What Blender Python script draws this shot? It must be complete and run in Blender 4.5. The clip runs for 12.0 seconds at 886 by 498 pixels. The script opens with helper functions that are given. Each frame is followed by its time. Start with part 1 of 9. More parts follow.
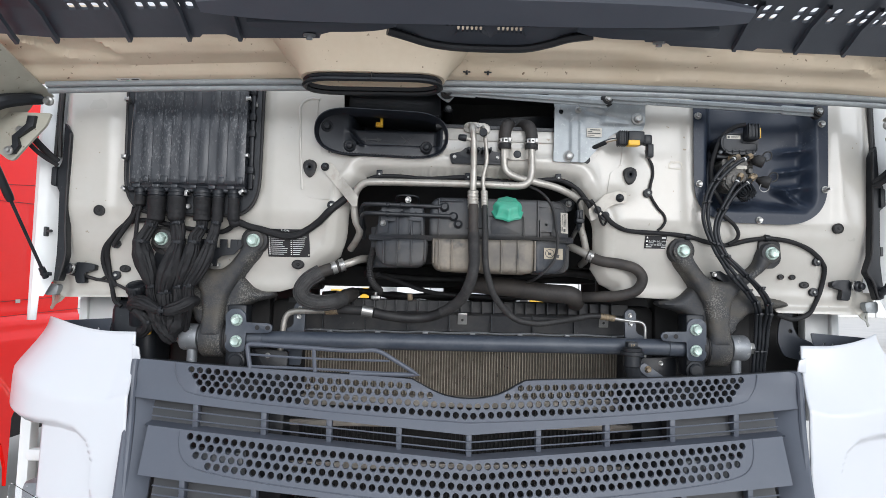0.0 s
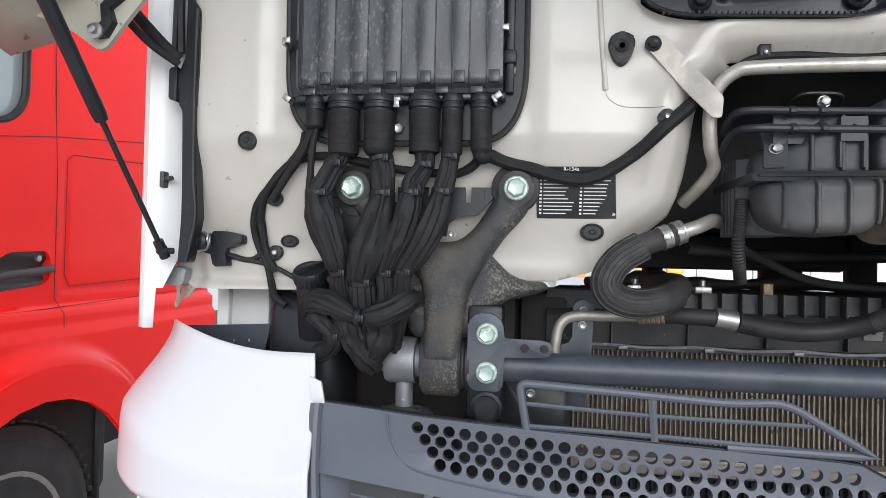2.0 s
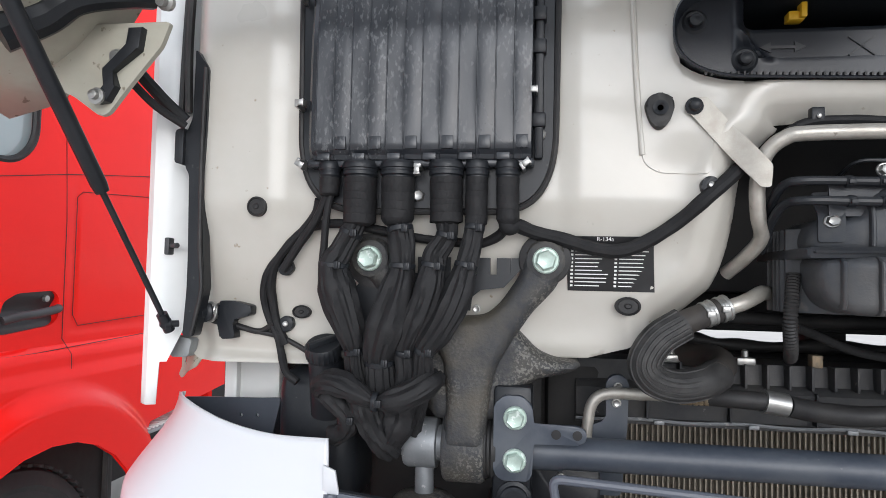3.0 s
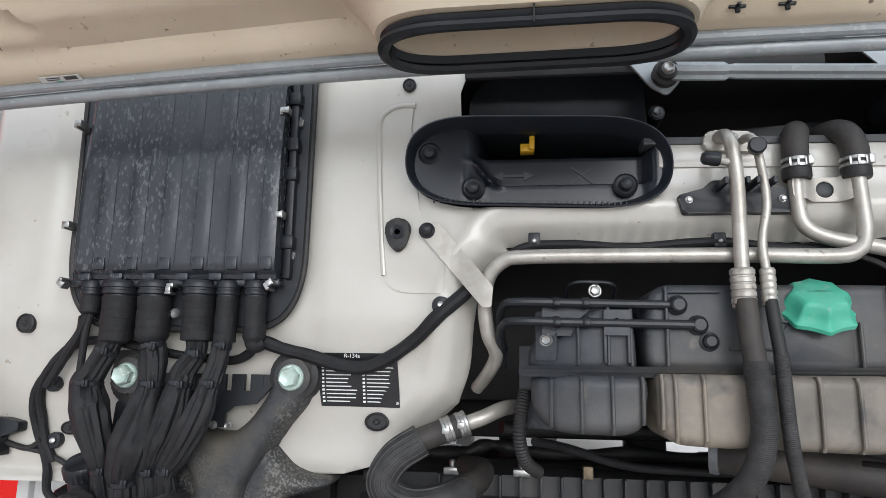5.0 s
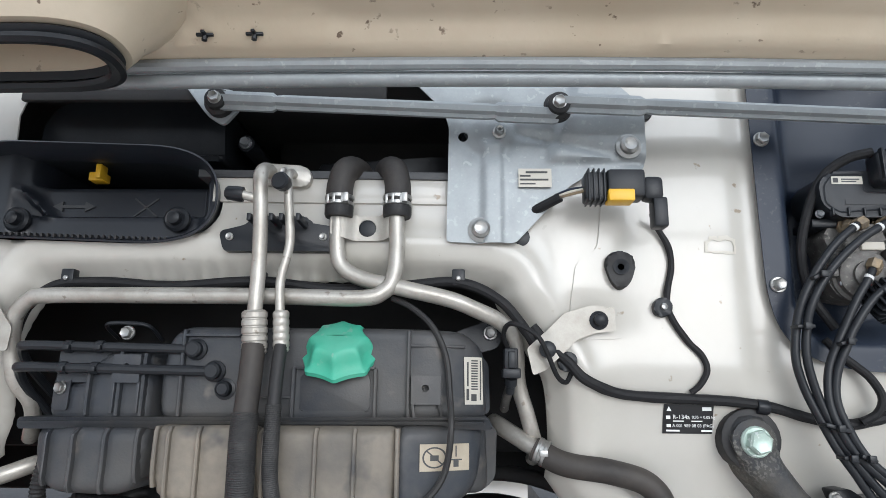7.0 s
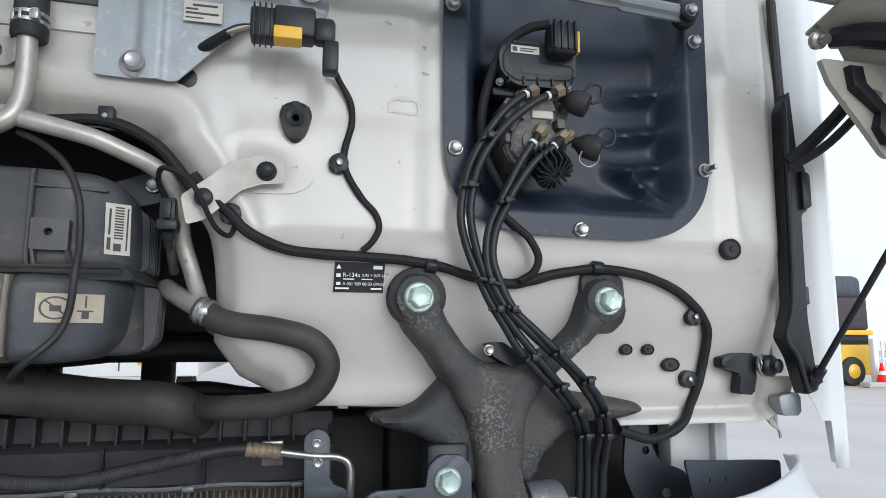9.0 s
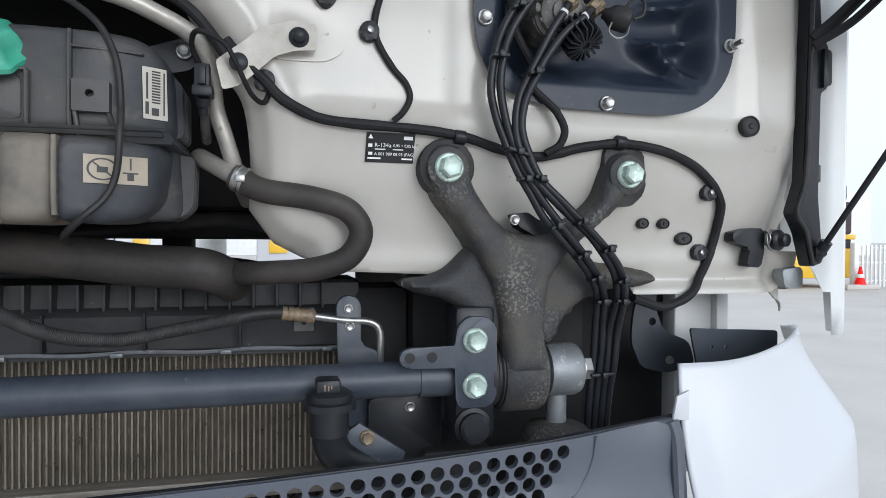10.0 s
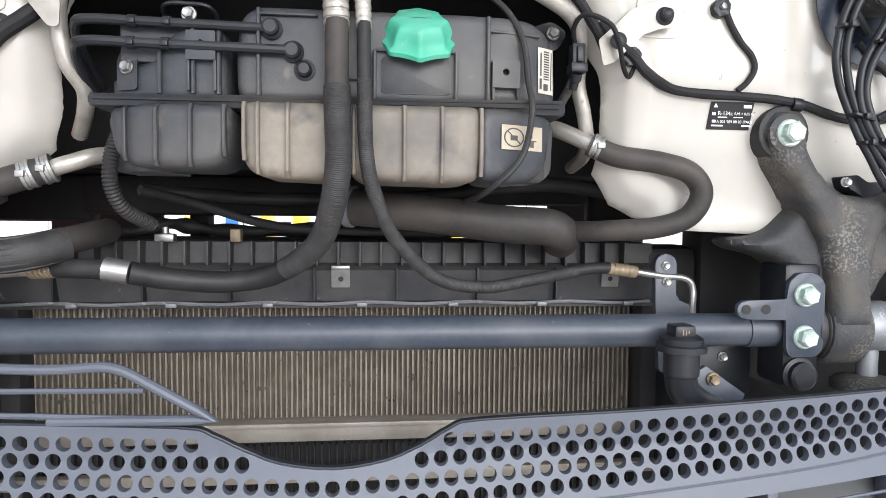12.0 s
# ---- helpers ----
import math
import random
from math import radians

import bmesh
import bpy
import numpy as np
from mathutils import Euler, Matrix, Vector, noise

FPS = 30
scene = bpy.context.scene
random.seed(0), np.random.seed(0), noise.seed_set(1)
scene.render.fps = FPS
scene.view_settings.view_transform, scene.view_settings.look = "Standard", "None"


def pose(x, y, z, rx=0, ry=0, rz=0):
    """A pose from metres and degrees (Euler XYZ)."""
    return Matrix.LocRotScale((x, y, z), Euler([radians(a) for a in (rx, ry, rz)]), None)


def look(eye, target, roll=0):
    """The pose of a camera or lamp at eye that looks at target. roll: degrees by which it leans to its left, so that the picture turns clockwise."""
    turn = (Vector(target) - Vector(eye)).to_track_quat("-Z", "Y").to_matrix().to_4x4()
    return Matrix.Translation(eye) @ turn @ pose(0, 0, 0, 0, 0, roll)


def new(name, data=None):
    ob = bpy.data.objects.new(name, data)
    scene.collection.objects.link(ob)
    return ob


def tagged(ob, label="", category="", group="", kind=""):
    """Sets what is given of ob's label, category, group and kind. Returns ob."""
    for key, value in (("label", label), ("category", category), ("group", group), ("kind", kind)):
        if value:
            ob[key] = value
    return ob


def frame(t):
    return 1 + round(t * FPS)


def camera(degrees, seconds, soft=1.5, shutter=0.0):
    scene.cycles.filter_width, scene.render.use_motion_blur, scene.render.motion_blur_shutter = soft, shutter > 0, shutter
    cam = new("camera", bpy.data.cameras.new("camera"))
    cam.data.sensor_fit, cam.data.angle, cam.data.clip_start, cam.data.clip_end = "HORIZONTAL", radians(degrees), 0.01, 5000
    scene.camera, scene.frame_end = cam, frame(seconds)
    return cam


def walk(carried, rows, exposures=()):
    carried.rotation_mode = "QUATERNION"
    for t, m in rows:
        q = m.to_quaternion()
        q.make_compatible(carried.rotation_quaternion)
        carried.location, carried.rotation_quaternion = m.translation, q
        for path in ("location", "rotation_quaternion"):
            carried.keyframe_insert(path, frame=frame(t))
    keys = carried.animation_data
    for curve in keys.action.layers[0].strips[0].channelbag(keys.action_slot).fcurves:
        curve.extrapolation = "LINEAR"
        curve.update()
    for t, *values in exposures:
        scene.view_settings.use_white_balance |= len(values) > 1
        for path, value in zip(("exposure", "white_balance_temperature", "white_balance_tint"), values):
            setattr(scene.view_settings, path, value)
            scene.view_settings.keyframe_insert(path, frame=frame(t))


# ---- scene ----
cam = camera(69.2, 12.0, soft=0.55)
PATH = [
    (0, (-0.112, -1.73, 1.616), (-0.067, 0.265, 1.749), 1.3),
    (0.5, (-0.302, -1.536, 1.616), (-0.29, 0.459, 1.75), 1.4),
    (1, (-0.444, -1.3, 1.622), (-0.45, 0.698, 1.707), 1.4),
    (1.5, (-0.511, -1.069, 1.612), (-0.631, 0.927, 1.665), 1.4),
    (2, (-0.561, -0.935, 1.636), (-0.83, 1.046, 1.669), 1.3),
    (2.5, (-0.608, -0.874, 1.689), (-0.905, 1.103, 1.712), 1.3),
    (2.7, (-0.6, -0.87, 1.701), (-0.907, 1.106, 1.741), 1.2),
    (4.3, (-0.501, -0.889, 1.764), (-0.764, 1.07, 2.069), 0.8),
    (4.5, (-0.456, -0.885, 1.763), (-0.713, 1.073, 2.083), 0.9),
    (5, (-0.266, -0.871, 1.762), (-0.509, 1.082, 2.118), 0.9),
    (5.5, (-0.119, -0.841, 1.775), (-0.351, 1.103, 2.183), 0.9),
    (6, (0.013, -0.821, 1.774), (-0.171, 1.123, 2.208), 0.9),
    (6.5, (0.127, -0.801, 1.792), (0.009, 1.148, 2.226), 0.8),
    (7, (0.236, -0.787, 1.797), (0.185, 1.166, 2.227), 0.6),
    (7.5, (0.341, -0.774, 1.809), (0.422, 1.18, 2.229), 0.7),
    (7.7, (0.372, -0.771, 1.81), (0.53, 1.18, 2.222), 0.7),
    (9.3, (0.436, -0.744, 1.683), (0.908, 1.192, 1.843), 0.3),
    (9.5, (0.429, -0.748, 1.682), (0.902, 1.194, 1.755), 0.4),
    (10, (0.384, -0.755, 1.655), (0.876, 1.183, 1.624), 0.4),
    (10.5, (0.314, -0.765, 1.641), (0.802, 1.173, 1.558), 0.5),
    (11, (0.221, -0.774, 1.625), (0.714, 1.162, 1.525), 0.5),
    (11.5, (0.127, -0.788, 1.617), (0.571, 1.16, 1.519), 0.6),
    (12, (0.047, -0.791, 1.629), (0.255, 1.195, 1.529), 0.5),
]
EXPOSURES = [(0.0, 0.00, 5800, 9), (1.5, 0.07, 5830, 9), (2.5, 0.08, 5900, 10), (4.5, -0.02, 5850, 9), (5.0, 0.14, 5850, 9), (5.5, 0.30, 5850, 9), (6.5, 0.20, 5800, 8), (7.5, 0.08, 5700, 8), (9.5, -0.22, 5650, 8), (10.5, -0.17, 5700, 8), (11.2, 0.25, 5850, 10), (12.0, 0.80, 5950, 11)]
walk(cam, [(t, look(eye, target, roll)) for t, eye, target, roll in PATH], exposures=EXPOSURES)
# ---- world and light ----
ELEV, AZIM = 8.0, 164.0
world = bpy.data.worlds.new("overcast_sky")
scene.world = world
world.use_nodes = True
wn, wl = world.node_tree.nodes, world.node_tree.links
sky = wn.new("ShaderNodeTexSky")
sky.sky_type, sky.sun_disc = "NISHITA", False
sky.sun_elevation, sky.sun_rotation = radians(ELEV), radians(AZIM)
sky.air_density, sky.dust_density, sky.ozone_density = 1.0, 6.0, 1.0
grey = wn.new("ShaderNodeHueSaturation")
grey.inputs["Saturation"].default_value = 0.42
wl.new(sky.outputs["Color"], grey.inputs["Color"])
veil = wn.new("ShaderNodeMix")
veil.data_type = "RGBA"
veil.inputs["Factor"].default_value = 0.60
veil.inputs[7].default_value = (7.6, 7.7, 7.85, 1.0)
wl.new(grey.outputs["Color"], veil.inputs[6])
wl.new(veil.outputs[2], wn["Background"].inputs["Color"])
wn["Background"].inputs["Strength"].default_value = 0.24
sun = new("sun", bpy.data.lights.new("sun", "SUN"))
sun.data.energy, sun.data.angle, sun.data.color = 1.55, radians(50), (1.0, 1.0, 1.0)
sun.matrix_world = look((0, 0, 0), (-math.sin(radians(AZIM)) * math.cos(radians(ELEV)), -math.cos(radians(AZIM)) * math.cos(radians(ELEV)), -math.sin(radians(ELEV))))


# ---- materials ----
def material(name, colour, rough=0.5, metal=0.0, second=None, amount=0.5, scale=20.0, bump=0.1, grain=250.0, coat=0.0, speck=None, speck_scale=60.0, speck_at=0.62, speck_w=0.06, rough_var=0.12, stretch=None, spec=0.5, speck_zone=0.0):
    """Principled surface with two scales of colour noise, roughness noise and fine relief."""
    m = bpy.data.materials.new(name)
    m.use_nodes = True
    n, k = m.node_tree.nodes, m.node_tree.links
    p = n["Principled BSDF"]
    p.inputs["Metallic"].default_value = metal
    p.inputs["Coat Weight"].default_value = coat
    p.inputs["Specular IOR Level"].default_value = spec
    p.inputs["Coat Roughness"].default_value = 0.08
    geo = n.new("ShaderNodeNewGeometry")
    place = geo.outputs["Position"]
    if stretch:
        mp = n.new("ShaderNodeMapping")
        mp.inputs["Scale"].default_value = stretch
        k.new(place, mp.inputs["Vector"])
        place = mp.outputs["Vector"]

    def noise_at(s, detail=4.0):
        t = n.new("ShaderNodeTexNoise")
        t.inputs["Scale"].default_value, t.inputs["Detail"].default_value = s, detail
        k.new(place, t.inputs["Vector"])
        return t.outputs["Fac"]

    def ramp(fac, lo, hi):
        r = n.new("ShaderNodeMapRange")
        r.inputs["From Min"].default_value, r.inputs["From Max"].default_value = lo, hi
        k.new(fac, r.inputs["Value"])
        return r.outputs["Result"]

    def mix(fac, a, b):
        x = n.new("ShaderNodeMix")
        x.data_type = "RGBA"
        for sock, v in ((x.inputs["Factor"], fac), (x.inputs[6], a), (x.inputs[7], b)):
            if isinstance(v, bpy.types.NodeSocket):
                k.new(v, sock)
            else:
                sock.default_value = (*v, 1.0) if isinstance(v, tuple) else v
        return x.outputs[2]

    second = second or tuple(c * 0.72 for c in colour)
    big = ramp(noise_at(scale), 0.42, 0.72)
    sc = n.new("ShaderNodeMath")
    sc.operation = "MULTIPLY"
    sc.inputs[1].default_value = amount
    k.new(big, sc.inputs[0])
    c = mix(sc.outputs[0], colour, second)
    fine = ramp(noise_at(scale * 9.0), 0.35, 0.75)
    c2 = n.new("ShaderNodeMath")
    c2.operation = "MULTIPLY"
    c2.inputs[1].default_value = amount * 0.35
    k.new(fine, c2.inputs[0])
    c = mix(c2.outputs[0], c, second)
    if speck:
        spots = ramp(noise_at(speck_scale, 3.0), speck_at, speck_at + speck_w)
        if speck_zone:
            both = n.new("ShaderNodeMath")
            both.operation = "MULTIPLY"
            k.new(spots, both.inputs[0])
            k.new(ramp(noise_at(speck_zone, 2.0), 0.48, 0.62), both.inputs[1])
            spots = both.outputs[0]
        c = mix(spots, c, speck)
    k.new(c, p.inputs["Base Color"])
    r = n.new("ShaderNodeMath")
    r.operation = "MULTIPLY_ADD"
    r.inputs[1].default_value, r.inputs[2].default_value = rough_var, rough - rough_var / 2
    k.new(noise_at(scale * 2.3), r.inputs[0])
    k.new(r.outputs[0], p.inputs["Roughness"])
    if bump:
        b = n.new("ShaderNodeBump")
        b.inputs["Strength"].default_value, b.inputs["Distance"].default_value = bump, 0.001
        k.new(noise_at(grain, 3.0), b.inputs["Height"])
        k.new(b.outputs["Normal"], p.inputs["Normal"])
    return m


CREAM = material("cream_paint", (0.475, 0.455, 0.411), 0.30, second=(0.395, 0.370, 0.318), amount=0.55, scale=4.5, bump=0.04, grain=300, coat=0.40, speck=(0.27, 0.22, 0.155), speck_scale=60, speck_at=0.715)
WHITE = material("white_paint", (0.57, 0.58, 0.60), 0.30, second=(0.55, 0.56, 0.575), amount=0.12, scale=9.0, bump=0.012, coat=0.30, rough_var=0.04)
SIDEWHITE = material("cab_side_white", (0.74, 0.75, 0.74), 0.35, second=(0.62, 0.62, 0.60), amount=0.4, scale=6.0, bump=0.02)
BEIGE = material("flap_inner_beige", (0.58, 0.495, 0.375), 0.55, second=(0.49, 0.405, 0.285), amount=0.7, scale=6.0, bump=0.2, grain=160, speck=(0.15, 0.105, 0.07), speck_scale=95, speck_at=0.665, speck_w=0.05, speck_zone=13.0)
BLACK = material("black_plastic", (0.0105, 0.0118, 0.0145), 0.37, second=(0.022, 0.024, 0.027), amount=0.6, scale=14, bump=0.12, grain=500, speck=(0.06, 0.058, 0.055), speck_scale=90, speck_at=0.70, speck_w=0.12, spec=0.32)
SCUFFED = material("scuffed_black_plastic", (0.014, 0.016, 0.020), 0.26, second=(0.025, 0.0275, 0.033), amount=0.8, scale=9, bump=0.12, grain=300, speck=(0.075, 0.078, 0.082), speck_scale=230, speck_at=0.55, speck_w=0.10, stretch=(1.0, 1.0, 0.45), speck_zone=8.0)
DUCT = material("moulded_black_plastic", (0.0125, 0.0145, 0.019), 0.33, second=(0.0195, 0.0228, 0.030), amount=0.7, scale=9, bump=0.08, grain=350, spec=0.45)
CHEEK = material("dull_grey_beige_paint", (0.40, 0.385, 0.32), 0.5, second=(0.31, 0.295, 0.235), amount=0.7, scale=9.0, bump=0.06, grain=200, speck=(0.17, 0.15, 0.11), speck_scale=70, speck_at=0.66)
RUBBER = material("rubber_hose", (0.0155, 0.0152, 0.016), 0.52, second=(0.036, 0.034, 0.032), amount=0.75, scale=20, bump=0.25, grain=280, spec=0.32)
OLDRUBBER = material("dusty_rubber", (0.026, 0.0235, 0.022), 0.60, second=(0.066, 0.057, 0.049), amount=0.8, spec=0.35, scale=15, bump=0.25, grain=220)
TAPE = material("fabric_tape", (0.0085, 0.0085, 0.0095), 0.66, second=(0.017, 0.0165, 0.017), amount=0.7, scale=40, bump=0.9, grain=130, spec=0.32)
BRAID = material("braided_sleeve", (0.017, 0.0165, 0.0165), 0.62, second=(0.05, 0.048, 0.046), amount=0.6, scale=60, bump=0.4, grain=700)
DUSTY = material("dusty_black_plastic", (0.038, 0.039, 0.042), 0.52, second=(0.075, 0.072, 0.068), amount=0.8, scale=14, bump=0.2, grain=300, speck=(0.16, 0.155, 0.145), speck_scale=80, speck_at=0.70, spec=0.32)
TUBE = material("blue_grey_steel", (0.033, 0.041, 0.057), 0.44, second=(0.085, 0.093, 0.104), amount=0.6, scale=12, bump=0.08, grain=300, speck=(0.20, 0.20, 0.19), speck_scale=70, speck_at=0.73)
CAST = material("cast_iron", (0.032, 0.034, 0.038), 0.56, second=(0.084, 0.074, 0.057), amount=0.85, scale=17, bump=0.8, grain=260, speck=(0.135, 0.13, 0.116), speck_scale=260, speck_at=0.50, speck_w=0.09, speck_zone=10.0, spec=0.32)
ALU = material("aluminium_pipe", (0.44, 0.42, 0.38), 0.40, 0.55, second=(0.31, 0.285, 0.245), amount=0.85, scale=40, bump=0.25, grain=260, speck=(0.24, 0.215, 0.18), speck_scale=70, speck_at=0.66)
GALV = material("galvanised_steel", (0.31, 0.33, 0.335), 0.48, 0.35, second=(0.235, 0.25, 0.258), amount=0.7, scale=34, bump=0.12, grain=200, speck=(0.35, 0.37, 0.372), speck_scale=120, speck_at=0.62)
TINPLATE = material("strap_metal", (0.40, 0.38, 0.34), 0.50, 0.35, second=(0.30, 0.275, 0.235), amount=0.7, scale=60, bump=0.2)
ZINC = material("greenish_zinc", (0.46, 0.56, 0.50), 0.42, 0.35, second=(0.30, 0.38, 0.33), amount=0.7, scale=70, bump=0.25, grain=350, speck=(0.66, 0.72, 0.68), speck_scale=160, speck_at=0.60)
STEEL = material("bright_steel", (0.40, 0.40, 0.385), 0.34, 0.85, second=(0.25, 0.24, 0.225), amount=0.6, scale=60, bump=0.15)
DULLSTEEL = material("dull_steel", (0.25, 0.26, 0.27), 0.5, 0.5, second=(0.16, 0.17, 0.18), amount=0.6, scale=30, bump=0.2, speck=(0.4, 0.4, 0.4), speck_scale=90, speck_at=0.64)
BRASS = material("weathered_brass", (0.27, 0.205, 0.125), 0.55, 0.4, second=(0.13, 0.112, 0.09), amount=0.9, scale=90, bump=0.4)
VALVE = material("weathered_alloy", (0.165, 0.158, 0.146), 0.6, 0.3, second=(0.065, 0.061, 0.056), amount=0.9, scale=60, bump=0.5, speck=(0.28, 0.26, 0.235), speck_scale=150, speck_at=0.62)
TRIM = material("trim_plastic", (0.036, 0.042, 0.054), 0.42, second=(0.052, 0.058, 0.070), amount=0.6, scale=12, bump=0.12, grain=400)
GRILLE = material("grille_grey", (0.074, 0.083, 0.104), 0.46, second=(0.092, 0.100, 0.120), amount=0.4, scale=9, bump=0.12, grain=600)
FIN = material("radiator_fin", (0.30, 0.265, 0.21), 0.6, 0.20, second=(0.17, 0.145, 0.11), amount=0.9, scale=22, bump=0.4, speck=(0.05, 0.045, 0.04), speck_scale=70, speck_at=0.66)
FINDARK = material("radiator_core", (0.090, 0.077, 0.060), 0.85, second=(0.15, 0.128, 0.10), amount=0.8, scale=45, bump=1.0, grain=420, speck=(0.03, 0.027, 0.024), speck_scale=60, speck_at=0.68)
RAIL = material("radiator_rail", (0.33, 0.30, 0.26), 0.55, 0.35, second=(0.20, 0.175, 0.14), amount=0.7, scale=20, bump=0.2)
TANK = material("tank_grey", (0.034, 0.038, 0.045), 0.44, second=(0.082, 0.077, 0.070), amount=0.85, scale=9, bump=0.22, grain=350, speck=(0.135, 0.123, 0.106), speck_scale=30, speck_at=0.65, speck_w=0.16, spec=0.32)
TANKTAN = material("tank_dusty_tan", (0.210, 0.180, 0.140), 0.55, second=(0.060, 0.058, 0.055), amount=0.75, scale=10, bump=0.18, grain=300, speck=(0.056, 0.054, 0.052), speck_scale=18, speck_at=0.56, speck_w=0.12)
GREEN = material("green_cap", (0.055, 0.36, 0.235), 0.50, second=(0.105, 0.37, 0.26), amount=0.8, scale=25, bump=0.2, speck=(0.16, 0.36, 0.27), speck_scale=70, speck_at=0.64)
YELLOW = material("yellow_plastic", (0.72, 0.42, 0.02), 0.4, amount=0.2)
LABELBLACK = material("label_black", (0.012, 0.012, 0.013), 0.35, amount=0.3, bump=0.0)
LABELWHITE = material("label_white", (0.50, 0.47, 0.40), 0.5, second=(0.48, 0.45, 0.40), amount=0.5, scale=50, bump=0.0)
STICKER = material("cream_sticker", (0.40, 0.345, 0.26), 0.5, second=(0.30, 0.25, 0.18), amount=0.7, scale=60, bump=0.0)
INK = material("label_ink", (0.05, 0.05, 0.05), 0.6, amount=0.2, bump=0.0)
PRINT = material("white_print", (0.66, 0.66, 0.64), 0.5, amount=0.2, bump=0.0)
COVER = material("blue_black_enamel", (0.014, 0.020, 0.034), 0.36, second=(0.022, 0.030, 0.046), amount=0.6, scale=8, bump=0.06, grain=250, spec=0.30, speck=(0.05, 0.055, 0.065), speck_scale=170, speck_at=0.60, speck_w=0.1, speck_zone=9.0)
# Near-black for unlit bay parts, their shade put into the colour; also seams.
DARK = material("shade_and_seam_black", (0.020, 0.0195, 0.020), 0.7, second=(0.034, 0.032, 0.030), amount=0.6, scale=12, bump=0.2, spec=0.32)
RED = material("red_paint", (0.94, 0.014, 0.009), 0.12, second=(0.80, 0.010, 0.007), amount=0.3, scale=1.5, bump=0.0, coat=0.0, rough_var=0.03, spec=0.16)
TYRE = material("tyre_rubber", (0.022, 0.022, 0.023), 0.75, second=(0.045, 0.043, 0.04), amount=0.6, scale=10, bump=0.4)
PLASTICGREY = material("dark_grey_plastic", (0.045, 0.046, 0.048), 0.5, amount=0.3, bump=0.1)
ASPHALT = material("yard_paving", (0.56, 0.525, 0.48), 0.85, second=(0.45, 0.42, 0.385), amount=0.6, scale=0.6, bump=0.6, grain=60, speck=(0.45, 0.44, 0.42), speck_scale=25, speck_at=0.66)
FENCE = material("fence_white", (0.75, 0.75, 0.73), 0.5, amount=0.3, scale=3)
TRUCKYELLOW = material("truck_yellow", (0.75, 0.46, 0.02), 0.35, amount=0.3, scale=2, coat=0.4)
TARPBLUE = material("blue_plastic_sheet", (0.03, 0.15, 0.45), 0.45, amount=0.4, scale=3)
MAROON = material("dark_tarpaulin", (0.05, 0.03, 0.035), 0.6, amount=0.5, scale=2)
LENS = material("lamp_reflector", (0.75, 0.76, 0.78), 0.12, 0.9, amount=0.2, bump=0.0)


def glass(name, tint, rough):
    m = bpy.data.materials.new(name)
    m.use_nodes = True
    p = m.node_tree.nodes["Principled BSDF"]
    p.inputs["Base Color"].default_value = (*tint, 1)
    p.inputs["Roughness"].default_value = rough
    p.inputs["Transmission Weight"].default_value = 1.0
    p.inputs["IOR"].default_value = 1.3
    return m


WINDOW = glass("cab_window_glass", (0.72, 0.80, 0.79), 0.02)
# Opaque side pane: the sky it mirrors is put into its grey colour.
SIDEGLASS = material("sky_toned_side_glass", (0.30, 0.37, 0.375), 0.06, second=(0.36, 0.43, 0.43), amount=0.4, scale=1.2, bump=0.0, coat=0.6, rough_var=0.0)
LAMPGLASS = glass("clear_lamp_glass", (0.95, 0.97, 0.98), 0.02)

# ---- building helpers ----
from mathutils.geometry import delaunay_2d_cdt

BASE = {}
BEND = [None]


def thing(name, at, label, category, group="", kind=""):
    """An Empty at the thing's base, to carry its parts."""
    e = new(name)
    e.empty_display_size = 0.02
    e.location = at
    BASE[e] = Vector(at)
    return tagged(e, label, category, group, kind)


def part(name, bm, mat, parent=None, label="", angle=35):
    """Links a bmesh, built in world metres, as one mesh object under its thing or part."""
    me = bpy.data.meshes.new(name)
    if BEND[0]:
        for v in bm.verts:
            v.co = BEND[0](v.co)
    bmesh.ops.recalc_face_normals(bm, faces=bm.faces)
    c = Vector((0, 0, 0))
    if bm.verts:
        lo = [min(v.co[i] for v in bm.verts) for i in range(3)]
        hi = [max(v.co[i] for v in bm.verts) for i in range(3)]
        c = (Vector(lo) + Vector(hi)) / 2
        bmesh.ops.translate(bm, verts=bm.verts, vec=-c)
    bm.to_mesh(me)
    bm.free()
    for f in me.polygons:
        f.use_smooth = True
    me.set_sharp_from_angle(angle=radians(angle))
    me.materials.append(mat)
    ob = new(name, me)
    ob.location = c - (BASE[parent] if parent else Vector((0, 0, 0)))
    BASE[ob] = c
    if parent:
        ob.parent = parent
    if label:
        tagged(ob, label)
    return ob


def alone(name, bm, mat, label, category, group="", kind=""):
    """A thing that is one mesh."""
    return tagged(part(name, bm, mat), label, category, group, kind)


def B():
    return bmesh.new()


def box(bm, x0, x1, y0, y1, z0, z1, bevel=0.0, seg=2, turn=None):
    vs = [bm.verts.new((x, y, z)) for x in (x0, x1) for y in (y0, y1) for z in (z0, z1)]
    fs = [bm.faces.new([vs[i] for i in q]) for q in ((0, 1, 3, 2), (4, 6, 7, 5), (0, 4, 5, 1), (2, 3, 7, 6), (0, 2, 6, 4), (1, 5, 7, 3))]
    if bevel:
        es = list({e for f in fs for e in f.edges})
        r = bmesh.ops.bevel(bm, geom=es, offset=bevel, segments=seg, profile=0.5, affect="EDGES")
        vs = list({v for f in r["faces"] for v in f.verts} | {v for v in vs if v.is_valid})
    if turn:
        bmesh.ops.transform(bm, matrix=turn, verts=vs)
    return bm


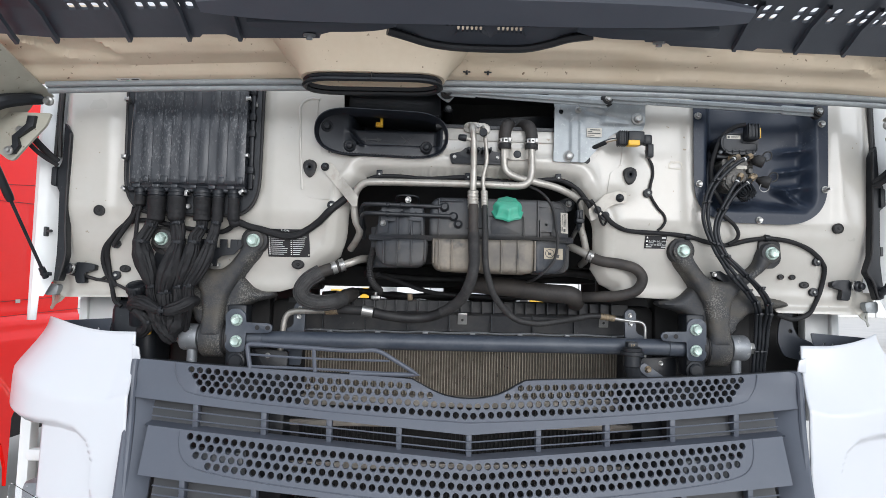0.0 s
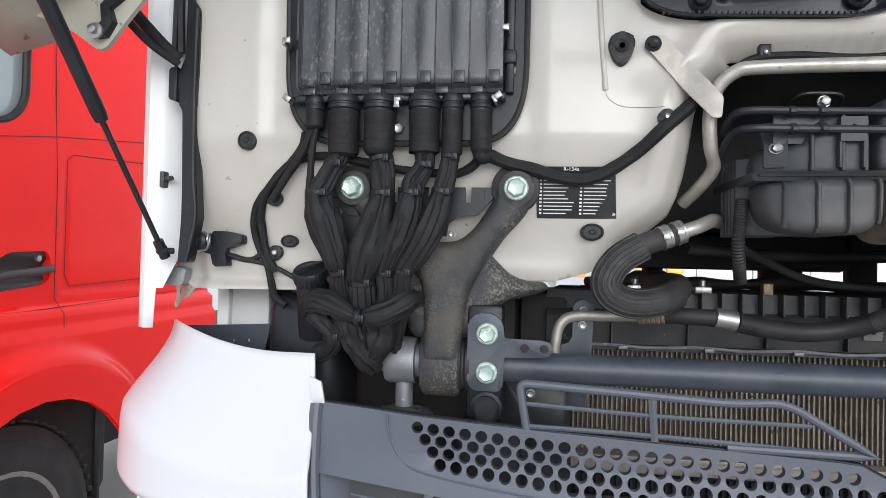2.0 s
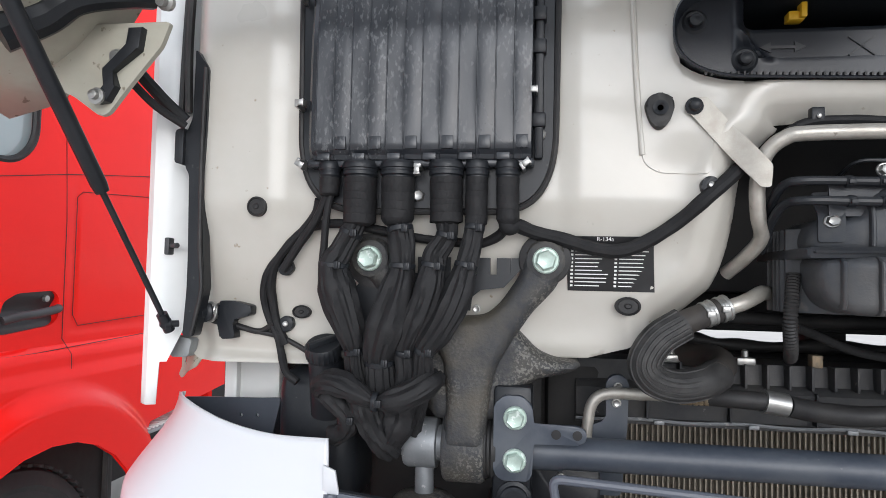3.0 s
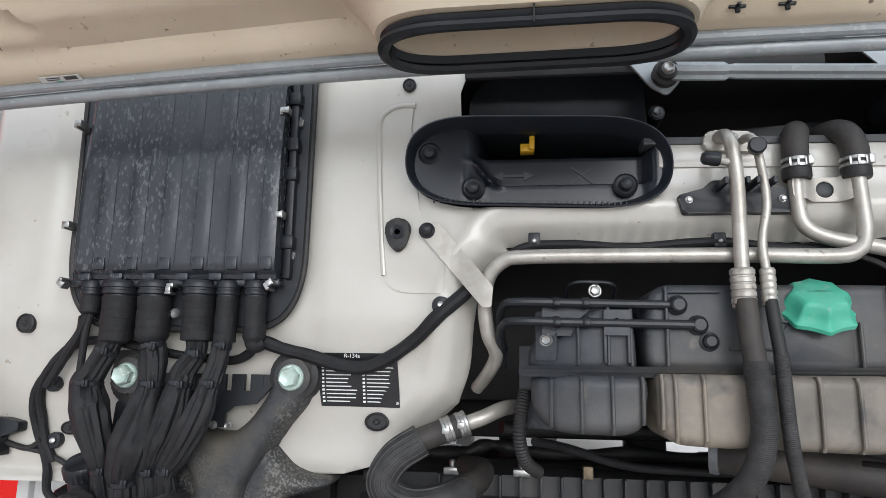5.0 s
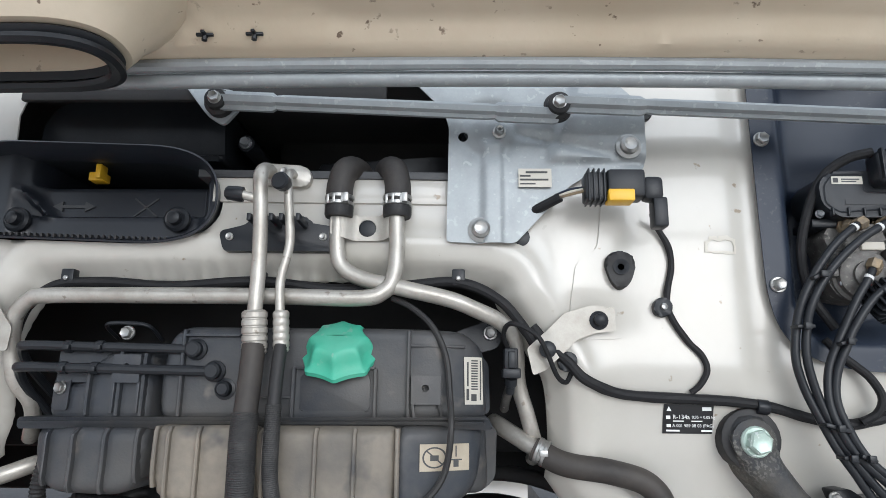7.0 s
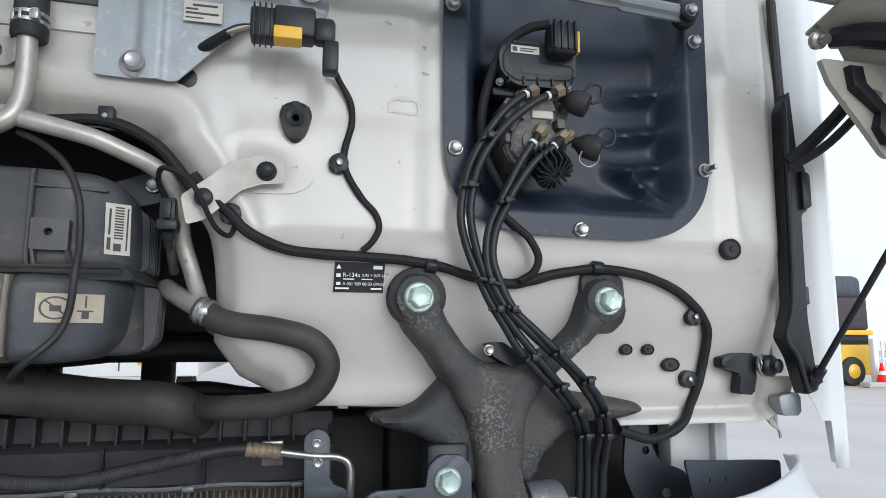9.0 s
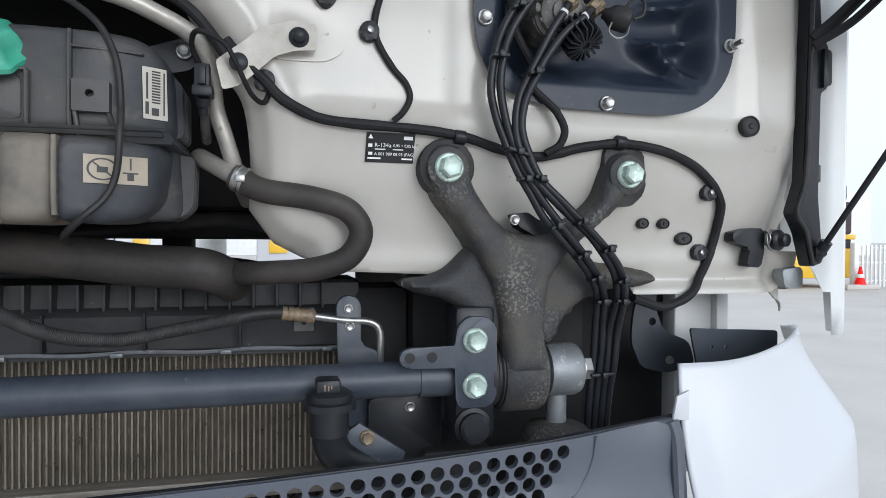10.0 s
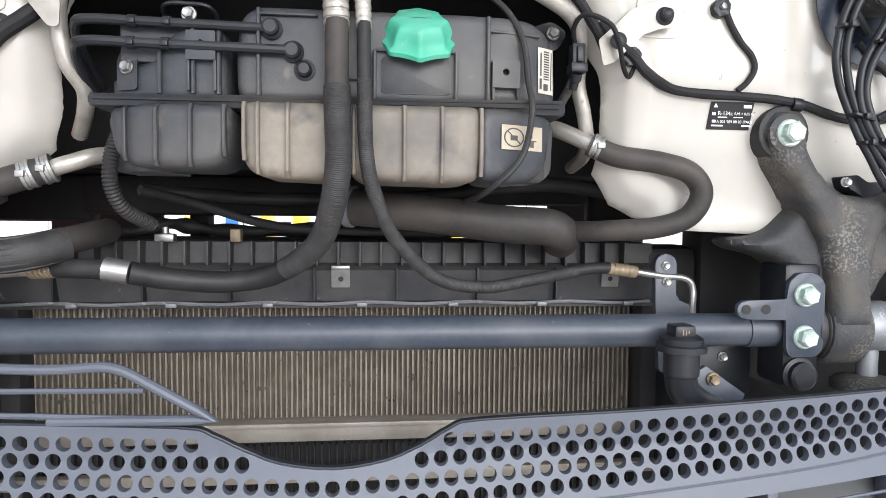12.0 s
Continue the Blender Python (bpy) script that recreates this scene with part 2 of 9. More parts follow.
def frame_of(d):
    d = Vector(d).normalized()
    a = Vector((0, 0, 1)) if abs(d.z) < 0.9 else Vector((1, 0, 0))
    u = d.cross(a).normalized()
    return d, u, d.cross(u)


def ring(bm, c, u, w, r, seg, turn=0.0):
    return [bm.verts.new(c + u * (r * math.cos(turn + 2 * math.pi * i / seg)) + w * (r * math.sin(turn + 2 * math.pi * i / seg))) for i in range(seg)]


def skin(bm, a, b):
    n = len(a)
    for i in range(n):
        bm.faces.new((a[i], a[(i + 1) % n], b[(i + 1) % n], b[i]))


def lathe(bm, at, axis, profile, seg=20, turn=0.0):
    """profile: (radius, distance along the axis) pairs, closed at both ends."""
    d, u, w = frame_of(axis)
    at = Vector(at)
    rows = [ring(bm, at + d * h, u, w, max(r, 0.0002), seg, turn) for r, h in profile]
    for a, b in zip(rows, rows[1:]):
        skin(bm, a, b)
    bm.faces.new(rows[0])
    bm.faces.new(rows[-1])
    return bm


def cyl(bm, p, q, r, seg=14, r2=None):
    p, q = Vector(p), Vector(q)
    return lathe(bm, p, q - p, [(r, 0), (r if r2 is None else r2, (q - p).length)], seg)


def spline(pts, n=6):
    """Catmull-Rom through the points."""
    p = [Vector(a) for a in pts]
    p = [p[0] * 2 - p[1]] + p + [p[-1] * 2 - p[-2]]
    out = []
    for i in range(1, len(p) - 2):
        for k in range(n):
            t = k / n
            a, b, c, d = p[i - 1:i + 3]
            out.append(0.5 * ((2 * b) + (c - a) * t + (2 * a - 5 * b + 4 * c - d) * t * t + (3 * b - a - 3 * c + d) * t ** 3))
    return out + [p[-2]]


def tube(bm, pts, r, seg=12, n=6, corr=0.0, pitch=0.006, wob=0.0, pleat=0.0, pinch=()):
    """A hose or pipe along a smooth line; corr: depth of corrugation, wob: uneven thickness."""
    path = spline(pts, n) if n > 1 else [Vector(a) for a in pts]
    if corr:
        fine = []
        for a, b in zip(path, path[1:]):
            m = max(1, int((b - a).length / (pitch / 2) + 0.5))
            fine += [a.lerp(b, i / m) for i in range(m)]
        path = fine + [path[-1]]
    d, u, w = frame_of(path[1] - path[0])
    rows = []
    for i, c in enumerate(path):
        a, b = path[max(i - 1, 0)], path[min(i + 1, len(path) - 1)]
        d = (b - a).normalized()
        u = (u - d * u.dot(d)).normalized()
        w = d.cross(u)
        rad = r(i / (len(path) - 1)) if callable(r) else r
        if corr:
            rad -= corr * (i % 2)
        if wob:
            rad *= 1 + wob * noise.noise(c * 55)
        s = i / (len(path) - 1)
        for at in pinch:
            rad *= 1 - 0.22 * math.exp(-((s - at) / 0.045) ** 2)
        if pleat:
            row = []
            for k in range(seg):
                a = 2 * math.pi * k / seg
                f = 1 + pleat * (0.35 - 1.7 * abs(noise.noise(Vector((1.9 * math.cos(a), 1.9 * math.sin(a), s * 2.4 + path[0].x * 31)))) + 0.30 * noise.noise(Vector((5.0 * math.cos(a), 5.0 * math.sin(a), s * 7.0 + path[0].x * 17))))
                row.append(bm.verts.new(c + (u * math.cos(a) + w * math.sin(a)) * rad * f))
            rows.append(row)
        else:
            rows.append(ring(bm, c, u, w, rad, seg))
    for a, b in zip(rows, rows[1:]):
        skin(bm, a, b)
    bm.faces.new(rows[0])
    bm.faces.new(rows[-1])
    return bm


def inside(loops, pts):
    """Even-odd test of many points against closed loops."""
    x, z = pts[:, 0], pts[:, 1]
    odd = np.zeros(len(pts), bool)
    for lp in loops:
        for (x0, z0), (x1, z1) in zip(lp, lp[1:] + lp[:1]):
            if z0 != z1:
                odd ^= ((z0 > z) != (z1 > z)) & (x < (x1 - x0) * (z - z0) / (z1 - z0) + x0)
    return odd


def rounded(pts, r, seg=5):
    """A polygon with rounded corners; r is one radius or one for each corner."""
    out, n = [], len(pts)
    for i, p in enumerate(pts):
        rad = r[i] if isinstance(r, (list, tuple)) else r
        p, a, b = Vector(p), Vector(pts[i - 1]), Vector(pts[(i + 1) % n])
        if rad <= 0:
            out.append(tuple(p))
            continue
        la, lb = min(rad, (a - p).length * 0.49), min(rad, (b - p).length * 0.49)
        s, e = p + (a - p).normalized() * la, p + (b - p).normalized() * lb
        for k in range(seg + 1):
            t = k / seg
            out.append(tuple(s * (1 - t) ** 2 + p * (2 * t * (1 - t)) + e * t * t))
    return out


def circle(x, z, r, seg=12, sx=1.0, turn=0.0):
    return [(x + r * sx * math.cos(turn + 2 * math.pi * i / seg), z + r * math.sin(turn + 2 * math.pi * i / seg)) for i in range(seg)]


def dense(loop, step):
    out = []
    for a, b in zip(loop, loop[1:] + loop[:1]):
        m = max(1, int(math.dist(a, b) / step + 0.5))
        out += [(a[0] + (b[0] - a[0]) * k / m, a[1] + (b[1] - a[1]) * k / m) for k in range(m)]
    return out


def sheet(outline, holes=(), depth=0.0, step=0.0, thick=0.002, put=None):
    """A plate with real holes in the x-z plane. depth: its y, a number or a function of x and z; thick: towards +y.
    put: maps (x, z, depth) to a place in the world instead."""
    fy = depth if callable(depth) else (lambda x, z: depth)
    put = put or (lambda x, z, y: (x, y, z))
    loops = [dense(list(outline), step) if step else list(outline)] + [list(h) for h in holes]
    pts, edges = [], []
    for lp in loops:
        s = len(pts)
        pts += lp
        edges += [(s + i, s + (i + 1) % len(lp)) for i in range(len(lp))]
    if step:
        xs, zs = [p[0] for p in loops[0]], [p[1] for p in loops[0]]
        g = np.array([(x + (0.5 * step if j % 2 else 0), z) for j, z in enumerate(np.arange(min(zs), max(zs), step * 0.87)) for x in np.arange(min(xs), max(xs), step)])
        g = g[inside(loops, g)]
        edge = np.array(pts)
        keep = [q for q in g if np.min((edge[:, 0] - q[0]) ** 2 + (edge[:, 1] - q[1]) ** 2) > (0.45 * step) ** 2]
        pts += [tuple(q) for q in keep]
    vs, _, fs, *_ = delaunay_2d_cdt([Vector(p) for p in pts], edges, [], 0, 1e-6)
    co = np.array([tuple(v) for v in vs])
    tri = np.array([f for f in fs if len(f) == 3])
    tri = tri[inside(loops, co[tri].mean(axis=1))]
    bm = bmesh.new()
    ys = [fy(x, z) for x, z in co]
    front = [bm.verts.new(put(x, z, y)) for (x, z), y in zip(co, ys)]
    for f in tri:
        bm.faces.new([front[i] for i in f])
    if thick:
        back = [bm.verts.new(put(x, z, y + thick)) for (x, z), y in zip(co, ys)]
        count = {}
        for f in tri:
            bm.faces.new([back[i] for i in reversed(f)])
            for a, b in ((f[0], f[1]), (f[1], f[2]), (f[2], f[0])):
                count[(a, b)] = 1
        for a, b in count:
            if (b, a) not in count:
                bm.faces.new((front[b], front[a], back[a], back[b]))
    bmesh.ops.delete(bm, geom=[v for v in bm.verts if not v.link_faces], context="VERTS")
    return bm


def prism(bm, poly, y0, y1, bevel=0.0, seg=2):
    """A solid from a polygon in the x-z plane, with bevelled front edge."""
    f = bm.faces.new([bm.verts.new((x, y0, z)) for x, z in poly])
    g = bm.faces.new([bm.verts.new((x, y1, z)) for x, z in reversed(poly)])
    a, b = list(f.verts), list(reversed(list(g.verts)))
    n = len(a)
    for i in range(n):
        bm.faces.new((a[(i + 1) % n], a[i], b[i], b[(i + 1) % n]))
    if bevel:
        bmesh.ops.bevel(bm, geom=list(f.edges), offset=bevel, segments=seg, profile=0.5, affect="EDGES")
    return bm


def bolt(name, at, axis, size, mat, parent=None, washer=1.25, label="", category="bolt", stud=0.0):
    """A hexagon bolt head with flange; size: width of the flange."""
    bm = B()
    r = size / 2
    d = Vector(axis).normalized()
    lathe(bm, Vector(at), d, [(r * washer / 1.25, 0), (r * washer / 1.25, size * 0.10), (r * 0.9, size * 0.16)], 20)
    lathe(bm, Vector(at) + d * size * 0.14, d, [(r * 0.80, 0), (r * 0.80, size * 0.30), (r * 0.66, size * 0.38), (r * 0.60, size * 0.365)], 6, turn=0.3)
    if stud:
        lathe(bm, Vector(at) + d * size * 0.4, d, [(r * 0.36, 0), (r * 0.36, stud), (r * 0.28, stud + 0.002)], 12)
    if parent:
        return part(name, bm, mat, parent, label)
    return alone(name, bm, mat, label, category, "bolts")


def text(body, size, x, z, y, mat, parent):
    """Printed words as thin raised letters facing -y."""
    cu = bpy.data.curves.new("print", "FONT")
    cu.body, cu.size, cu.extrude = body, size, 0.0001
    ob = bpy.data.objects.new("print", cu)
    me = bpy.data.meshes.new_from_object(ob)
    bpy.data.objects.remove(ob)
    bm = B()
    bm.from_mesh(me)
    bpy.data.meshes.remove(me)
    bmesh.ops.transform(bm, matrix=pose(x, y, z, 90, 0, 0), verts=bm.verts)
    return part("lettering", bm, mat, parent)


def bars(rects, y, mat, parent, name="print_bar"):
    """Unreadable print: thin bars (x0, x1, z0, z1)."""
    bm = B()
    for x0, x1, z0, z1 in rects:
        box(bm, x0, x1, y - 0.0003, y, z0, z1)
    return part(name, bm, mat, parent)


def smooth(e0, e1, x):
    t = min(1.0, max(0.0, (x - e0) / (e1 - e0)))
    return t * t * (3 - 2 * t)


def shell_face(outline, y0, r):
    """Depth of a moulded face that rounds back towards its outline."""
    pts = np.array(dense(outline, 0.003))

    def f(x, z):
        e = math.sqrt(float(np.min((pts[:, 0] - x) ** 2 + (pts[:, 1] - z) ** 2)))
        k = max(0.0, 1 - e / r)
        return y0 + r * (1 - math.sqrt(max(0.0, 1 - k * k))) + 0.0012 * noise.noise(Vector((x * 30, 1, z * 30)))
    return f


# ---- ground ----
bm = B()
N = 40
grid = [[bm.verts.new(((i - N / 2) * 5.0 * (1 + abs(i - N / 2) * 0.55), (j - N / 2) * 5.0 * (1 + abs(j - N / 2) * 0.55), 0.0)) for j in range(N + 1)] for i in range(N + 1)]
for i in range(N):
    for j in range(N):
        bm.faces.new((grid[i][j], grid[i + 1][j], grid[i + 1][j + 1], grid[i][j + 1]))
alone("ground", bm, ASPHALT, "pale worn concrete paving of a truck yard", "ground", kind="structure")

# ---- cab of the white truck ----
cab = thing("truck_cab", (0, 0.6, 0), "cream white truck cab front with its service flap open", "truck cab")
ARCH = [(-0.357, 1.709), (-0.340, 1.76), (-0.332, 1.83), (-0.322, 1.872), (-0.285, 1.918), (-0.239, 1.928), (0.226, 1.928), (0.285, 1.900), (0.322, 1.842), (0.342, 1.807), (0.349, 1.739), (0.346, 1.69)]
arch = [tuple(v)[:2] for v in spline([(x, z, 0) for x, z in ARCH], 5)]
oval_hole = [(x, z - 0.03 * (x + 0.246)) for x, z in rounded([(-0.425, 1.975), (-0.067, 1.975), (-0.067, 2.101), (-0.425, 2.101)], 0.110, 12)]
NOTCH = sorted((p for p in oval_hole if p[1] < (2.060 if p[0] > -0.246 else 2.090)), key=lambda p: -math.atan2(p[1] - 2.060, p[0] + 0.246) if p[1] < 2.060 else math.pi + 0.1)
OUTLINE = [(-1.108, 2.25), (-1.112, 1.72), (-1.128, 1.702), (-1.150, 1.680), (-1.164, 1.645), (-1.160, 1.622), (-1.142, 1.602), (-1.134, 1.588), (-1.120, 1.579), (-0.87, 1.583), (-0.86, 1.602), (-0.60, 1.604), (-0.523, 1.606), (-0.469, 1.622), (-0.416, 1.655)] + arch + [
    (0.376, 1.648), (0.411, 1.630), (0.462, 1.613), (0.583, 1.608), (0.86, 1.600), (0.872, 1.578), (1.04, 1.577), (1.120, 1.577), (1.134, 1.586), (1.143, 1.598), (1.166, 1.612), (1.172, 1.640), (1.158, 1.680), (1.139, 1.700), (1.122, 1.72), (1.122, 2.25), (0.42, 2.25), (0.42, 2.066), (-0.066, 2.066)] + NOTCH + [(-0.350, 2.100), (-0.352, 2.15), (-0.342, 2.178), (-0.325, 2.198), (-0.318, 2.25)]
arch_np = np.array([tuple(v)[:2] for v in spline([(-0.416, 1.655, 0)] + [(x, z, 0) for x, z in ARCH] + [(0.376, 1.648, 0), (0.411, 1.630, 0)], 24)])


def panel_y(x, z):
    """Depth of the pressed front panel."""
    y = 0.010 + 0.022 * smooth(1.83, 1.74, z) + 0.034 * smooth(1.76, 1.64, z)
    mid = smooth(0.50, 0.36, abs(x - 0.0)) * smooth(1.86, 1.93, z)
    y -= 0.012 * mid
    d = math.sqrt(float(np.min((arch_np[:, 0] - x) ** 2 + (arch_np[:, 1] - z) ** 2)))
    y += 0.030 * max(0.0, 1 - d / 0.034) ** 2 - 0.006 * math.exp(-((d - 0.05) / 0.02) ** 2)
    y += 0.020 * smooth(1.070, 1.118, abs(x)) ** 2
    y -= 0.0035 * smooth(0.062, 0.054, d) * smooth(0.016, 0.026, d)
    # shallow gutters round the two inset plates
    for x0, x1, zb in ((-0.955, -0.57, 1.803), (0.605, 0.997, 1.815)):
        dx, dz = max(x0 - x, x - x1, -1), zb - z
        e = max(dx, dz)
        if dx > 0 and dz > 0:
            e = math.hypot(dx, dz)
        y += 0.006 * smooth(0.035, 0.0, e)
    y += 0.006 * smooth(1.625, 1.598, z) - 0.010 * smooth(1.597, 1.585, z)
    y += 0.0020 * noise.noise(Vector((x * 4.0, 3.0, z * 4.0))) + 0.0006 * noise.noise(Vector((x * 13.0, 7.0, z * 13.0)))
    return y


COVER_HOLE = rounded([(0.640, 2.225), (0.642, 1.90), (0.665, 1.865), (0.71, 1.848), (0.89, 1.846), (0.940, 1.868), (0.962, 1.91), (0.965, 2.225)], 0.02, 3)
part("front_panel", sheet(OUTLINE, [COVER_HOLE], panel_y, 0.0072, 0.0025), CREAM, cab, angle=75)
# pressed overlap plates beside the cross member
for s in (-1, 1):
    pl = rounded([(s * 0.420, 2.137), (s * 0.462, 2.130), (s * 0.474, 2.11), (s * 0.466, 1.98), (s * 0.457, 1.874), (s * 0.437, 1.861), (s * 0.372, 1.858), (s * 0.372, 1.90), (s * 0.380, 1.952), (s * 0.408, 1.972), (s * 0.414, 2.02), (s * 0.424, 2.10)], 0.010)
    if s < 0:
        pl = pl[::-1]
    part("overlap_plate", sheet(pl, (), lambda x, z: panel_y(x, z) - 0.0022, 0.006, 0.0045), CREAM, cab, angle=75)
    if s < 0:
        part("pressed_bead", tube(B(), [(x, panel_y(x, z) - 0.0010, z) for x, z in ((-0.418, 2.134), (-0.440, 2.135), (-0.460, 2.128), (-0.471, 2.110), (-0.470, 2.06), (-0.466, 1.98), (-0.458, 1.885))], 0.0042, 10), CREAM, cab)
part("seam_strip", prism(B(), [(-0.08, 2.03), (0.25, 2.026), (0.25, 2.058), (-0.08, 2.062)], -0.006, -0.001, 0.001), CREAM, cab)
part("flange_edge", prism(B(), [(-0.10, 2.062), (0.24, 2.058), (0.24, 2.068), (-0.10, 2.072)], -0.009, 0.03, 0.001), PLASTICGREY, cab)
# sides, with the turned front edge
for s in (-1, 1):
    bm = B()
    path = [(s * 1.118, 0.075), (s * 1.140, 0.055), (s * 1.160, 0.035), (s * 1.169, 0.030), (s * 1.172, 0.029), (s * 1.185, 0.024), (s * 1.200, 0.035), (s * 1.206, 0.07), (s * 1.2065, 0.085), (s * 1.210, 0.4), (s * 1.212, 1.9)]
    cols = []
    for x, y in path:
        foot = 1.516 if 1.17 < abs(x) and y < 0.08 else 1.580 if 1.155 < abs(x) and y < 0.08 else 1.64
        cols.append([bm.verts.new((x + 0.011 + s * 0.004 * noise.noise(Vector((0, y, z))), y, max(z, foot + 0.0005 * (z - 1.5)))) for z in (1.515, 1.56, 1.62, 1.8, 2.0, 2.2, 2.5, 3.0)])
    for a, b in zip(cols, cols[1:]):
        for k in range(7):
            bm.faces.new((a[k], b[k], b[k + 1], a[k + 1]))
    ob = part("side_panel", bm, SIDEWHITE, cab)
    sol = ob.modifiers.new("thickness", "SOLIDIFY")
    sol.thickness = 0.004
    # latch tab on the edge
    bm = B()
    box(bm, s * 1.150 - 0.004, s * 1.150 + 0.004, 0.024, 0.05, 1.742, 1.768, 0.002)
    cyl(bm, (s * 1.146, 0.03, 1.756), (s * 1.130, 0.02, 1.756), 0.004)
    part("latch_tab", bm, PLASTICGREY, cab)
    # folded corner of the panel above the sill
    fold = rounded([(s * x, z) for x, z in ((1.122, 1.582), (1.142, 1.606), (1.184, 1.622), (1.187, 1.592), (1.186, 1.546), (1.178, 1.540), (1.150, 1.556), (1.128, 1.566))][::-s], 0.004)
    slot = [(s * x, z) for x, z in ((1.166, 1.583), (1.170, 1.584), (1.178, 1.566), (1.174, 1.564))][::-s]
    part("corner_fold", sheet(fold, (slot,), lambda x, z: 0.092 + 0.05 * smooth(1.13, 1.19, abs(x)) - 0.010 * smooth(1.572, 1.555, z + 0.35 * (abs(x) - 1.15)), 0.006, 0.003), CHEEK, cab)
    # Grey block added where the edge strip's inner side lies in shade.
    part("corner_shade_block", prism(B(), rounded([(s * 1.134, 1.583), (s * 1.166, 1.583), (s * 1.166, 1.616), (s * 1.128, 1.612)][::s], 0.006), 0.068, 0.090, 0.003), GALV, cab)
    # inner sill post seen under the panel
    bm = B()
    box(bm, s * 1.09 - 0.045, s * 1.09 + 0.045, 0.22, 0.26, 1.25, 1.60, 0.006)
    box(bm, s * 1.13 - 0.012, s * 1.13 + 0.012, 0.205, 0.225, 1.25, 1.60, 0.004)
    part("sill_post", bm, SIDEWHITE, cab)
    bm = sheet(rounded([(s * x, z) for x, z in ((0.968, 1.600), (0.985, 1.585), (0.983, 1.542), (0.998, 1.506), (1.046, 1.488), (1.058, 1.448), (1.007, 1.436), (0.957, 1.447), (0.938, 1.490), (0.943, 1.545))][::-s], 0.014), (circle(s * 0.977, 1.522, 0.0065),), 0.18, 0, 0.006)
    part("splash_plate", bm, TRIM, cab)
    bolt("splash_bolt", (s * 1.008, 0.179, 1.458), (0, -1, 0), 0.014, STEEL, cab)
    wheel = part("front_wheel", lathe(B(), (s * 0.86, 1.30, 0.505), (s, 0, 0), [(0.30, 0), (0.44, 0.005), (0.49, 0.03), (0.505, 0.07), (0.505, 0.24), (0.49, 0.275), (0.45, 0.292), (0.30, 0.292)], 40), TYRE, cab)
    part("rim", lathe(B(), (s * 1.06, 1.30, 0.505), (s, 0, 0), [(0.05, 0.0), (0.20, 0.01), (0.255, 0.06), (0.297, 0.088), (0.297, 0.06)], 30), STEEL, wheel)
# roof, windscreen base, back and floor close the cab
part("roof", box(B(), -1.2, 1.2, 0.05, 2.0, 3.02, 3.07, 0.02), SIDEWHITE, cab)
part("rear_wall", box(B(), -1.2, 1.2, 1.92, 1.98, 1.72, 3.02, 0.01), SIDEWHITE, cab)
part("cab_floor", box(B(), -1.2, 1.2, 0.36, 1.95, 1.70, 1.80, 0.01), DARK, cab)
part("plenum_wall", box(B(), -1.1, 1.1, 0.30, 0.36, 1.70, 2.50, 0.01), DARK, cab)
part("windscreen", box(B(), -1.1, 1.1, 0.06, 0.07, 2.46, 3.0, 0.0), WINDOW, cab)
# Height and white added so the flap's slots look bright, as with sky behind.
part("windscreen_base_backdrop", box(B(), -1.18, 1.18, 0.03, 0.30, 2.235, 2.46, 0.01), WHITE, cab)
# Dark sheet added as the shade under the white windscreen base.
part("cowl_shade_sheet", box(B(), -1.10, 1.10, 0.034, 0.30, 2.222, 2.234, 0.004), DARK, cab)

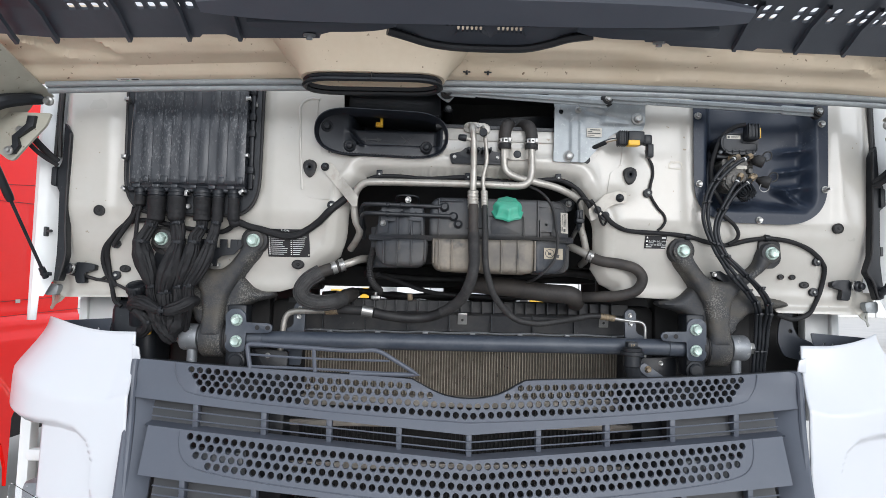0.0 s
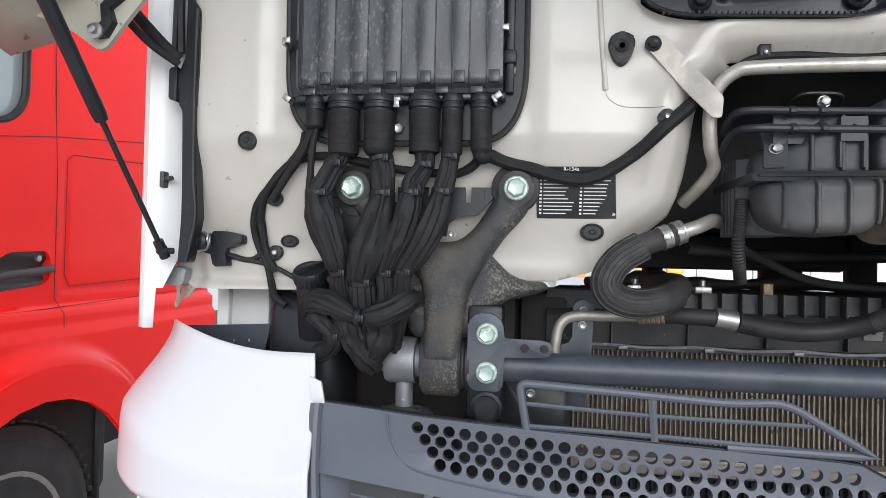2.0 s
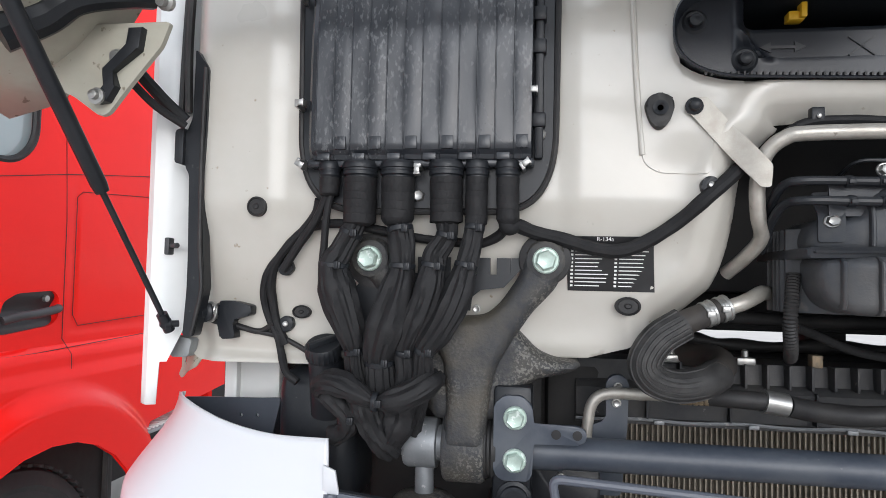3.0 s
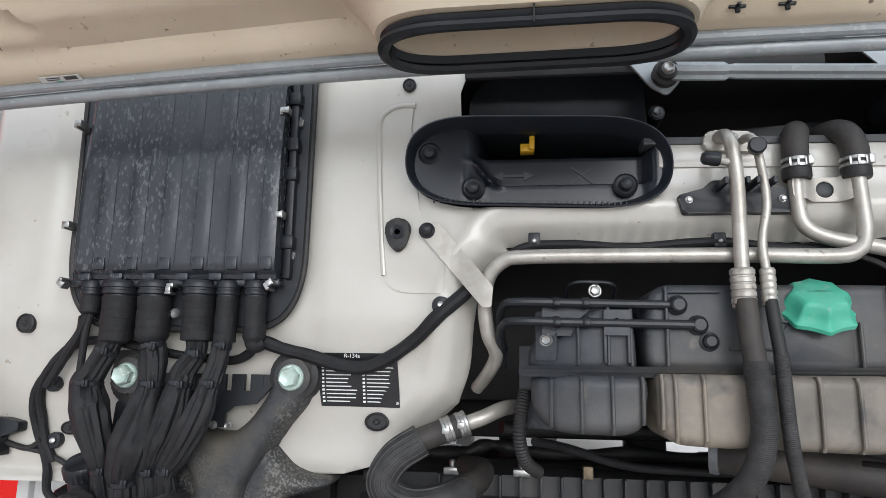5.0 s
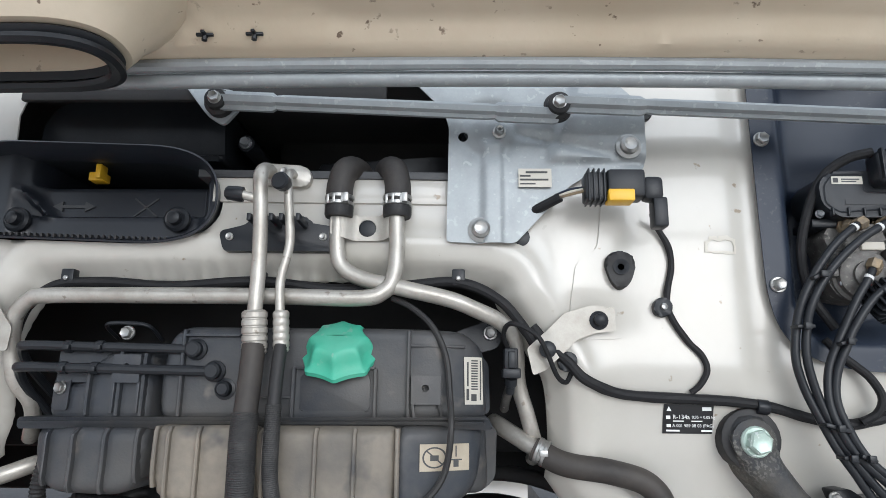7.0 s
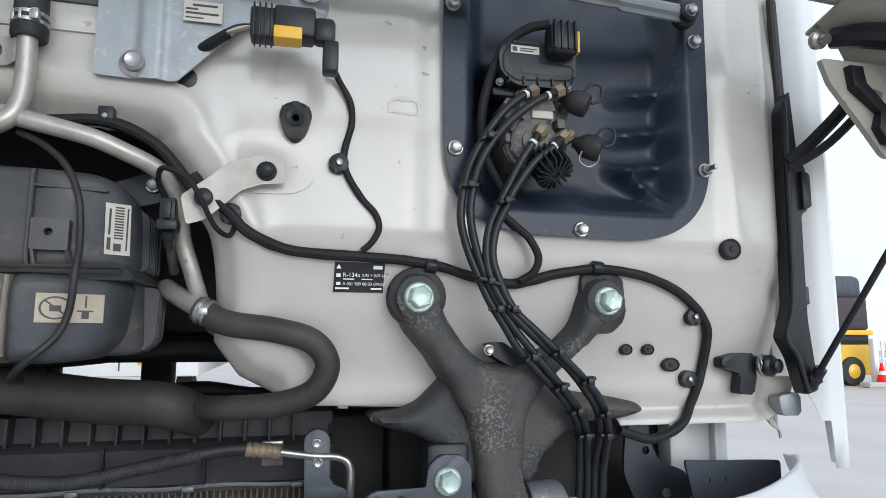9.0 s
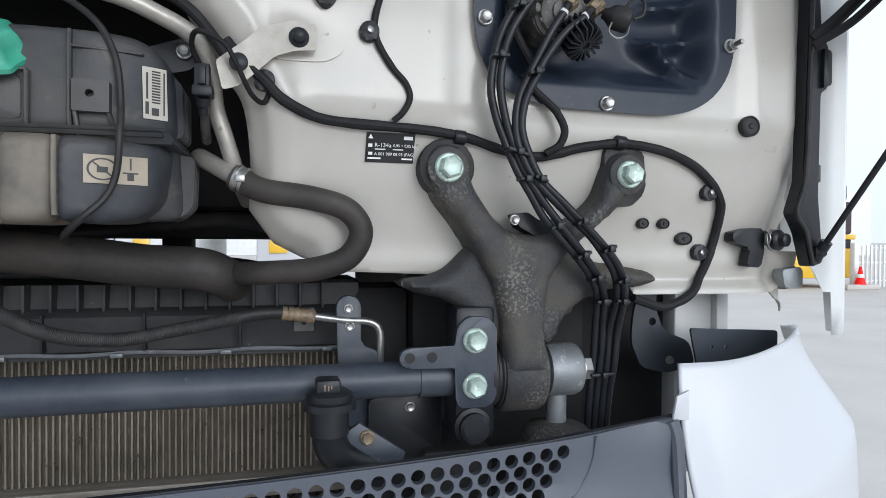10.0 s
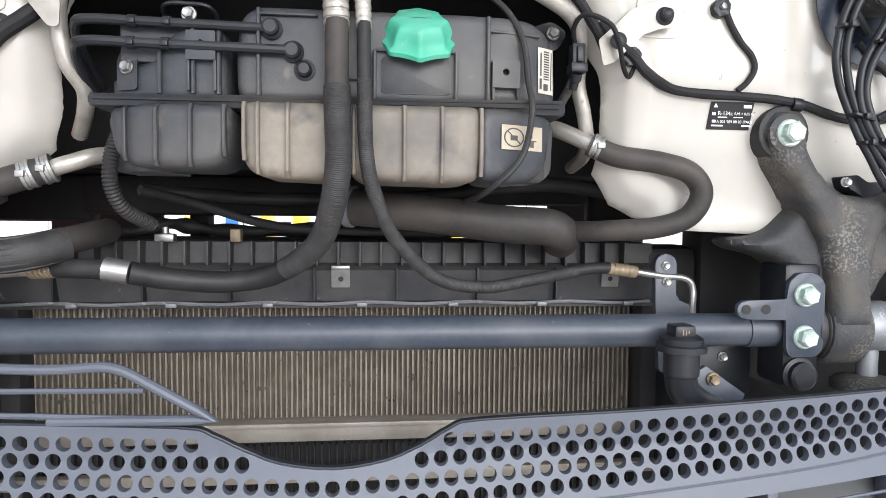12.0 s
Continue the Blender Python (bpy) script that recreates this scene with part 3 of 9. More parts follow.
# weather strips along both edges of the panel
SEAL = {1: [(1.103, 2.02), (1.118, 2.05), (1.124, 1.95), (1.136, 1.935), (1.136, 1.875), (1.124, 1.868), (1.122, 1.72), (1.132, 1.625), (1.110, 1.618), (1.096, 1.668), (1.080, 1.696), (1.095, 1.74)],
        -1: [(1.090, 2.02), (1.112, 2.05), (1.113, 1.946), (1.126, 1.914), (1.122, 1.870), (1.116, 1.862), (1.113, 1.74), (1.113, 1.69), (1.117, 1.622), (1.099, 1.622), (1.092, 1.655), (1.085, 1.694), (1.090, 1.76), (1.094, 1.86), (1.091, 1.93)]}
for s, nm in ((-1, 0), (1, 1)):
    bm = sheet(rounded([(s * x, z) for x, z in SEAL[s]][::s], 0.006), (), 0.006, 0, 0.02)
    seal = thing("edge_seal", (s * 1.12, 0.02, 1.62), "black plastic edge seal along the cab panel's side", "seal", "edge seals")
    part("strip", bm, BLACK, seal)
    part("tab", prism(B(), rounded([(s * 1.123, 1.930), (s * 1.136, 1.926), (s * 1.136, 1.878), (s * 1.123, 1.874)][::s], 0.003), -0.001, 0.012, 0.001), BLACK, seal)
    seal.location.x += 0.009
    part("lip", tube(B(), [(s * (x + 0.002), 0.003, z) for x, z in ([(1.103, 2.03), (1.101, 1.90), (1.096, 1.75), (1.082, 1.697), (1.098, 1.668), (1.111, 1.622)] if s > 0 else [(1.091, 2.02), (1.093, 1.90), (1.091, 1.76), (1.086, 1.697), (1.093, 1.655), (1.100, 1.624)])], 0.0035, 8), RUBBER, seal)
    bm = B()
    tube(bm, [(s * 1.112, 0.0, 1.94), (s * 1.14, -0.02, 1.97), (s * 1.175, -0.05, 2.02), (s * 1.20, -0.09, 2.09), (s * 1.21, -0.13, 2.15)], 0.009, 10)
    tube(bm, [(s * 1.108, -0.006, 1.93), (s * 1.145, -0.04, 1.96), (s * 1.185, -0.08, 2.02), (s * 1.215, -0.12, 2.10)], 0.006, 8)
    alone("flap_cable", bm, TAPE, "taped black wiring running up to the open flap", "cable", "flap cables")
    bm = B()
    tube(bm, [(s * 1.125, 0.03, 1.96), (s * 1.128, 0.03, 2.06), (s * 1.118, 0.02, 2.2)], 0.006, 8)
    alone("edge_wire", bm, RUBBER, "thin black wire behind the cab's edge seal", "cable", "edge wires")
    bm = B()
    tube(bm, [(s * 1.140, 0.035, 1.96), (s * 1.138, 0.035, 2.06), (s * 1.130, 0.03, 2.2)], 0.005, 8)
    alone("edge_wire", bm, RUBBER, "thin black wire behind the cab's edge seal", "cable", "edge wires")
    # gas struts that hold the flap
    g = thing("gas_strut", (s * 1.124, 0.0, 1.635), "black gas strut holding the flap open", "gas strut", "gas struts")
    a, b = Vector((s * 1.130, 0.000, 1.640)), Vector((s * 1.195, -0.33, 2.135))
    d = (b - a)
    part("rod", cyl(B(), a, a + d * 0.42, 0.0042), BLACK, g)
    part("cylinder", lathe(B(), a + d * 0.36, d, [(0.009, 0), (0.0105, 0.012), (0.0105, d.length * 0.6), (0.008, d.length * 0.63)], 16), BLACK, g)
    bm = B()
    cyl(bm, a - d * 0.02, a + d * 0.03, 0.008)
    lathe(bm, a + Vector((s * -0.012, 0.012, 0)), (s, -1, 0), [(0.005, 0), (0.005, 0.01), (0.009, 0.012), (0.009, 0.02), (0.004, 0.026)], 12)
    part("ball_joint", bm, BLACK, g)

# ---- the open service flap overhead ----
flap = thing("service_flap", (0, -0.12, 2.12), "open service flap with beige inner skin and black grille trim", "flap")


def rail_z(x):
    return 2.128 + 0.011 * x - 0.0104 * x * x


def rail_y(x):
    return -0.150 + 0.035 * (x / 1.1) ** 2


def flap_put(x, d, drop):
    """d: distance outwards from the hinge rail, drop: height over the inner skin."""
    return (x, rail_y(x) - d * 0.965, rail_z(x) + 0.012 + d * 0.25 + drop)


def trim_put(x, d, drop):
    """The outer trim curls down below the skin towards the flap's free edge."""
    p = Vector(flap_put(x, d, drop))
    c = Vector((-0.112, -1.73, 1.616))
    return tuple(c + (p - c) * 0.90)


def flap_relief(x, d):
    h = 0.010 * smooth(0.03, 0.05, d) + 0.010 * smooth(0.085 + 0.02 * math.sin(x * 7), 0.12 + 0.02 * math.sin(x * 7), d)
    h += 0.016 * smooth(0.14, 0.22, d)
    line = float(np.interp(x, [-1.2, -0.47, -0.43, -0.09, -0.07, -0.045, -0.02, 0.05, 0.09, 0.13, 0.18, 0.42, 0.47, 1.2], [0.030, 0.034, 0.10, 0.10, 0.022, 0.045, 0.055, 0.056, 0.047, 0.031, 0.026, 0.028, 0.045, 0.045]))
    h += 0.008 * smooth(line - 0.003, line + 0.006, d) - 0.004 * math.exp(-((d - line - 0.008) / 0.004) ** 2)
    # long shallow recess with slanting ends, and small creases
    for cx, w, c, dd, hh in ((0.74, 0.22, 0.135, 0.042, 0.012), (-0.72, 0.24, 0.15, 0.05, 0.005), (-0.97, 0.07, 0.11, 0.035, 0.014), (1.0, 0.06, 0.10, 0.035, 0.014)):
        q = (abs(x - cx + (d - c) * 1.6) / w) ** 4 + (abs(d - c) / dd) ** 4
        h += hh * smooth(1.35, 0.75, q)
    for k, (c, sl, a) in enumerate(((0.075, 0.02, 0.003), (0.115, -0.015, 0.004), (0.15, 0.01, 0.004), (0.175, -0.02, 0.003))):
        e = d - c - sl * x - 0.008 * math.sin(x * (5 + k) + k)
        h += a * smooth(-0.004, 0.010, e) * (0.5 + 0.5 * math.sin(x * 3.1 + 2 * k))
    h += 0.004 * noise.noise(Vector((x * 6, d * 10, 1)))
    return h


part("inner_skin", sheet(rounded([(-1.12, 0.0), (1.12, 0.0), (1.15, 0.16), (1.13, 0.212), (0.30, 0.205), (0.20, 0.185), (0.0, 0.18), (-0.10, 0.185), (-0.20, 0.205), (-1.13, 0.212), (-1.15, 0.16)], 0.02), (), flap_relief, 0.0095, 0.004, flap_put), BEIGE, flap)
bm = B()
tube(bm, [(x, rail_y(x) + 0.004, rail_z(x) - 0.002) for x in np.linspace(-1.08, 1.1, 15)], 0.0085, 12, 3)
tube(bm, [(x, rail_y(x) - 0.008, rail_z(x) + 0.010) for x in np.linspace(-1.08, 1.1, 15)], 0.0075, 10, 3)
part("hinge_rail", bm, GALV, flap, "silver hinge rail with a rolled edge")
# oval air-duct seal on the inner skin
def stadium(cx, cz, hw, hz, r, n=10):
    """A flat oval with round ends."""
    return rounded([(cx - hw, cz - hz), (cx + hw, cz - hz), (cx + hw, cz + hz), (cx - hw, cz + hz)], r, n)


def seal_loop(hw, hd, z, lift=0.0):
    return [Vector((x, d, z + 0.012 * (x + 0.252) - 0.10 * (d + 0.235))) for x, d in dense(stadium(-0.253, -0.235, hw, hd, hd * 1.9, 14), 0.012)]


def hoop(bm, loops):
    """Skins closed loops one to the next, and the last to the first."""
    rows = [[bm.verts.new(p) for p in lp] for lp in loops]
    for a, b in zip(rows, rows[1:] + (rows[:1] if len(rows) > 2 else [])):
        n = len(a)
        for i in range(n):
            bm.faces.new((a[i], a[(i + 1) % n], b[(i + 1) % n], b[i]))
    return bm


def seal_rows(profile):
    out = []
    for off, z in profile:
        base = seal_loop(0.159, 0.040, z)
        out.append([p + Vector((math.copysign(min(1.0, abs(p.x + 0.252) / 0.10), p.x + 0.252) * off, (p.y + 0.235) * off / 0.040, 0)) for p in base])
    return out


part("duct_seal", hoop(B(), seal_rows(((0.001, 2.112), (0.005, 2.108), (0.001, 2.103), (0.006, 2.100), (0.007, 2.095), (0.002, 2.092), (-0.005, 2.0935), (-0.007, 2.098), (-0.003, 2.103), (-0.006, 2.112)))), BLACK, flap, "black rubber oval seal of the air intake")
part("seal_seat", hoop(B(), seal_rows(((0.085, 2.205), (0.045, 2.162), (0.022, 2.134), (0.016, 2.122), (0.010, 2.112), (-0.010, 2.111), (-0.014, 2.205)))), BEIGE, flap)
part("seal_splice", box(B(), -0.2535, -0.2515, -0.2835, -0.279, 2.0965, 2.1165, 0.0005), DARK, flap)
# push clips in the skin
for x in (-0.029, 0.023):
    bm = B()
    p = Vector(flap_put(x, 0.042, 0.006))
    box(bm, p.x - 0.009, p.x + 0.009, p.y - 0.002, p.y + 0.002, p.z - 0.003, p.z, 0.0006)
    box(bm, p.x - 0.002, p.x + 0.002, p.y - 0.008, p.y + 0.008, p.z - 0.003, p.z, 0.0006)
    cyl(bm, p, p + Vector((0, 0, -0.008)), 0.003, 8)
    part("push_clip", bm, BLACK, flap)
# sticker on the skin
def skin_patch(x0, x1, d0, d1, lift):
    """A thin patch that lies under the inner skin."""
    return sheet([(x0, d0), (x1, d0), (x1, d1), (x0, d1)], (), lambda x, d: flap_relief(x, d) - 0.0035 - lift, 0.006, 0.0004, flap_put)


st = part("sticker", skin_patch(-0.895, -0.835, 0.011, 0.027, 0.0), PRINT, flap, "white printed sticker")
for x0, x1, d0, d1, m in ((-0.858, -0.840, 0.0190, 0.0258, INK), (-0.885, -0.864, 0.0232, 0.0248, INK), (-0.885, -0.866, 0.0195, 0.0209, INK), (-0.874, -0.864, 0.0128, 0.0172, GREEN)):
    part("print_bar", skin_patch(x0, x1, d0, d1, 0.0006), m, st)
# black outer trim carried by the flap
EDGE = [(-1.13, 0.235), (-0.90, 0.228), (-0.62, 0.225), (-0.61, 0.235), (-0.56, 0.235), (-0.54, 0.222), (-0.36, 0.222), (-0.355, 0.235), (-0.33, 0.245), (-0.21, 0.255), (-0.17, 0.235), (-0.12, 0.212), (-0.06, 0.200), (0.02, 0.197), (0.09, 0.200), (0.14, 0.218), (0.18, 0.240), (0.24, 0.252), (0.34, 0.247), (0.35, 0.232), (0.40, 0.230), (0.41, 0.222), (0.60, 0.216), (0.605, 0.226), (0.66, 0.226), (0.67, 0.216), (1.13, 0.222)]
slots = []
for x0, cnt in ((-0.865, 4), (-0.722, 4), (-0.618, 6), (0.500, 5), (0.652, 4), (0.775, 4), (0.915, 4)):
    for k in range(cnt):
        for r in (0, 1):
            cx, cd = x0 + k * 0.0255, 0.326 - r * 0.026
            slots.append(rounded([(cx - 0.009, cd - 0.011), (cx + 0.007, cd - 0.011), (cx + 0.009, cd + 0.011), (cx - 0.007, cd + 0.011)], 0.006, 3))
mesh_holes = [circle(x + (0.0048 if j % 2 else 0), d, 0.0037, 6) for j, d in enumerate(np.arange(0.250, 0.315, 0.0078)) for x in np.arange(-0.165, 0.185, 0.0096) if abs(x - 0.008) > 0.016 and ((x - 0.008) / 0.17) ** 2 + ((d - 0.315) / 0.072) ** 2 < 1]


def trim_relief(x, d):
    return -0.030 + 0.010 * smooth(0.246, 0.250, d) + 0.010 * smooth(0.275, 0.279, d) * smooth(0.20, 0.24, abs(x)) + 0.012 * smooth(0.9, 1.1, abs(x))


part("outer_trim", sheet(EDGE[::1] + [(1.13, 0.60), (-1.13, 0.60)], slots + mesh_holes, trim_relief, 0.02, 0.006, trim_put), TRIM, flap, "black ribbed plastic grille trim")
# smooth grey bars of the outer trim, seen from below
for d, w, dr, x0, x1, mat in ((0.352, 0.048, -0.045, -0.58, 0.53, GRILLE), (0.50, 0.06, -0.030, -0.62, 0.72, GRILLE), (0.283, 0.022, -0.036, 0.19, 0.49, TRIM), (0.286, 0.018, -0.036, -0.50, -0.19, TRIM)):
    bm = B()
    rows = []
    for x in np.linspace(x0, x1, 25):
        e = 1.0 - 0.6 * abs((x - (x0 + x1) / 2) / ((x1 - x0) / 2)) ** 4
        q = [Vector(trim_put(x, d + a * w * e, dr + b * e)) for a, b in ((-1, 0.0), (-0.8, -0.012), (0.8, -0.012), (1, 0.0), (0.8, 0.02), (-0.8, 0.02))]
        rows.append([bm.verts.new(p) for p in q])
    for a, b in zip(rows, rows[1:]):
        skin(bm, a, b)
    bm.faces.new(rows[0])
    bm.faces.new(rows[-1])
    part("trim_bar", bm, mat, flap)
for x in (-1.02, -0.93, -0.77, -0.64, -0.53, 0.55, 0.69, 0.80, 0.92, 1.02):
    bm = B()
    rows = []
    for d in (0.228, 0.25, 0.30, 0.36):
        rows.append([bm.verts.new(trim_put(x + e, d, -0.032 - h + 0.014 * smooth(0.24, 0.28, d))) for e, h in ((-0.006, 0.0), (-0.004, 0.010), (0.004, 0.010), (0.006, 0.0))])
    for a, b in zip(rows, rows[1:]):
        skin(bm, a, b)
    bm.faces.new(rows[0])
    part("trim_rib", bm, TRIM, flap)
rim = [(-0.21, 0.256), (-0.17, 0.238), (-0.12, 0.215), (-0.06, 0.203), (0.02, 0.200), (0.09, 0.203), (0.14, 0.221), (0.18, 0.242), (0.23, 0.254)]
part("mesh_rim", tube(B(), [trim_put(x, d, -0.034) for x, d in rim], 0.0085, 10, 5), BLACK, flap)
for x in (-0.38, 0.38):
    p = trim_put(x, 0.235, -0.03)
    part("boss_screw", lathe(B(), p, (0, 0.2, -1), [(0.012, 0), (0.012, 0.004), (0.006, 0.005), (0.006, 0.010)], 14), DULLSTEEL, flap)
# side cheeks, hinge arms and brackets at both ends
for s in (-1, 1):
    bm = B()
    rows = []
    for k, y in enumerate(np.linspace(-0.06, -0.60, 10)):
        rise = (-0.10 - y) * 0.26
        rows.append([bm.verts.new(p) for p in ((s * 1.10, y, 2.115 + rise), (s * 1.14, y - 0.01, 2.10 + rise), (s * 1.175, y, 2.06 + rise), (s * 1.215, y, 2.00 + rise + 0.02 * smooth(0, 4, 4 - k)), (s * 1.28, y + 0.01, 1.97 + rise), (s * 1.36, y + 0.01, 1.95 + rise))])
    for a, b in zip(rows, rows[1:]):
        for i in range(5):
            bm.faces.new((a[i], a[i + 1], b[i + 1], b[i]))
    ob = part("side_cheek", bm, CHEEK, flap, "pale grey moulded side of the flap")
    ob.modifiers.new("thickness", "SOLIDIFY").thickness = 0.006
    bm = B()
    tube(bm, [(s * 1.115, -0.085, 2.085), (s * 1.135, -0.12, 2.075), (s * 1.17, -0.16, 2.055), (s * 1.205, -0.17, 2.03), (s * 1.24, -0.20, 2.0)], lambda t: 0.013 + 0.012 * t, 10)
    part("hinge_arm", bm, BLACK, flap)
    part("hinge_screw", lathe(B(), (s * 1.10, -0.075, 2.085), (0, -1, -0.3), [(0.012, 0), (0.012, 0.008), (0.007, 0.01), (0.007, 0.02)], 12), STEEL, flap)
    part("hinge_screw", lathe(B(), (s * 1.15, -0.105, 2.00), (0, -1, 0), [(0.010, 0), (0.010, 0.004), (0.006, 0.005), (0.006, 0.010)], 12), STEEL, flap)
    bm = B()
    prism(bm, [(s * 1.108, 2.035), (s * 1.128, 2.035), (s * 1.128, 2.012), (s * 1.164, 1.982), (s * 1.158, 1.958), (s * 1.176, 1.946), (s * 1.170, 1.936), (s * 1.155, 1.938), (s * 1.143, 1.958), (s * 1.150, 1.978), (s * 1.112, 2.006)][::s], -0.118, -0.106, 0.002)
    part("cheek_bracket", bm, BLACK, flap)
    bm = prism(B(), rounded([(s * 1.075, 2.045), (s * 1.33, 2.045), (s * 1.334, 2.000), (s * 1.211, 1.948), (s * 1.172, 1.921), (s * 1.160, 1.924), (s * 1.130, 1.962), (s * 1.087, 2.013)][::s], 0.006), -0.106, -0.098, 0.002)
    part("cheek_end", bm, CHEEK, flap)
    lathe_bm = lathe(B(), (s * 1.167, -0.118, 1.944), (0, -1, 0), [(0.011, 0), (0.011, 0.004), (0.006, 0.005), (0.006, 0.012), (0.003, 0.013)], 14)
    part("cheek_screw", lathe_bm, STEEL, flap)

# ---- white bumper corners and grey grille ----
def bay_edge(x):
    """Height of the lamp bay's upper edge."""
    return float(np.interp(x, [0.938, 0.945, 0.965, 1.00, 1.05, 1.16, 1.22, 1.30], [1.05, 1.17, 1.228, 1.258, 1.270, 1.276, 1.288, 1.302]))


def brow_edge(x):
    """Height of the crease under the sloping brow."""
    return float(np.interp(x, [0.85, 0.925, 1.00, 1.09, 1.15, 1.22, 1.29], [1.346, 1.328, 1.331, 1.343, 1.360, 1.378, 1.390]))


def bumper_put(s, t, v):
    """t: 0 at the grille to 1 round the corner; v: 0 at the top edge, 1 at the crease, 2 and more below it."""
    far = radians(68)
    ang = t * far
    sw, cw = (math.sin(ang) / math.sin(far)) ** 0.9, (1 - math.cos(ang)) ** 1.35
    if v <= 1:
        out = 0.55 * v ** 1.9 + 0.45 * smooth(0.15, 1.0, v)
        xi, xo = 0.884 - 0.014 * v, 1.190 + 0.060 * out
        x = xi + (xo - xi) * sw
        zt = 1.493 + 0.030 * smooth(0.1, 0.75, t) - 0.008 * smooth(0.85, 1.0, t)
        za = brow_edge(xi + (1.288 - xi) * sw)
        z = zt + (za - zt) * (v ** (1.0 + 0.25 * t))
        y = -0.014 - 0.056 * (0.35 * v + 0.65 * v ** 2.0) + 0.30 * cw
        return Vector((0.011 + s * x, y, z))
    w = v - 1
    xi = 0.870 - 0.10 * (1.34 - 1.05) * 0.4 * w
    x = xi + (1.250 - xi) * sw
    za = brow_edge(x)
    z = za - (za - 1.035) * w
    y = -0.070 - 0.070 * (za - z) - 0.004 * smooth(0.0, 0.02, w) + 0.30 * cw
    e = min(bay_edge(x) - z, x - 0.936)
    b = smooth(-0.006, 0.020, e)
    return Vector((0.011 + s * (x - b * 0.012 * t), y + b * 0.024, z - 0.010 * b * 0))


lamp_line = lambda x: 1.05 + (x - 1.03) * 0.44
for s in (-1, 1):
    bm = B()
    rows = []
    TS = np.linspace(0, 1, 97)
    VS = list(np.linspace(0, 0.9, 14)) + [0.95, 0.985, 1.0, 1.012, 1.04] + list(np.linspace(1.06, 2.0, 84))
    rows = [[bm.verts.new(bumper_put(s, t, v)) for t in TS] for v in VS]
    for a, b in zip(rows, rows[1:]):
        for i in range(len(a) - 1):
            c = (a[i].co + a[i + 1].co + b[i].co + b[i + 1].co) / 4
            x = (c.x - 0.011) * s
            if (c.z < bay_edge(x) - 0.012 and x > 1.098) or c.z < lamp_line(x):
                continue
            bm.faces.new((a[i], a[i + 1], b[i + 1], b[i]))
    bmesh.ops.delete(bm, geom=[v for v in bm.verts if not v.link_faces], context="VERTS")
    bump = part("bumper_corner", bm, WHITE, cab, "glossy white bumper corner panel", angle=60)
    ob = bump
    ob.modifiers.new("thickness", "SOLIDIFY").thickness = 0.005 * s
    part("mounting_bracket", box(B(), min(s * 0.60, s * 0.98), max(s * 0.60, s * 0.98), 0.05, 0.11, 1.10, 1.17, 0.006), DULLSTEEL, bump)
    part("mounting_tab", prism(B(), [(0.011 + s * 0.862, 1.424), (0.011 + s * 0.885, 1.424), (0.011 + s * 0.885, 1.462), (0.011 + s * 0.868, 1.455)][::s], -0.034, -0.030, 0.001), WHITE, bump)
    part("inner_lining", sheet(rounded([(s * 0.990, 1.522), (s * 1.175, 1.509), (s * 1.175, 1.30), (s * 1.005, 1.30), (s * 1.004, 1.46)][::s], 0.006), (circle(s * 1.03, 1.492, 0.003), circle(s * 1.06, 1.49, 0.003)), lambda x, z: 0.098 + 0.03 * smooth(1.0, 1.17, abs(x)), 0.03, 0.004), TRIM, bump)
    lamp = part("headlamp_housing", box(B(), s * 1.06 - 0.13, s * 1.06 + 0.13, 0.05, 0.12, 0.84, 1.085, 0.02), DULLSTEEL, cab, "headlamp with chrome reflector and clear lens")
    bm = lathe(B(), (s * 1.075, 0.02, 0.985), (0, -1, 0.25), [(0.02, -0.05), (0.06, -0.03), (0.088, 0.0), (0.092, 0.006), (0.088, 0.006), (0.060, -0.020), (0.018, -0.042)], 32)
    part("reflector", bm, LENS, lamp)
    bm = sheet(rounded([(s * 0.95, 0.86), (s * 1.165, 0.86), (s * 1.165, 1.108), (s * 1.10, 1.080), (s * 1.03, 1.050), (s * 0.95, 1.035)][::s], 0.01), (), lambda x, z: -0.062 + 0.16 * max(0.0, abs(x) - 1.0) - 0.10 * (1.08 - z), 0.02, 0.003)
    part("lens", bm, LAMPGLASS, lamp).visible_shadow = False
    bm = B()
    prism(bm, [(s * 1.250, 1.30), (s * 1.285, 1.31), (s * 1.292, 0.50), (s * 1.262, 0.50)][::s], 0.19, 0.23, 0.008)
    part("step_post", bm, SIDEWHITE, cab)
    part("step_bar", box(B(), s * 1.215 - 0.055, s * 1.215 + 0.055, 0.19, 0.22, 1.10, 1.135, 0.008), SIDEWHITE, cab)
    part("wing_plate", box(B(), s * 1.19 - 0.05, s * 1.19 + 0.05, 0.26, 0.28, 0.6, 1.33, 0.01), RAIL, cab)

grille = thing("front_grille", (0, -0.05, 0.9), "slate grey perforated plastic front grille", "grille")


def slot_lo(x):
    return 1.206 + 0.078 * abs(x)


def slot_hi(x):
    return 1.262 + 0.082 * abs(x)


def grille_y(x, z):
    return -0.069 - 0.42 * max(0.0, 1.36 - z) + 0.028 * (abs(x) / 0.87) ** 4 + 0.010 * smooth(0.0, 0.006, z - 1.418)


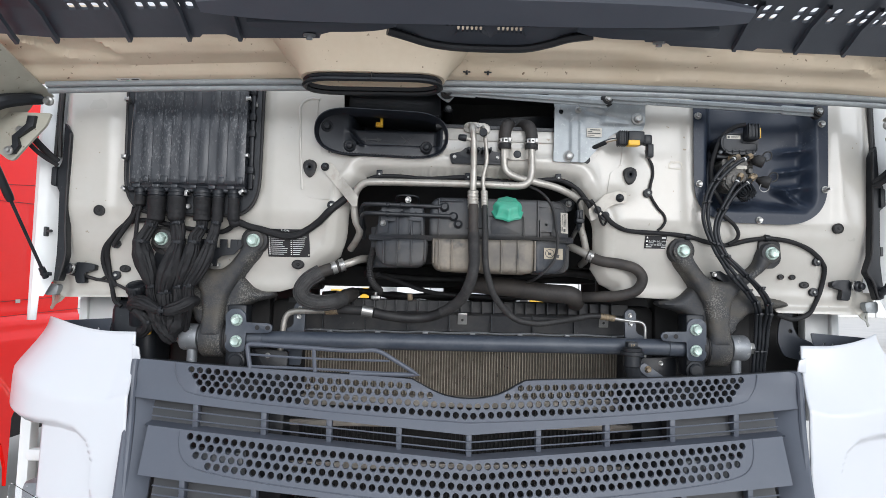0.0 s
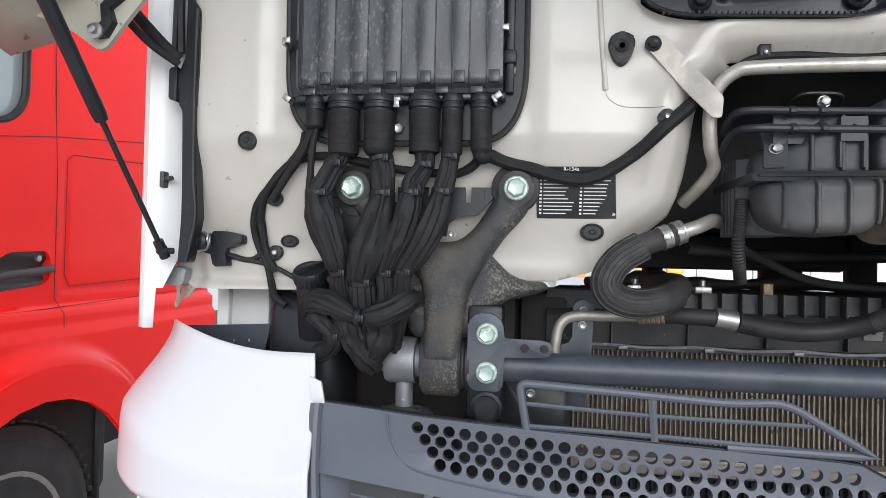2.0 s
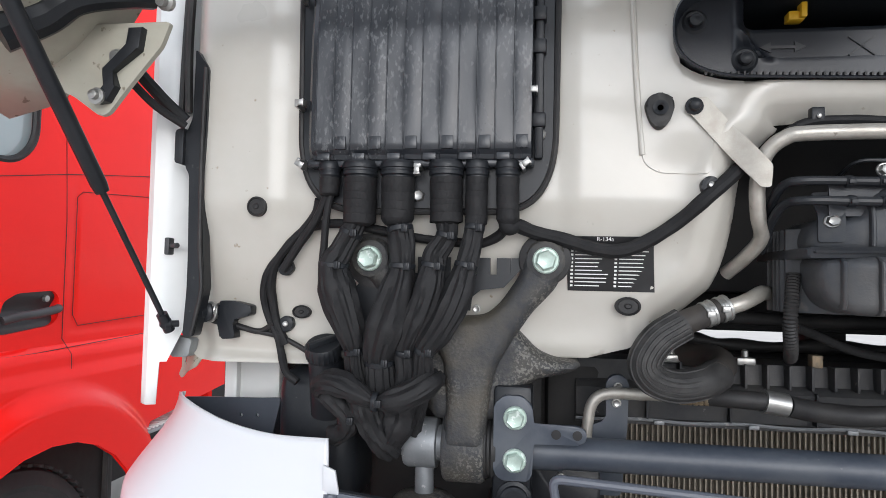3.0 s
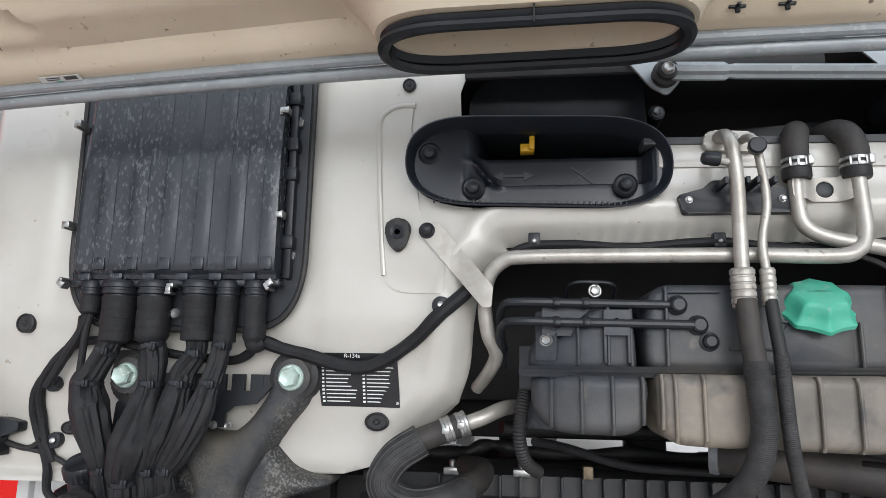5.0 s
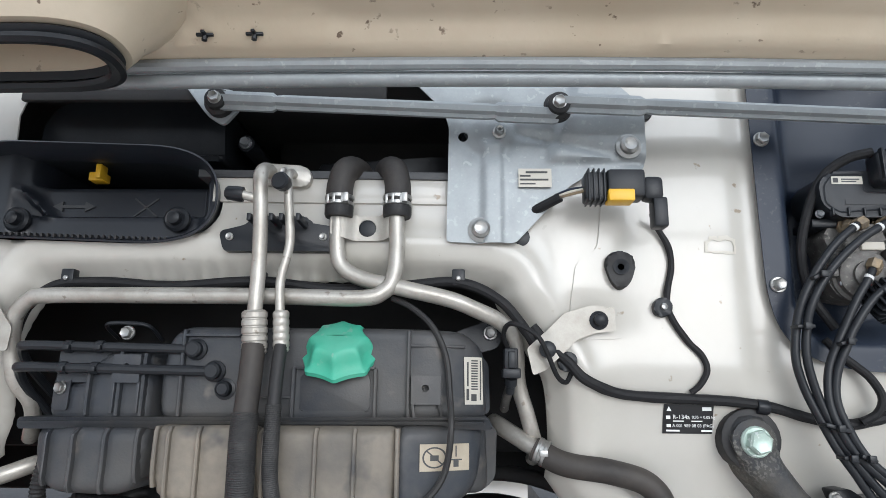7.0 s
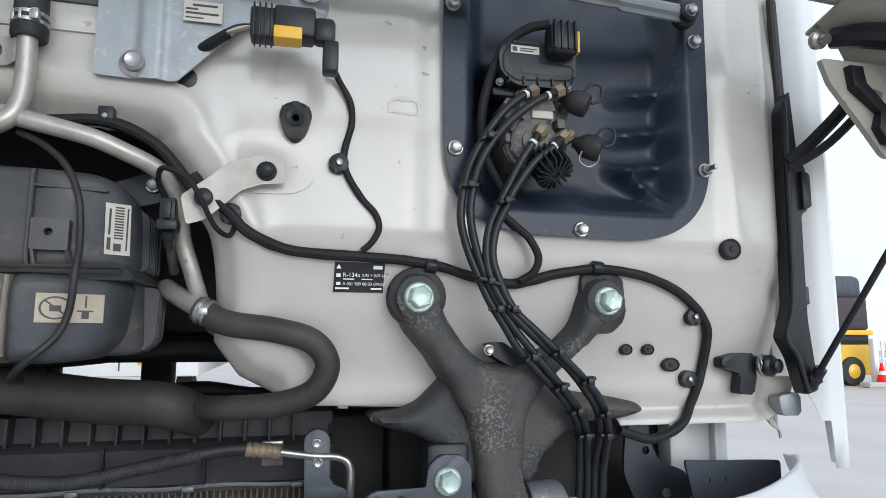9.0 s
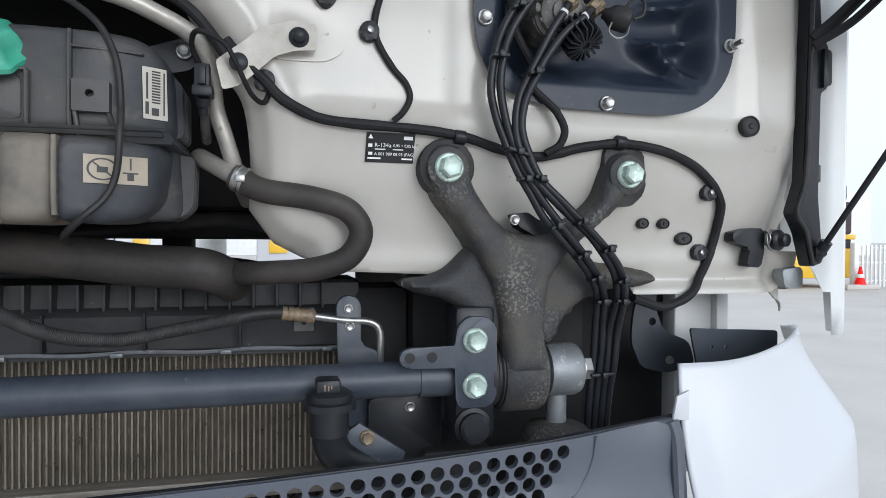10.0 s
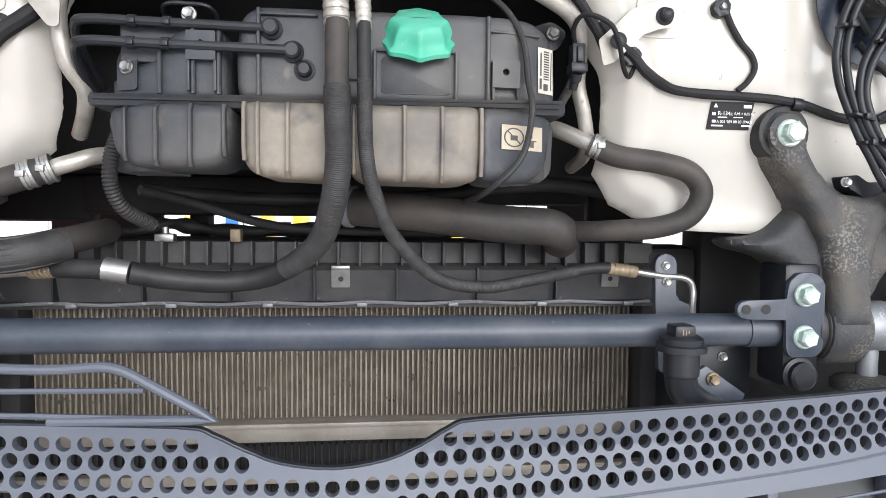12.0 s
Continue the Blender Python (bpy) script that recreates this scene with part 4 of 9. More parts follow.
TOP = [(-0.872, 1.427), (-0.60, 1.413), (-0.36, 1.402), (-0.170, 1.393), (-0.135, 1.384), (-0.10, 1.366), (-0.06, 1.351), (0.0, 1.344), (0.06, 1.351), (0.10, 1.366), (0.135, 1.386), (0.17, 1.394), (0.36, 1.400), (0.60, 1.411), (0.880, 1.427)]
top = [tuple(v)[:2] for v in spline([(x, z, 0) for x, z in TOP], 3)]
DROP = 0.168
XS = np.linspace(-0.866, 0.866, 49)
XL = np.linspace(-0.800, 0.800, 45)


def holes_of(z0, rise, fan, half):
    out = []
    for r in range(4):
        m = int(half / 0.0222)
        for k in range(-m - 1, m + 1):
            x = (k + (0.5 if r % 2 else 0.0)) * 0.0222
            z = z0 + rise * abs(x) - r * (0.0215 - fan * abs(x)) + 0.010 * (abs(x) / 0.7) ** 3
            ztop = np.interp(x, [a for a, _ in top], [b for _, b in top])
            if abs(x) < half - 0.010 * r - (0.012 if r == 3 else 0) and (z0 < 1.3 or z + 0.011 < ztop):
                out.append(circle(x, z, 0.0082, 14))
    return out


up = [(x, slot_hi(x)) for x in XS] + [(0.876, 1.35)] + top[::-1] + [(-0.870, 1.35)]
part("upper_band", sheet(up, holes_of(1.369, 0.034, 0.009, 0.730), grille_y, 0.03, 0.010), GRILLE, grille)
lowb = [(x, slot_hi(x) - DROP) for x in XL] + [(x, slot_lo(x)) for x in XL[::-1]]
part("lower_band", sheet(lowb, holes_of(1.191, 0.066, 0.004, 0.690), grille_y, 0.03, 0.010), GRILLE, grille)
part("foot_band", sheet([(-0.78, 0.80), (0.78, 0.80)] + [(x, slot_lo(x) - DROP) for x in XL[::-1]], (), grille_y, 0.03, 0.010), GRILLE, grille)
for hi, lo, x0 in ((slot_hi, slot_lo, 0.800), (lambda x: slot_hi(x) - DROP, lambda x: slot_lo(x) - DROP, 0.76)):
    # the slot's ceiling, floor, posts and slats, set back behind the bands
    for f, e in ((hi, -1), (lo, 1)):
        bm = B()
        rows = []
        for x in np.linspace(-x0 - 0.01, x0 + 0.01, 33):
            z = f(x)
            y = grille_y(x, z)
            rows.append([bm.verts.new(p) for p in ((x, y + 0.001, z), (x, y + 0.045, z + 0.004), (x, y + 0.045, z + 0.004 - e * 0.005), (x, y + 0.008, z - e * 0.005))])
        for a, b in zip(rows, rows[1:]):
            skin(bm, a, b)
        part("slot_ledge", bm, GRILLE, grille)
    for x in (-0.69, -0.515, -0.35, -0.175, 0.0, 0.175, 0.35, 0.52, 0.69):
        y = grille_y(x, (lo(x) + hi(x)) / 2)
        part("slot_post", box(B(), x - 0.007, x + 0.007, y + 0.016, y + 0.042, lo(x) - 0.004, hi(x) + 0.004, 0.002), GRILLE, grille)
    for k in (0.34, 0.70):
        bm = B()
        tube(bm, [(x, grille_y(x, lo(x)) + 0.020, lo(x) + (hi(x) - lo(x)) * k) for x in np.linspace(-x0, x0, 33)], 0.0020, 6, 1)
        part("louvre_slat", bm, GRILLE, grille)
    for s in (-1, 1):
        xs = np.linspace(0.52, x0 + 0.012, 5)
        bm = sheet(([(s * x, lo(x) - 0.004) for x in xs] + [(s * x, hi(x) + 0.004) for x in xs[::-1]])[::s], (), lambda x, z: grille_y(x, z) + 0.042, 0, 0.004)
        part("slot_backing", bm, PLASTICGREY, grille)
for s in (-1, 1):
    # side pillar folding back from the bumper edge
    bm = B()
    rows = []
    for z in np.linspace(0.80, 1.333, 14):
        yo = grille_y(0.86, z)
        rows.append([bm.verts.new((s * x, y, z)) for x, y in ((0.872 - (1.333 - z) * 0.09, yo + 0.004), (0.866 - (1.333 - z) * 0.09, yo + 0.001), (0.838 - (1.333 - z) * 0.09, yo + 0.016), (0.801 - (1.333 - z) * 0.06, yo + 0.050), (0.801 - (1.333 - z) * 0.06, yo + 0.056), (0.872 - (1.333 - z) * 0.09, yo + 0.030))])
    for a, b in zip(rows, rows[1:]):
        skin(bm, a, b)
    part("side_pillar", bm, GRILLE, grille)
    for dz in (0.0, -0.166):
        bm = B()
        pts = ((0.755, 1.418), (0.750, 1.390), (0.735, 1.362), (0.705, 1.345), (0.60, 1.331), (0.45, 1.318), (0.25, 1.303), (0.0, 1.290)) if dz == 0 else ((0.718, 1.428), (0.714, 1.395), (0.700, 1.366), (0.668, 1.345), (0.58, 1.328), (0.45, 1.312), (0.25, 1.292), (0.0, 1.275))
        tube(bm, [(s * x, grille_y(x, z + dz) - 0.0004, z + dz) for x, z in pts], 0.0016, 6, 5)
        part("field_rim", bm, GRILLE, grille)
    bm = B()
    tube(bm, [(0.004 + s * 0.866, -0.034, 1.424), (0.006 + s * 0.868, -0.040, 1.40), (0.006 + s * 0.866, -0.050, 1.34), (0.006 + s * 0.857, -0.070, 1.28), (0.006 + s * 0.846, -0.105, 1.18), (0.006 + s * 0.834, -0.145, 1.06)], 0.0095, 10)
    part("edge_rim", bm, GRILLE, grille)
bm = B()
tube(bm, [(x, grille_y(x, z) + 0.009, z - 0.003) for x, z in top], 0.0058, 8, 1)
part("top_rim", bm, BLACK, grille, "black soft edge strip")
# folded scoop frame behind the top edge
bm = B()
FR = [(-0.560, 1.405), (-0.572, 1.472), (-0.40, 1.464), (-0.30, 1.459), (-0.236, 1.464), (-0.13, 1.402)]
def fr_y(x):
    return -0.058 - 0.012 * (1 - abs(x) / 0.6)
tube(bm, [(x, fr_y(x), z) for x, z in dense(rounded(FR, [0, 0.012, 0.03, 0.03, 0.022, 0], 5), 0.02)[:-12]], 0.0058, 10, 1)
part("scoop_frame", bm, GRILLE, grille)
bm = B()
tube(bm, [(-0.568, fr_y(0.56), 1.445), (-0.40, fr_y(0.4), 1.438), (-0.205, fr_y(0.2), 1.436)], 0.0032, 6)
tube(bm, [(-0.40, fr_y(0.4), 1.463), (-0.395, fr_y(0.4), 1.405)], 0.0055, 6, 1)
tube(bm, [(-0.56, fr_y(0.5), 1.415), (-0.40, fr_y(0.4), 1.412), (-0.16, fr_y(0.2), 1.403)], 0.0035, 6)
part("scoop_slat", bm, GRILLE, grille)

# ---- cab mounting: two forked arms, pivots and the cross tube ----
for s in (-1, 1):
    arm = thing("mounting_arm", (s * 0.69, 0.05, 1.43), "speckled dark cast iron cab mounting arm bolted to the panel", "mounting arm", "mounting arms")
    fork = [(0.553, 1.745), (0.560, 1.768), (0.583, 1.777), (0.606, 1.768), (0.613, 1.745), (0.618, 1.722), (0.645, 1.682), (0.668, 1.664), (0.70, 1.662), (0.735, 1.672), (0.768, 1.688), (0.790, 1.712), (0.797, 1.745), (0.805, 1.768), (0.828, 1.774), (0.850, 1.766), (0.858, 1.742), (0.835, 1.715), (0.792, 1.674), (0.745, 1.636), (0.722, 1.600), (0.716, 1.54), (0.720, 1.505), (0.722, 1.480), (0.662, 1.480), (0.661, 1.51), (0.656, 1.56), (0.648, 1.595), (0.625, 1.635), (0.60, 1.672), (0.568, 1.706)]
    fork = [(s * x, z) for x, z in fork][::s]
    out = rounded(fork, 0.012, 4)
    part("fork", sheet(out, (), shell_face(out, 0.003, 0.018), 0.0065, 0.046), CAST, arm, angle=60)
    for web in (((0.700, 1.640), (0.645, 1.668), (0.612, 1.636), (0.592, 1.616), (0.568, 1.606), (0.537, 1.604), (0.531, 1.596), (0.548, 1.587), (0.592, 1.577), (0.614, 1.562), (0.628, 1.540), (0.640, 1.515), (0.690, 1.515)),
                ((0.690, 1.650), (0.748, 1.660), (0.770, 1.634), (0.800, 1.625), (0.840, 1.620), (0.888, 1.610), (0.900, 1.599), (0.872, 1.591), (0.815, 1.586), (0.778, 1.570), (0.752, 1.546), (0.738, 1.515), (0.690, 1.515))):
        out = rounded([(s * x, z) for x, z in web][::s], 0.010, 4)
        part("side_web", sheet(out, (), shell_face(out, 0.028, 0.020), 0.0065, 0.05), CAST, arm, angle=60)
    part("eye", lathe(B(), (s * 0.664, 0.058, 1.478), (s, 0, 0), [(0.034, -0.003), (0.049, 0.000), (0.0525, 0.005), (0.0525, 0.053), (0.049, 0.058), (0.030, 0.061)], 32), CAST, arm)
    bm = lathe(B(), (s * 0.645, 0.058, 1.478), (s, 0, 0), [(0.030, 0), (0.046, 0.002), (0.047, 0.008), (0.043, 0.011), (0.043, 0.014), (0.046, 0.016), (0.046, 0.020)], 32)
    part("bushing", bm, RUBBER, arm)
    bm = B()
    lathe(bm, (s * 0.724, 0.058, 1.478), (s, 0, 0), [(0.026, 0), (0.026, 0.008), (0.035, 0.009), (0.036, 0.012), (0.036, 0.050), (0.033, 0.056), (0.026, 0.058)], 26)
    cyl(bm, (s * 0.752, 0.058, 1.40), (s * 0.752, 0.058, 1.45), 0.014, 16)
    part("pivot_housing", bm, DULLSTEEL, arm)
    bm = lathe(B(), (s * 0.782, 0.058, 1.478), (s, 0, 0), [(0.020, 0), (0.020, 0.006), (0.016, 0.007)], 20)
    lathe(bm, (s * 0.788, 0.058, 1.478), (s, 0, 0), [(0.0165, 0), (0.0165, 0.012), (0.013, 0.014)], 6)
    part("pivot_nut", bm, STEEL, arm)
    part("pivot_base", lathe(B(), (s * 0.752, 0.058, 1.385), (0, 0, 1), [(0.046, 0), (0.046, 0.010), (0.040, 0.016), (0.018, 0.022)], 26), CAST, arm)
    for x, z in ((0.583, 1.742), (0.827, 1.741)):
        bm = lathe(B(), (s * x, 0.008, z), (0, -1, 0), [(0.026, 0), (0.026, 0.004), (0.021, 0.006)], 24)
        part("bolt_boss", bm, CAST, arm)
        bolt("bolt", (s * x, 0.003, z), (0, -1, 0), 0.036, ZINC, arm, label="pale green zinc plated bolt")
    # pad behind the outer bolt
    part("mount_pad", prism(B(), rounded([(s * x, z) for x, z in ((0.80, 1.778), (0.858, 1.776), (0.862, 1.72), (0.84, 1.70), (0.80, 1.70))][::s], 0.008), 0.018, 0.045, 0.003), RUBBER, arm)
    part("mount_pad", prism(B(), circle(s * 0.584, 1.744, 0.036, 24), 0.014, 0.048, 0.003), RUBBER, arm)

    brk = thing("tube_bracket", (s * 0.62, 0.06, 1.40), "dark painted steel end bracket with green zinc bolts", "bracket", "tube brackets")
    bm = prism(B(), rounded([(s * x, z) for x, z in ((0.598, 1.545), (0.612, 1.558), (0.636, 1.558), (0.650, 1.545), (0.650, 1.455), (0.640, 1.444), (0.602, 1.444), (0.597, 1.455), (0.597, 1.496), (0.536, 1.496), (0.526, 1.502), (0.526, 1.515), (0.536, 1.521), (0.597, 1.521))][::s], 0.004, 3), 0.013, 0.020, 0.0015)
    part("plate", bm, TUBE, brk)
    bm = B()
    box(bm, min(s * 0.598, s * 0.652), max(s * 0.598, s * 0.652), 0.022, 0.085, 1.40, 1.57, 0.008)
    part("block", bm, BLACK, brk)
    for x in (0.538, 0.566):
        part("hole_rim", lathe(B(), (s * x, 0.0135, 1.509), (0, -1, 0), [(0.006, 0), (0.0065, 0.0015), (0.004, 0.0018)], 14), DARK, brk)
    for z in (1.5285, 1.4715):
        bolt("bolt", (s * 0.621, 0.013, z), (0, -1, 0), 0.032, ZINC, brk, label="pale green zinc plated bolt")
    part("round_plug", lathe(B(), (s * 0.621, 0.024, 1.418), (0, -1, 0), [(0.024, 0), (0.024, 0.006), (0.019, 0.008), (0.019, 0.016), (0.015, 0.019)], 24), BLACK, brk)

ct = thing("cross_tube", (0, 0.048, 1.454), "long blue-grey painted steel cross tube between the mounting arms", "tube")
bm = B()
tube(bm, [(x, 0.048, 1.4765) for x in (-0.60, -0.55, 0.55, 0.60)], 0.0225, 28, 1)
part("pipe", bm, TUBE, ct)
for s in (-1, 1):
    part("end_sleeve", cyl(B(), (s * 0.598, 0.048, 1.4765), (s * 0.556, 0.048, 1.4765), 0.0245, 28), TUBE, ct)

# ---- radiator pack ----
rad = thing("radiator", (0, 0.27, 0.7), "dusty finned radiator with black ribbed top shroud", "radiator")
part("core", box(B(), -0.50, 0.505, 0.262, 0.31, 1.30, 1.50), FINDARK, rad)
def row_of(first, parent, count, step):
    """Repeats a part sideways on the same mesh."""
    for k in range(1, count):
        o = new(first.name, first.data)
        o.location = first.location + Vector((step * k, 0, 0))
        o.parent = parent


row_of(part("fin_tube", box(B(), -0.4962, -0.4938, 0.254, 0.263, 1.302, 1.498), FIN, rad), rad, 118, 0.0085)
bm = B()
box(bm, -0.53, 0.53, 0.235, 0.29, 1.268, 1.300, 0.003)
box(bm, -0.53, 0.53, 0.228, 0.24, 1.292, 1.300, 0.002)
part("bottom_rail", bm, RAIL, rad)
part("lower_core", box(B(), -0.50, 0.505, 0.262, 0.31, 0.72, 1.268), DARK, rad)
row_of(part("lower_fin", box(B(), -0.4962, -0.4938, 0.250, 0.263, 0.74, 1.258), DARK, rad), rad, 84, 0.012)
for z in (1.222, 1.10, 0.98):
    part("cross_rail", box(B(), -0.53, 0.53, 0.205, 0.225, z - 0.009, z + 0.009, 0.003), RAIL, rad)
# top shroud: ribbed shelf, sloping face and rolled lip
bm = B()
rows = []
for x in np.linspace(-0.53, 0.50, 2):
    rows.append([bm.verts.new((x, y, z)) for y, z in ((0.31, 1.588), (0.225, 1.588), (0.222, 1.556), (0.205, 1.552), (0.196, 1.546), (0.208, 1.498), (0.216, 1.494), (0.216, 1.486), (0.31, 1.486))])
skin(bm, rows[0], rows[1])
bm.faces.new(rows[0])
bm.faces.new(rows[1])
part("shroud", bm, DUSTY, rad)
for k in range(27):
    x = -0.40 + k * 0.0325
    part("shroud_rib", box(B(), x - 0.002, x + 0.002, 0.200, 0.226, 1.553, 1.590, 0.0008), DUSTY, rad)
for x in np.arange(-0.42, 0.45, 0.125):
    part("face_gusset", box(B(), x - 0.0015, x + 0.0015, 0.19, 0.21, 1.50, 1.55), BLACK, rad)
bm = B()
tube(bm, [(x, 0.207, 1.4945 + 0.0015 * math.sin(x * 40)) for x in np.linspace(-0.53, 0.49, 40)], 0.0028, 6, 1)
for x in np.arange(-0.40, 0.46, 0.142):
    box(bm, x - 0.008, x + 0.008, 0.200, 0.208, 1.489, 1.496, 0.002)
part("shroud_lip", bm, DULLSTEEL, rad)
for x in (-0.006, 0.418):
    c = part("shroud_clip", sheet(rounded([(x - 0.014, 1.520), (x + 0.014, 1.520), (x + 0.014, 1.551), (x - 0.014, 1.551)], 0.002), (circle(x, 1.533, 0.004),), lambda q, z: 0.190 + (1.55 - z) * 0.2, 0, 0.0015), STEEL, rad, "bright steel clip")
    bm = B()
    box(bm, x - 0.014, x + 0.014, 0.186, 0.200, 1.548, 1.554, 0.0015)
    part("fold", bm, STEEL, c)
for s in (-1, 1):
    bm = prism(B(), rounded([(s * x, z) for x, z in ((0.458, 1.566), (0.466, 1.577), (0.483, 1.577), (0.491, 1.566), (0.491, 1.510), (0.516, 1.500), (0.516, 1.40), (0.468, 1.40), (0.460, 1.50))][::s], 0.006), 0.118, 0.130, 0.002)
    part("side_bracket", bm, TUBE, rad)
    bm = prism(B(), rounded([(s * x, z) for x, z in ((0.50, 1.44), (0.60, 1.445), (0.60, 1.37), (0.50, 1.30))][::s], 0.008), 0.10, 0.125, 0.002)
    part("lower_bracket", bm, BLACK, rad)
    bolt("bolt", (s * 0.476, 0.118, 1.536), (0, -1, 0), 0.014, STEEL, rad)
    bolt("bolt", (s * 0.474, 0.118, 1.560), (0, -1, 0), 0.013, STEEL, rad)
    bolt("bolt", (s * 0.556, 0.100, 1.427), (0, -1, 0), 0.015, STEEL, rad)
    box_bm = box(B(), s * 0.56 - 0.05, s * 0.56 + 0.05, 0.13, 0.30, 0.75, 1.43, 0.01)
    part("side_duct", box_bm, BLACK, rad)
for x, z in ((-0.268, 1.606), (-0.38, 1.600)):
    bm = B()
    box(bm, x - 0.014, x + 0.014, 0.205, 0.225, 1.588, 1.600, 0.002)
    lathe(bm, (x, 0.214, 1.596), (0, 0, 1), [(0.009, 0), (0.009, 0.004), (0.0055, 0.005), (0.0055, 0.014), (0.003, 0.016)], 12)
    part("shroud_stud", bm, STEEL, rad)
part("sensor_plug", box(B(), -0.172, -0.156, 0.205, 0.225, 1.588, 1.608, 0.002), BRASS, rad)
# filler neck in front of the cross tube
neck = thing("filler_neck", (0.44, 0.0, 1.38), "black plastic filler neck with square cap on the cross tube", "filler neck")
part("neck", lathe(B(), (0.440, -0.006, 1.405), (0, 0, 1), [(0.018, 0.018), (0.0225, 0.024), (0.0225, 0.052), (0.031, 0.054), (0.031, 0.062), (0.024, 0.064)], 24), BLACK, neck)
bm = B()
tube(bm, [(0.440, -0.006, 1.436), (0.441, -0.004, 1.420), (0.450, 0.0, 1.402), (0.472, 0.008, 1.389), (0.51, 0.02, 1.382)], 0.0205, 18)
part("elbow", bm, BLACK, neck)
bm = lathe(B(), (0.440, -0.006, 1.466), (0, 0, 1), [(0.026, 0), (0.027, 0.010), (0.020, 0.014)], 22)
part("cap", bm, BLACK, neck)
part("cap_grip", box(B(), 0.424, 0.452, -0.022, 0.008, 1.476, 1.494, 0.004), BLACK, neck)
bars([(0.433, 0.4345, 1.482, 1.489), (0.437, 0.4385, 1.482, 1.488), (0.4405, 0.442, 1.484, 1.488)], -0.0223, BRASS, neck)
bm = prism(B(), [(0.455, 1.425), (0.475, 1.438), (0.53, 1.400), (0.525, 1.385), (0.47, 1.385)], -0.004, 0.004, 0.001)
part("stay", bm, TUBE, neck)
bolt("bolt", (0.484, -0.005, 1.421), (0, -1, 0), 0.018, BRASS, neck)

# ---- refrigerant pipes and hoses ----
def pipe(name, pts, r, mat, label, category="pipe", group="pipes", seg=14, n=6, corr=0.0, pitch=0.006, wob=0.0):
    t = thing(name, pts[0], label, category, group)
    part("run", tube(B(), pts, r, seg, n, corr, pitch, wob), mat, t)
    return t


def crimp(parent, p, q, r, mat=ALU):
    """A ringed ferrule from p to q."""
    p, q = Vector(p), Vector(q)
    L = (q - p).length
    prof = [(r * 0.8, 0)]
    for k in range(5):
        a = L * (0.04 + 0.175 * k)
        prof += [(r * 0.95, a), (r * 1.02, a + L * 0.025), (r * 1.02, a + L * 0.125), (r * 0.95, a + L * 0.15)]
    prof += [(r, L * 0.95), (r * 0.85, L)]
    part("ferrule", lathe(B(), p, q - p, prof, 18), mat, parent)


t = pipe("refrigerant_pipe", [(-0.004, 0.02, 2.066), (-0.004, -0.03, 2.064), (-0.003, -0.058, 2.045), (0.001, -0.060, 2.00), (0.002, -0.056, 1.94), (0.001, -0.056, 1.87)], 0.0088, ALU, "bright aluminium refrigerant pipe with ringed ferrule", n=8)
crimp(t, (0.001, -0.056, 1.885), (0.003, -0.052, 1.835), 0.0145)
part("valve_stub", cyl(B(), (-0.002, -0.058, 2.017), (-0.022, -0.064, 2.021), 0.0055), ALU, t)
part("valve_cap", lathe(B(), (-0.020, -0.064, 2.021), (-1, -0.1, 0.1), [(0.009, 0), (0.0095, 0.004), (0.0085, 0.018), (0.006, 0.021)], 12), BLACK, t)
part("hose", tube(B(), [(0.003, -0.056, 1.845), (0.0035, -0.064, 1.80), (0.004, -0.073, 1.765)], 0.0132, 18), OLDRUBBER, t)
SL = spline([(0.004, -0.072, 1.770), (0.005, -0.077, 1.735), (0.006, -0.078, 1.690), (-0.002, -0.055, 1.640), (-0.026, 0.010, 1.592), (-0.085, 0.075, 1.552), (-0.15, 0.085, 1.540), (-0.22, 0.070, 1.546), (-0.262, 0.055, 1.555)], 12)
part("woven_sleeve", tube(B(), SL[:58], 0.0150, 18, 1, 0.0005, 0.0021), BRAID, t)
part("lower_hose", tube(B(), SL[56:], 0.0142, 18, 1, wob=0.05), RUBBER, t)
part("collar", cyl(B(), (-0.262, 0.055, 1.555), (-0.292, 0.052, 1.560), 0.0155, 18), STEEL, t)
part("hose_end", tube(B(), [(-0.285, 0.052, 1.559), (-0.33, 0.06, 1.560), (-0.365, 0.075, 1.559)], 0.0125, 14), RUBBER, t)
crimp(t, (-0.355, 0.07, 1.559), (-0.395, 0.085, 1.556), 0.012, BRASS)
part("rigid_end", tube(B(), [(-0.385, 0.082, 1.557), (-0.44, 0.10, 1.553), (-0.488, 0.108, 1.551), (-0.510, 0.110, 1.538), (-0.518, 0.110, 1.505), (-0.524, 0.11, 1.43), (-0.528, 0.11, 1.33)], 0.0085, 14), ALU, t)

t = pipe("liquid_line", [(0.024, 0.02, 2.062), (0.026, -0.03, 2.060), (0.029, -0.052, 2.040), (0.034, -0.056, 2.00), (0.036, -0.054, 1.962), (0.028, -0.054, 1.918), (0.031, -0.054, 1.87)], 0.0055, ALU, "thin aluminium liquid line beside the larger pipe", n=8)
crimp(t, (0.031, -0.054, 1.885), (0.033, -0.050, 1.838), 0.0092)
part("valve_cap", lathe(B(), (0.026, -0.062, 2.036), (-0.15, -1, 0.0), [(0.007, -0.01), (0.0105, 0), (0.011, 0.010), (0.009, 0.013)], 14), BLACK, t)
part("hose", tube(B(), [(0.033, -0.053, 1.845), (0.033, -0.062, 1.81), (0.034, -0.070, 1.775)], 0.0078, 12), RUBBER, t)
